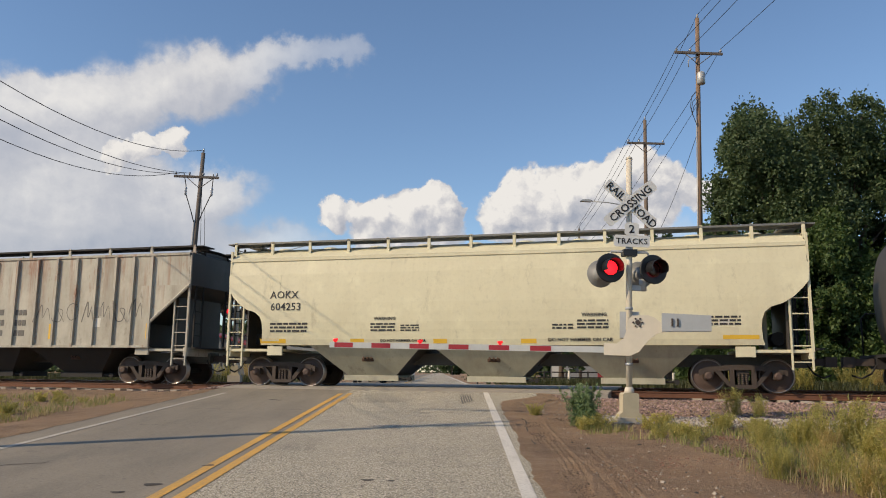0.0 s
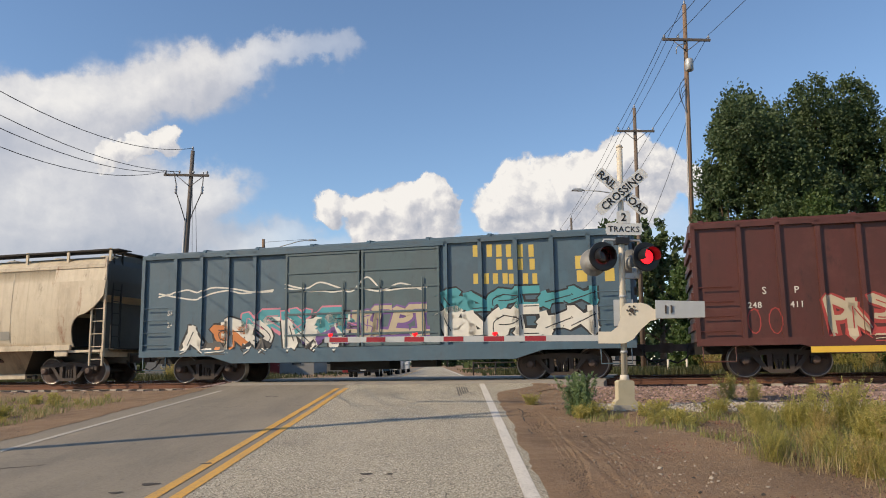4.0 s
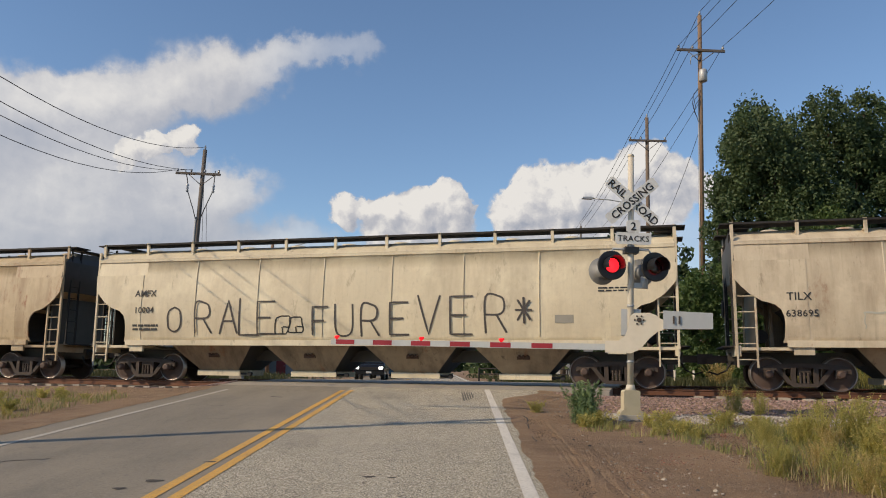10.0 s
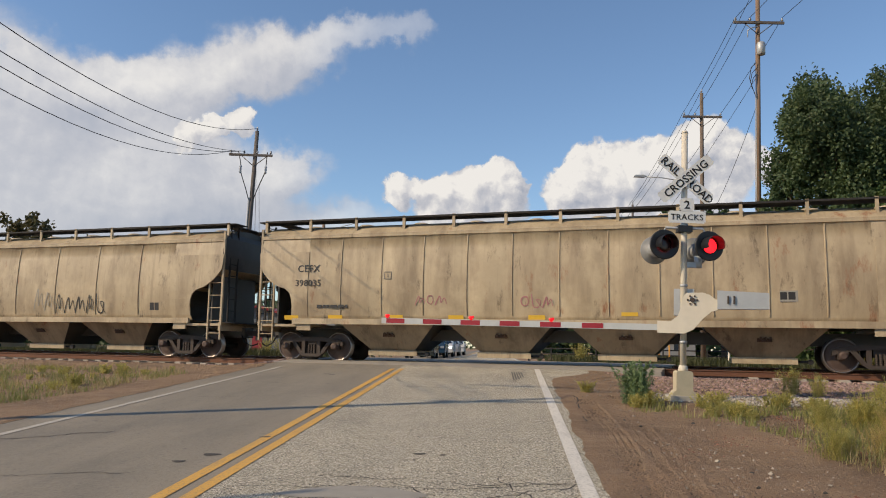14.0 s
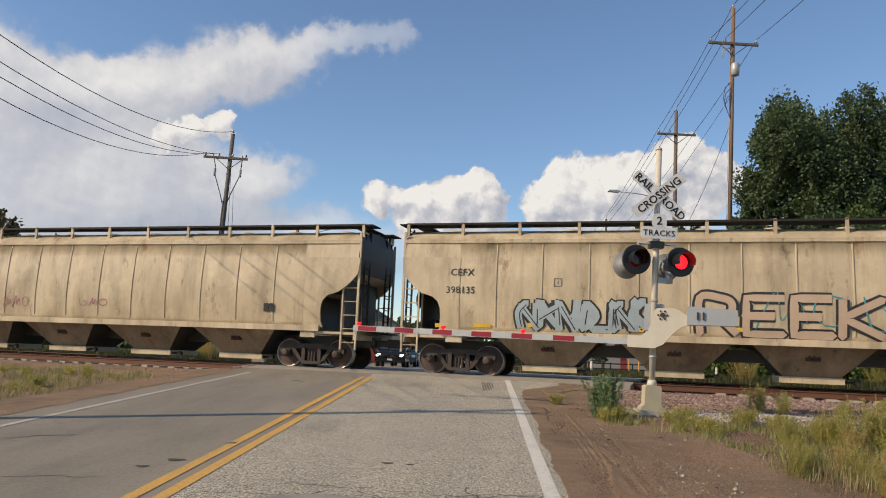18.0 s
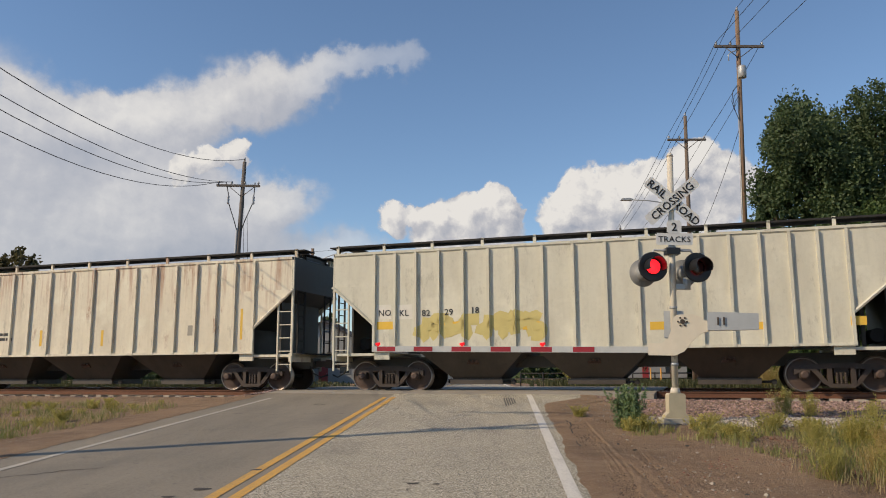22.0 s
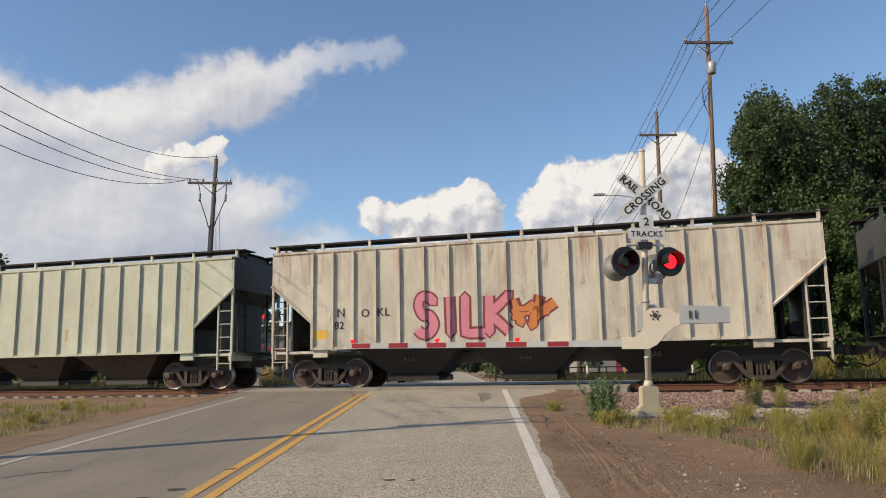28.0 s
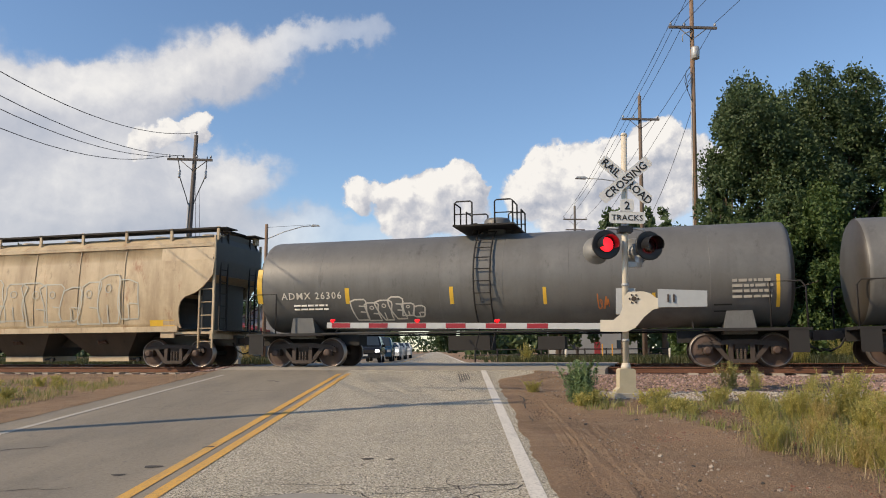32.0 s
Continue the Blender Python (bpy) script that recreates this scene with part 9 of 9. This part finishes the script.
chips = new("bark_chips", stones("bark_chips", stone_material("red_brown_chip", (0.12, 0.045, 0.028), (0.30, 0.13, 0.075)), scatter(rng, 330, 1.9, 4.6, 6.6, 12.5, lambda x, y: x > road_right(y) + 0.4 and noise.noise((x * 0.8, y * 0.8, 12)) > 0.05, 0.12, 0.012), 0.006, 0.022, rng))
tagged(chips, "red-brown chips of bark strewn over the dirt", "bark chips", kind="stuff")
grav2 = new("gravel", stones("gravel", S_grav, scatter(rng, 5000, -16, -6.9, 10, 22, lambda x, y: x < road_left(y) - 0.1), 0.01, 0.035, rng))
tagged(grav2, "pale gravel strewn over the bare verge", "gravel", kind="stuff")


# ---- the far line of trees that closes the view under the cars ----
def far_woods(seed, x0, x1, y, n):
    rg = np.random.default_rng(seed)
    xs_ = rg.uniform(x0, x1, n)
    top = 6.5 + 2.5 * np.sin(xs_ * 0.11 + seed) + 1.6 * np.sin(xs_ * 0.37)
    pts_ = np.stack([xs_, y + rg.normal(size=n) * 4, -0.5 + top * rg.uniform(0, 1, n) ** 0.8], axis=1)
    ob = new("far_woods", quads("far_woods", L_tree, pts_, rg.uniform(0.4, 0.9, n), rg))
    return tagged(ob, "dark green line of far trees beyond the yards", "trees", kind="stuff")


far_woods(1, -170, -9, 165, 9000)
far_woods(2, 6, 170, 160, 9000)
far_woods(3, -60, 60, 420, 4000)


# ---- road repairs and cracks ----
M["patch"] = plain("asphalt_patch_dark", (0.12, 0.11, 0.092), 0.9, 0, 0.35, 10.0, 0.4)
M["patchpale"] = plain("asphalt_patch_pale", (0.30, 0.275, 0.23), 0.9, 0, 0.3, 10.0, 0.3)
M["crack"] = plain("crack_shadow", (0.06, 0.052, 0.043), 0.95, 0, 0.3, 10.0, 0.2)


def on_road(x, y, up):
    return (x, y, road_z(across(x, y)) + up)


def repair(x, y, rx, ry, mat, seed, label):
    rr = random.Random(seed)
    bm = B()
    n = 26
    ring = []
    for i in range(n):
        a = 2 * math.pi * i / n
        k = 1 + 0.16 * math.sin(3 * a + seed) + rr.uniform(-0.06, 0.06)
        ring.append(bm.verts.new(on_road(x + rx * k * math.cos(a), y + ry * k * math.sin(a), 0.011)))
    c = bm.verts.new(on_road(x, y, 0.016))
    for i in range(n):
        bm.faces.new((c, ring[i], ring[(i + 1) % n]))
    return tagged(part("road_patch", bm, mat), label, "road patch", kind="structure")


repair(0.05, 6.15, 0.48, 0.20, M["patch"], 1, "dark oval asphalt patch in the lane")
repair(-0.95, 5.85, 0.62, 0.16, M["patch"], 2, "dark worn asphalt patch in the lane")
repair(-1.15, 6.75, 0.62, 0.22, M["patchpale"], 3, "pale asphalt patch in the lane")
repair(-1.15, 5.25, 0.75, 0.26, M["patchpale"], 4, "pale asphalt patch in the lane")
repair(0.9, 3.9, 0.9, 0.5, M["patch"], 5, "dark asphalt patch in the lane")


def crack(x, y, dx, dy, n, seed, w=0.008, wob=0.35):
    """A wandering crack, a thin dark groove."""
    rr = random.Random(seed)
    bm = B()
    a = math.atan2(dy, dx)
    step = math.hypot(dx, dy) / n
    prev = None
    for i in range(n + 1):
        ww = w * rr.uniform(0.4, 1.3)
        pa = bm.verts.new(on_road(x - math.sin(a) * ww, y + math.cos(a) * ww, 0.009))
        pb = bm.verts.new(on_road(x + math.sin(a) * ww, y - math.cos(a) * ww, 0.009))
        if prev:
            bm.faces.new((prev[0], prev[1], pb, pa))
        prev = (pa, pb)
        b = a + rr.uniform(-wob, wob) * 2
        x += math.cos(b) * step
        y += math.sin(b) * step
    return tagged(part("road_crack", bm, M["crack"]), "thin dark crack in the asphalt", "road crack", "road cracks", "structure")


crack(-2.3, 6.9, 3.2, 0.5, 30, 1)
crack(-1.6, 7.4, 2.6, -0.3, 26, 2)
crack(-0.4, 6.4, 1.3, 0.9, 16, 3)
crack(0.1, 7.5, 0.5, -1.0, 12, 4)
crack(-0.9, 7.2, 0.4, -1.2, 12, 5)
crack(-1.9, 6.2, 0.9, 0.9, 14, 6)
crack(-6.0, 9.2, 1.1, 1.0, 14, 7, 0.02)
crack(-5.6, 7.1, 2.4, 0.2, 20, 8)
crack(-5.9, 17.2, 7.0, -0.9, 40, 9, 0.012)
crack(1.02, 7.0, 0.28, 8.0, 60, 10, 0.012, 0.16)
crack(0.5, 6.5, 0.4, -1.6, 14, 11)
crack(-5.3, 14.0, 1.6, 0.3, 14, 12)
for x, y, r in ((-0.75, 8.6, 0.05), (-0.5, 8.55, 0.035), (-3.0, 8.4, 0.07), (-3.2, 8.0, 0.05), (-2.75, 9.6, 0.06), (-4.1, 19.4, 0.07), (-3.9, 19.2, 0.05), (-0.1, 17.2, 0.04)):
    repair(x, y, r * 1.4, r, M["crack"], int(r * 1000), "small pothole with a dark bottom")
# rubber marks by the stop
for k in range(5):
    bm = B()
    x = 0.55 + 0.06 * k
    v = [bm.verts.new(on_road(*q, 0.010)) for q in ((x, 18.0 + 0.2 * k), (x + 0.035, 18.0 + 0.2 * k), (x + 0.05, 20.6), (x + 0.015, 20.6))]
    bm.faces.new(v)
    tagged(part("tyre_mark", bm, M["patch"]), "black tyre mark on the asphalt", "tyre mark", "tyre marks", "structure")
# stones and litter on the verge
rr_ = random.Random(9)
for k in range(40):
    x, y = rr_.uniform(1.8, 4.2), rr_.uniform(6.2, 14.5)
    if verge(x, y):
        continue
    bm = B()
    bmesh.ops.create_icosphere(bm, subdivisions=1, radius=rr_.uniform(0.012, 0.035))
    for v in bm.verts:
        v.co *= rr_.uniform(0.75, 1.25)
        v.co.z *= 0.6
    st = part("stone", bm, S_grav if k % 3 else M["crack"], at=pose(x, y, ground_z(x, y) + 0.018))
    tagged(st, "loose stone lying on the bare verge", "stone", "loose stones on the verge")

# the bare turn-out, with the grooves of turning tyres pressed into it
def turn_out():
    xs = [1.25 + 0.018 * i for i in range(167)]
    ys = [6.0 + 0.06 * j for j in range(152)]
    # each rut as its half width and the way it bends: (y, x)
    ruts = ((0.10, ((6.0, 1.15), (8.0, 1.45), (8.8, 1.58), (9.7, 1.65), (11.2, 1.70), (13.7, 1.78), (15.0, 1.84))),
            (0.07, ((6.0, 1.74), (8.5, 1.80), (9.9, 1.79), (11.2, 1.70))),
            (0.08, ((6.0, 1.72), (7.2, 1.84), (7.8, 1.92), (9.1, 2.04), (11.5, 2.16))),
            (0.10, ((6.0, 2.10), (7.7, 2.14), (8.7, 2.17), (12.0, 2.05))),
            (0.11, ((6.0, 2.33), (7.6, 2.38), (9.0, 2.40), (11.0, 2.30))),
            (0.12, ((6.0, 2.95), (8.0, 2.90), (10.0, 2.70))))

    def along(way, y):
        for (a, u), (b, v) in zip(way[:-1], way[1:]):
            if a <= y <= b:
                return u + (v - u) * (y - a) / (b - a), ease(0.0, 1.2, min(way[-1][0] - y, 3.0))
        return None, 0.0

    def height(x, y):
        z = ground_z(x, y) + 0.016
        for w, way in ruts:
            c, fade = along(way, y)
            deep_ = 0.85 if way[0][1] < 1.8 else 0.35
            if c is None or abs(x - c) > 3 * w:
                continue
            u = x - c
            k = math.exp(-(u / w) ** 4) * fade * deep_ * (0.7 + 0.7 * noise.noise((x * 0.9, y * 0.9, 8)))
            z -= k * (0.016 + 0.013 * math.cos(2 * math.pi * u / 0.072))
            z += 0.010 * fade * deep_ * math.exp(-((abs(u) - w * 1.2) / 0.035) ** 2)
        z += 0.012 * noise.noise((x * 3, y * 3, 0)) + 0.008 * noise.noise((x * 9, y * 9, 4))
        edge = min(ease(0.0, 0.35, x - 1.25), ease(0.0, 0.6, 4.22 - x), ease(0.0, 0.8, y - 6.0), ease(0.0, 0.8, 15.05 - y))
        road = ease(0.02, 0.45, x - road_right(y))
        return z - 0.05 * (1 - edge) - 0.07 * (1 - road)

    me = sheet("turn_out", xs, ys, height, M["ground"])
    for p in me.polygons:
        p.use_smooth = True
    return tagged(new("turn_out", me), "bare brown dirt turn-out with tyre tracks beside the road", "dirt", kind="structure")


turn_out()


# ---- what moves ----
def motions():
    for car, place in MOVING:
        walk(car, [(t, pose(*spot(place + d, NEAR), 0, 0, TURN)) for t, d in RUN])
    # wheels roll while their car is near the crossing
    for ws, m, place in SPIN:
        x = m.translation.x
        t0 = max(0.0, min(31.9, (-26 - x - place) / 17.45))
        t1 = max(0.1, min(32.0, (16 - x - place) / 17.45))
        rows = [(0.0, m)] if t0 > 0.04 else []
        k0, k1 = round(t0 * FPS), round(t1 * FPS)
        for k in range(k0, k1 + 1):
            t = k / FPS
            rows.append((t, m @ pose(0, 0, 0, 0, math.degrees((run_at(t) - run_at(t0)) / WR), 0)))
        if t1 < 31.95:
            rows.append((32.0, rows[-1][1]))
        walk(ws, rows)
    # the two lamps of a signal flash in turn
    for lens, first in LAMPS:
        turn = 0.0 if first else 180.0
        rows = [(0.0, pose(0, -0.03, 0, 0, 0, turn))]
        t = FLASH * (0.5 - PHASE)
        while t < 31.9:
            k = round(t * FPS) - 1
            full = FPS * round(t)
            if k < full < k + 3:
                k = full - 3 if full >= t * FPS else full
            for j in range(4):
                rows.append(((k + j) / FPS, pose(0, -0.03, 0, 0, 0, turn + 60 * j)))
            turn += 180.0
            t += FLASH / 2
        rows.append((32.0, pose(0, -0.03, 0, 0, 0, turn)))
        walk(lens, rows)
    # the clouds drift slowly
    walk(clouds, [(0.0, pose(*EYE, 0, 0, 0.68)), (32.0, pose(*EYE, 0, 0, -1.5))])


motions()
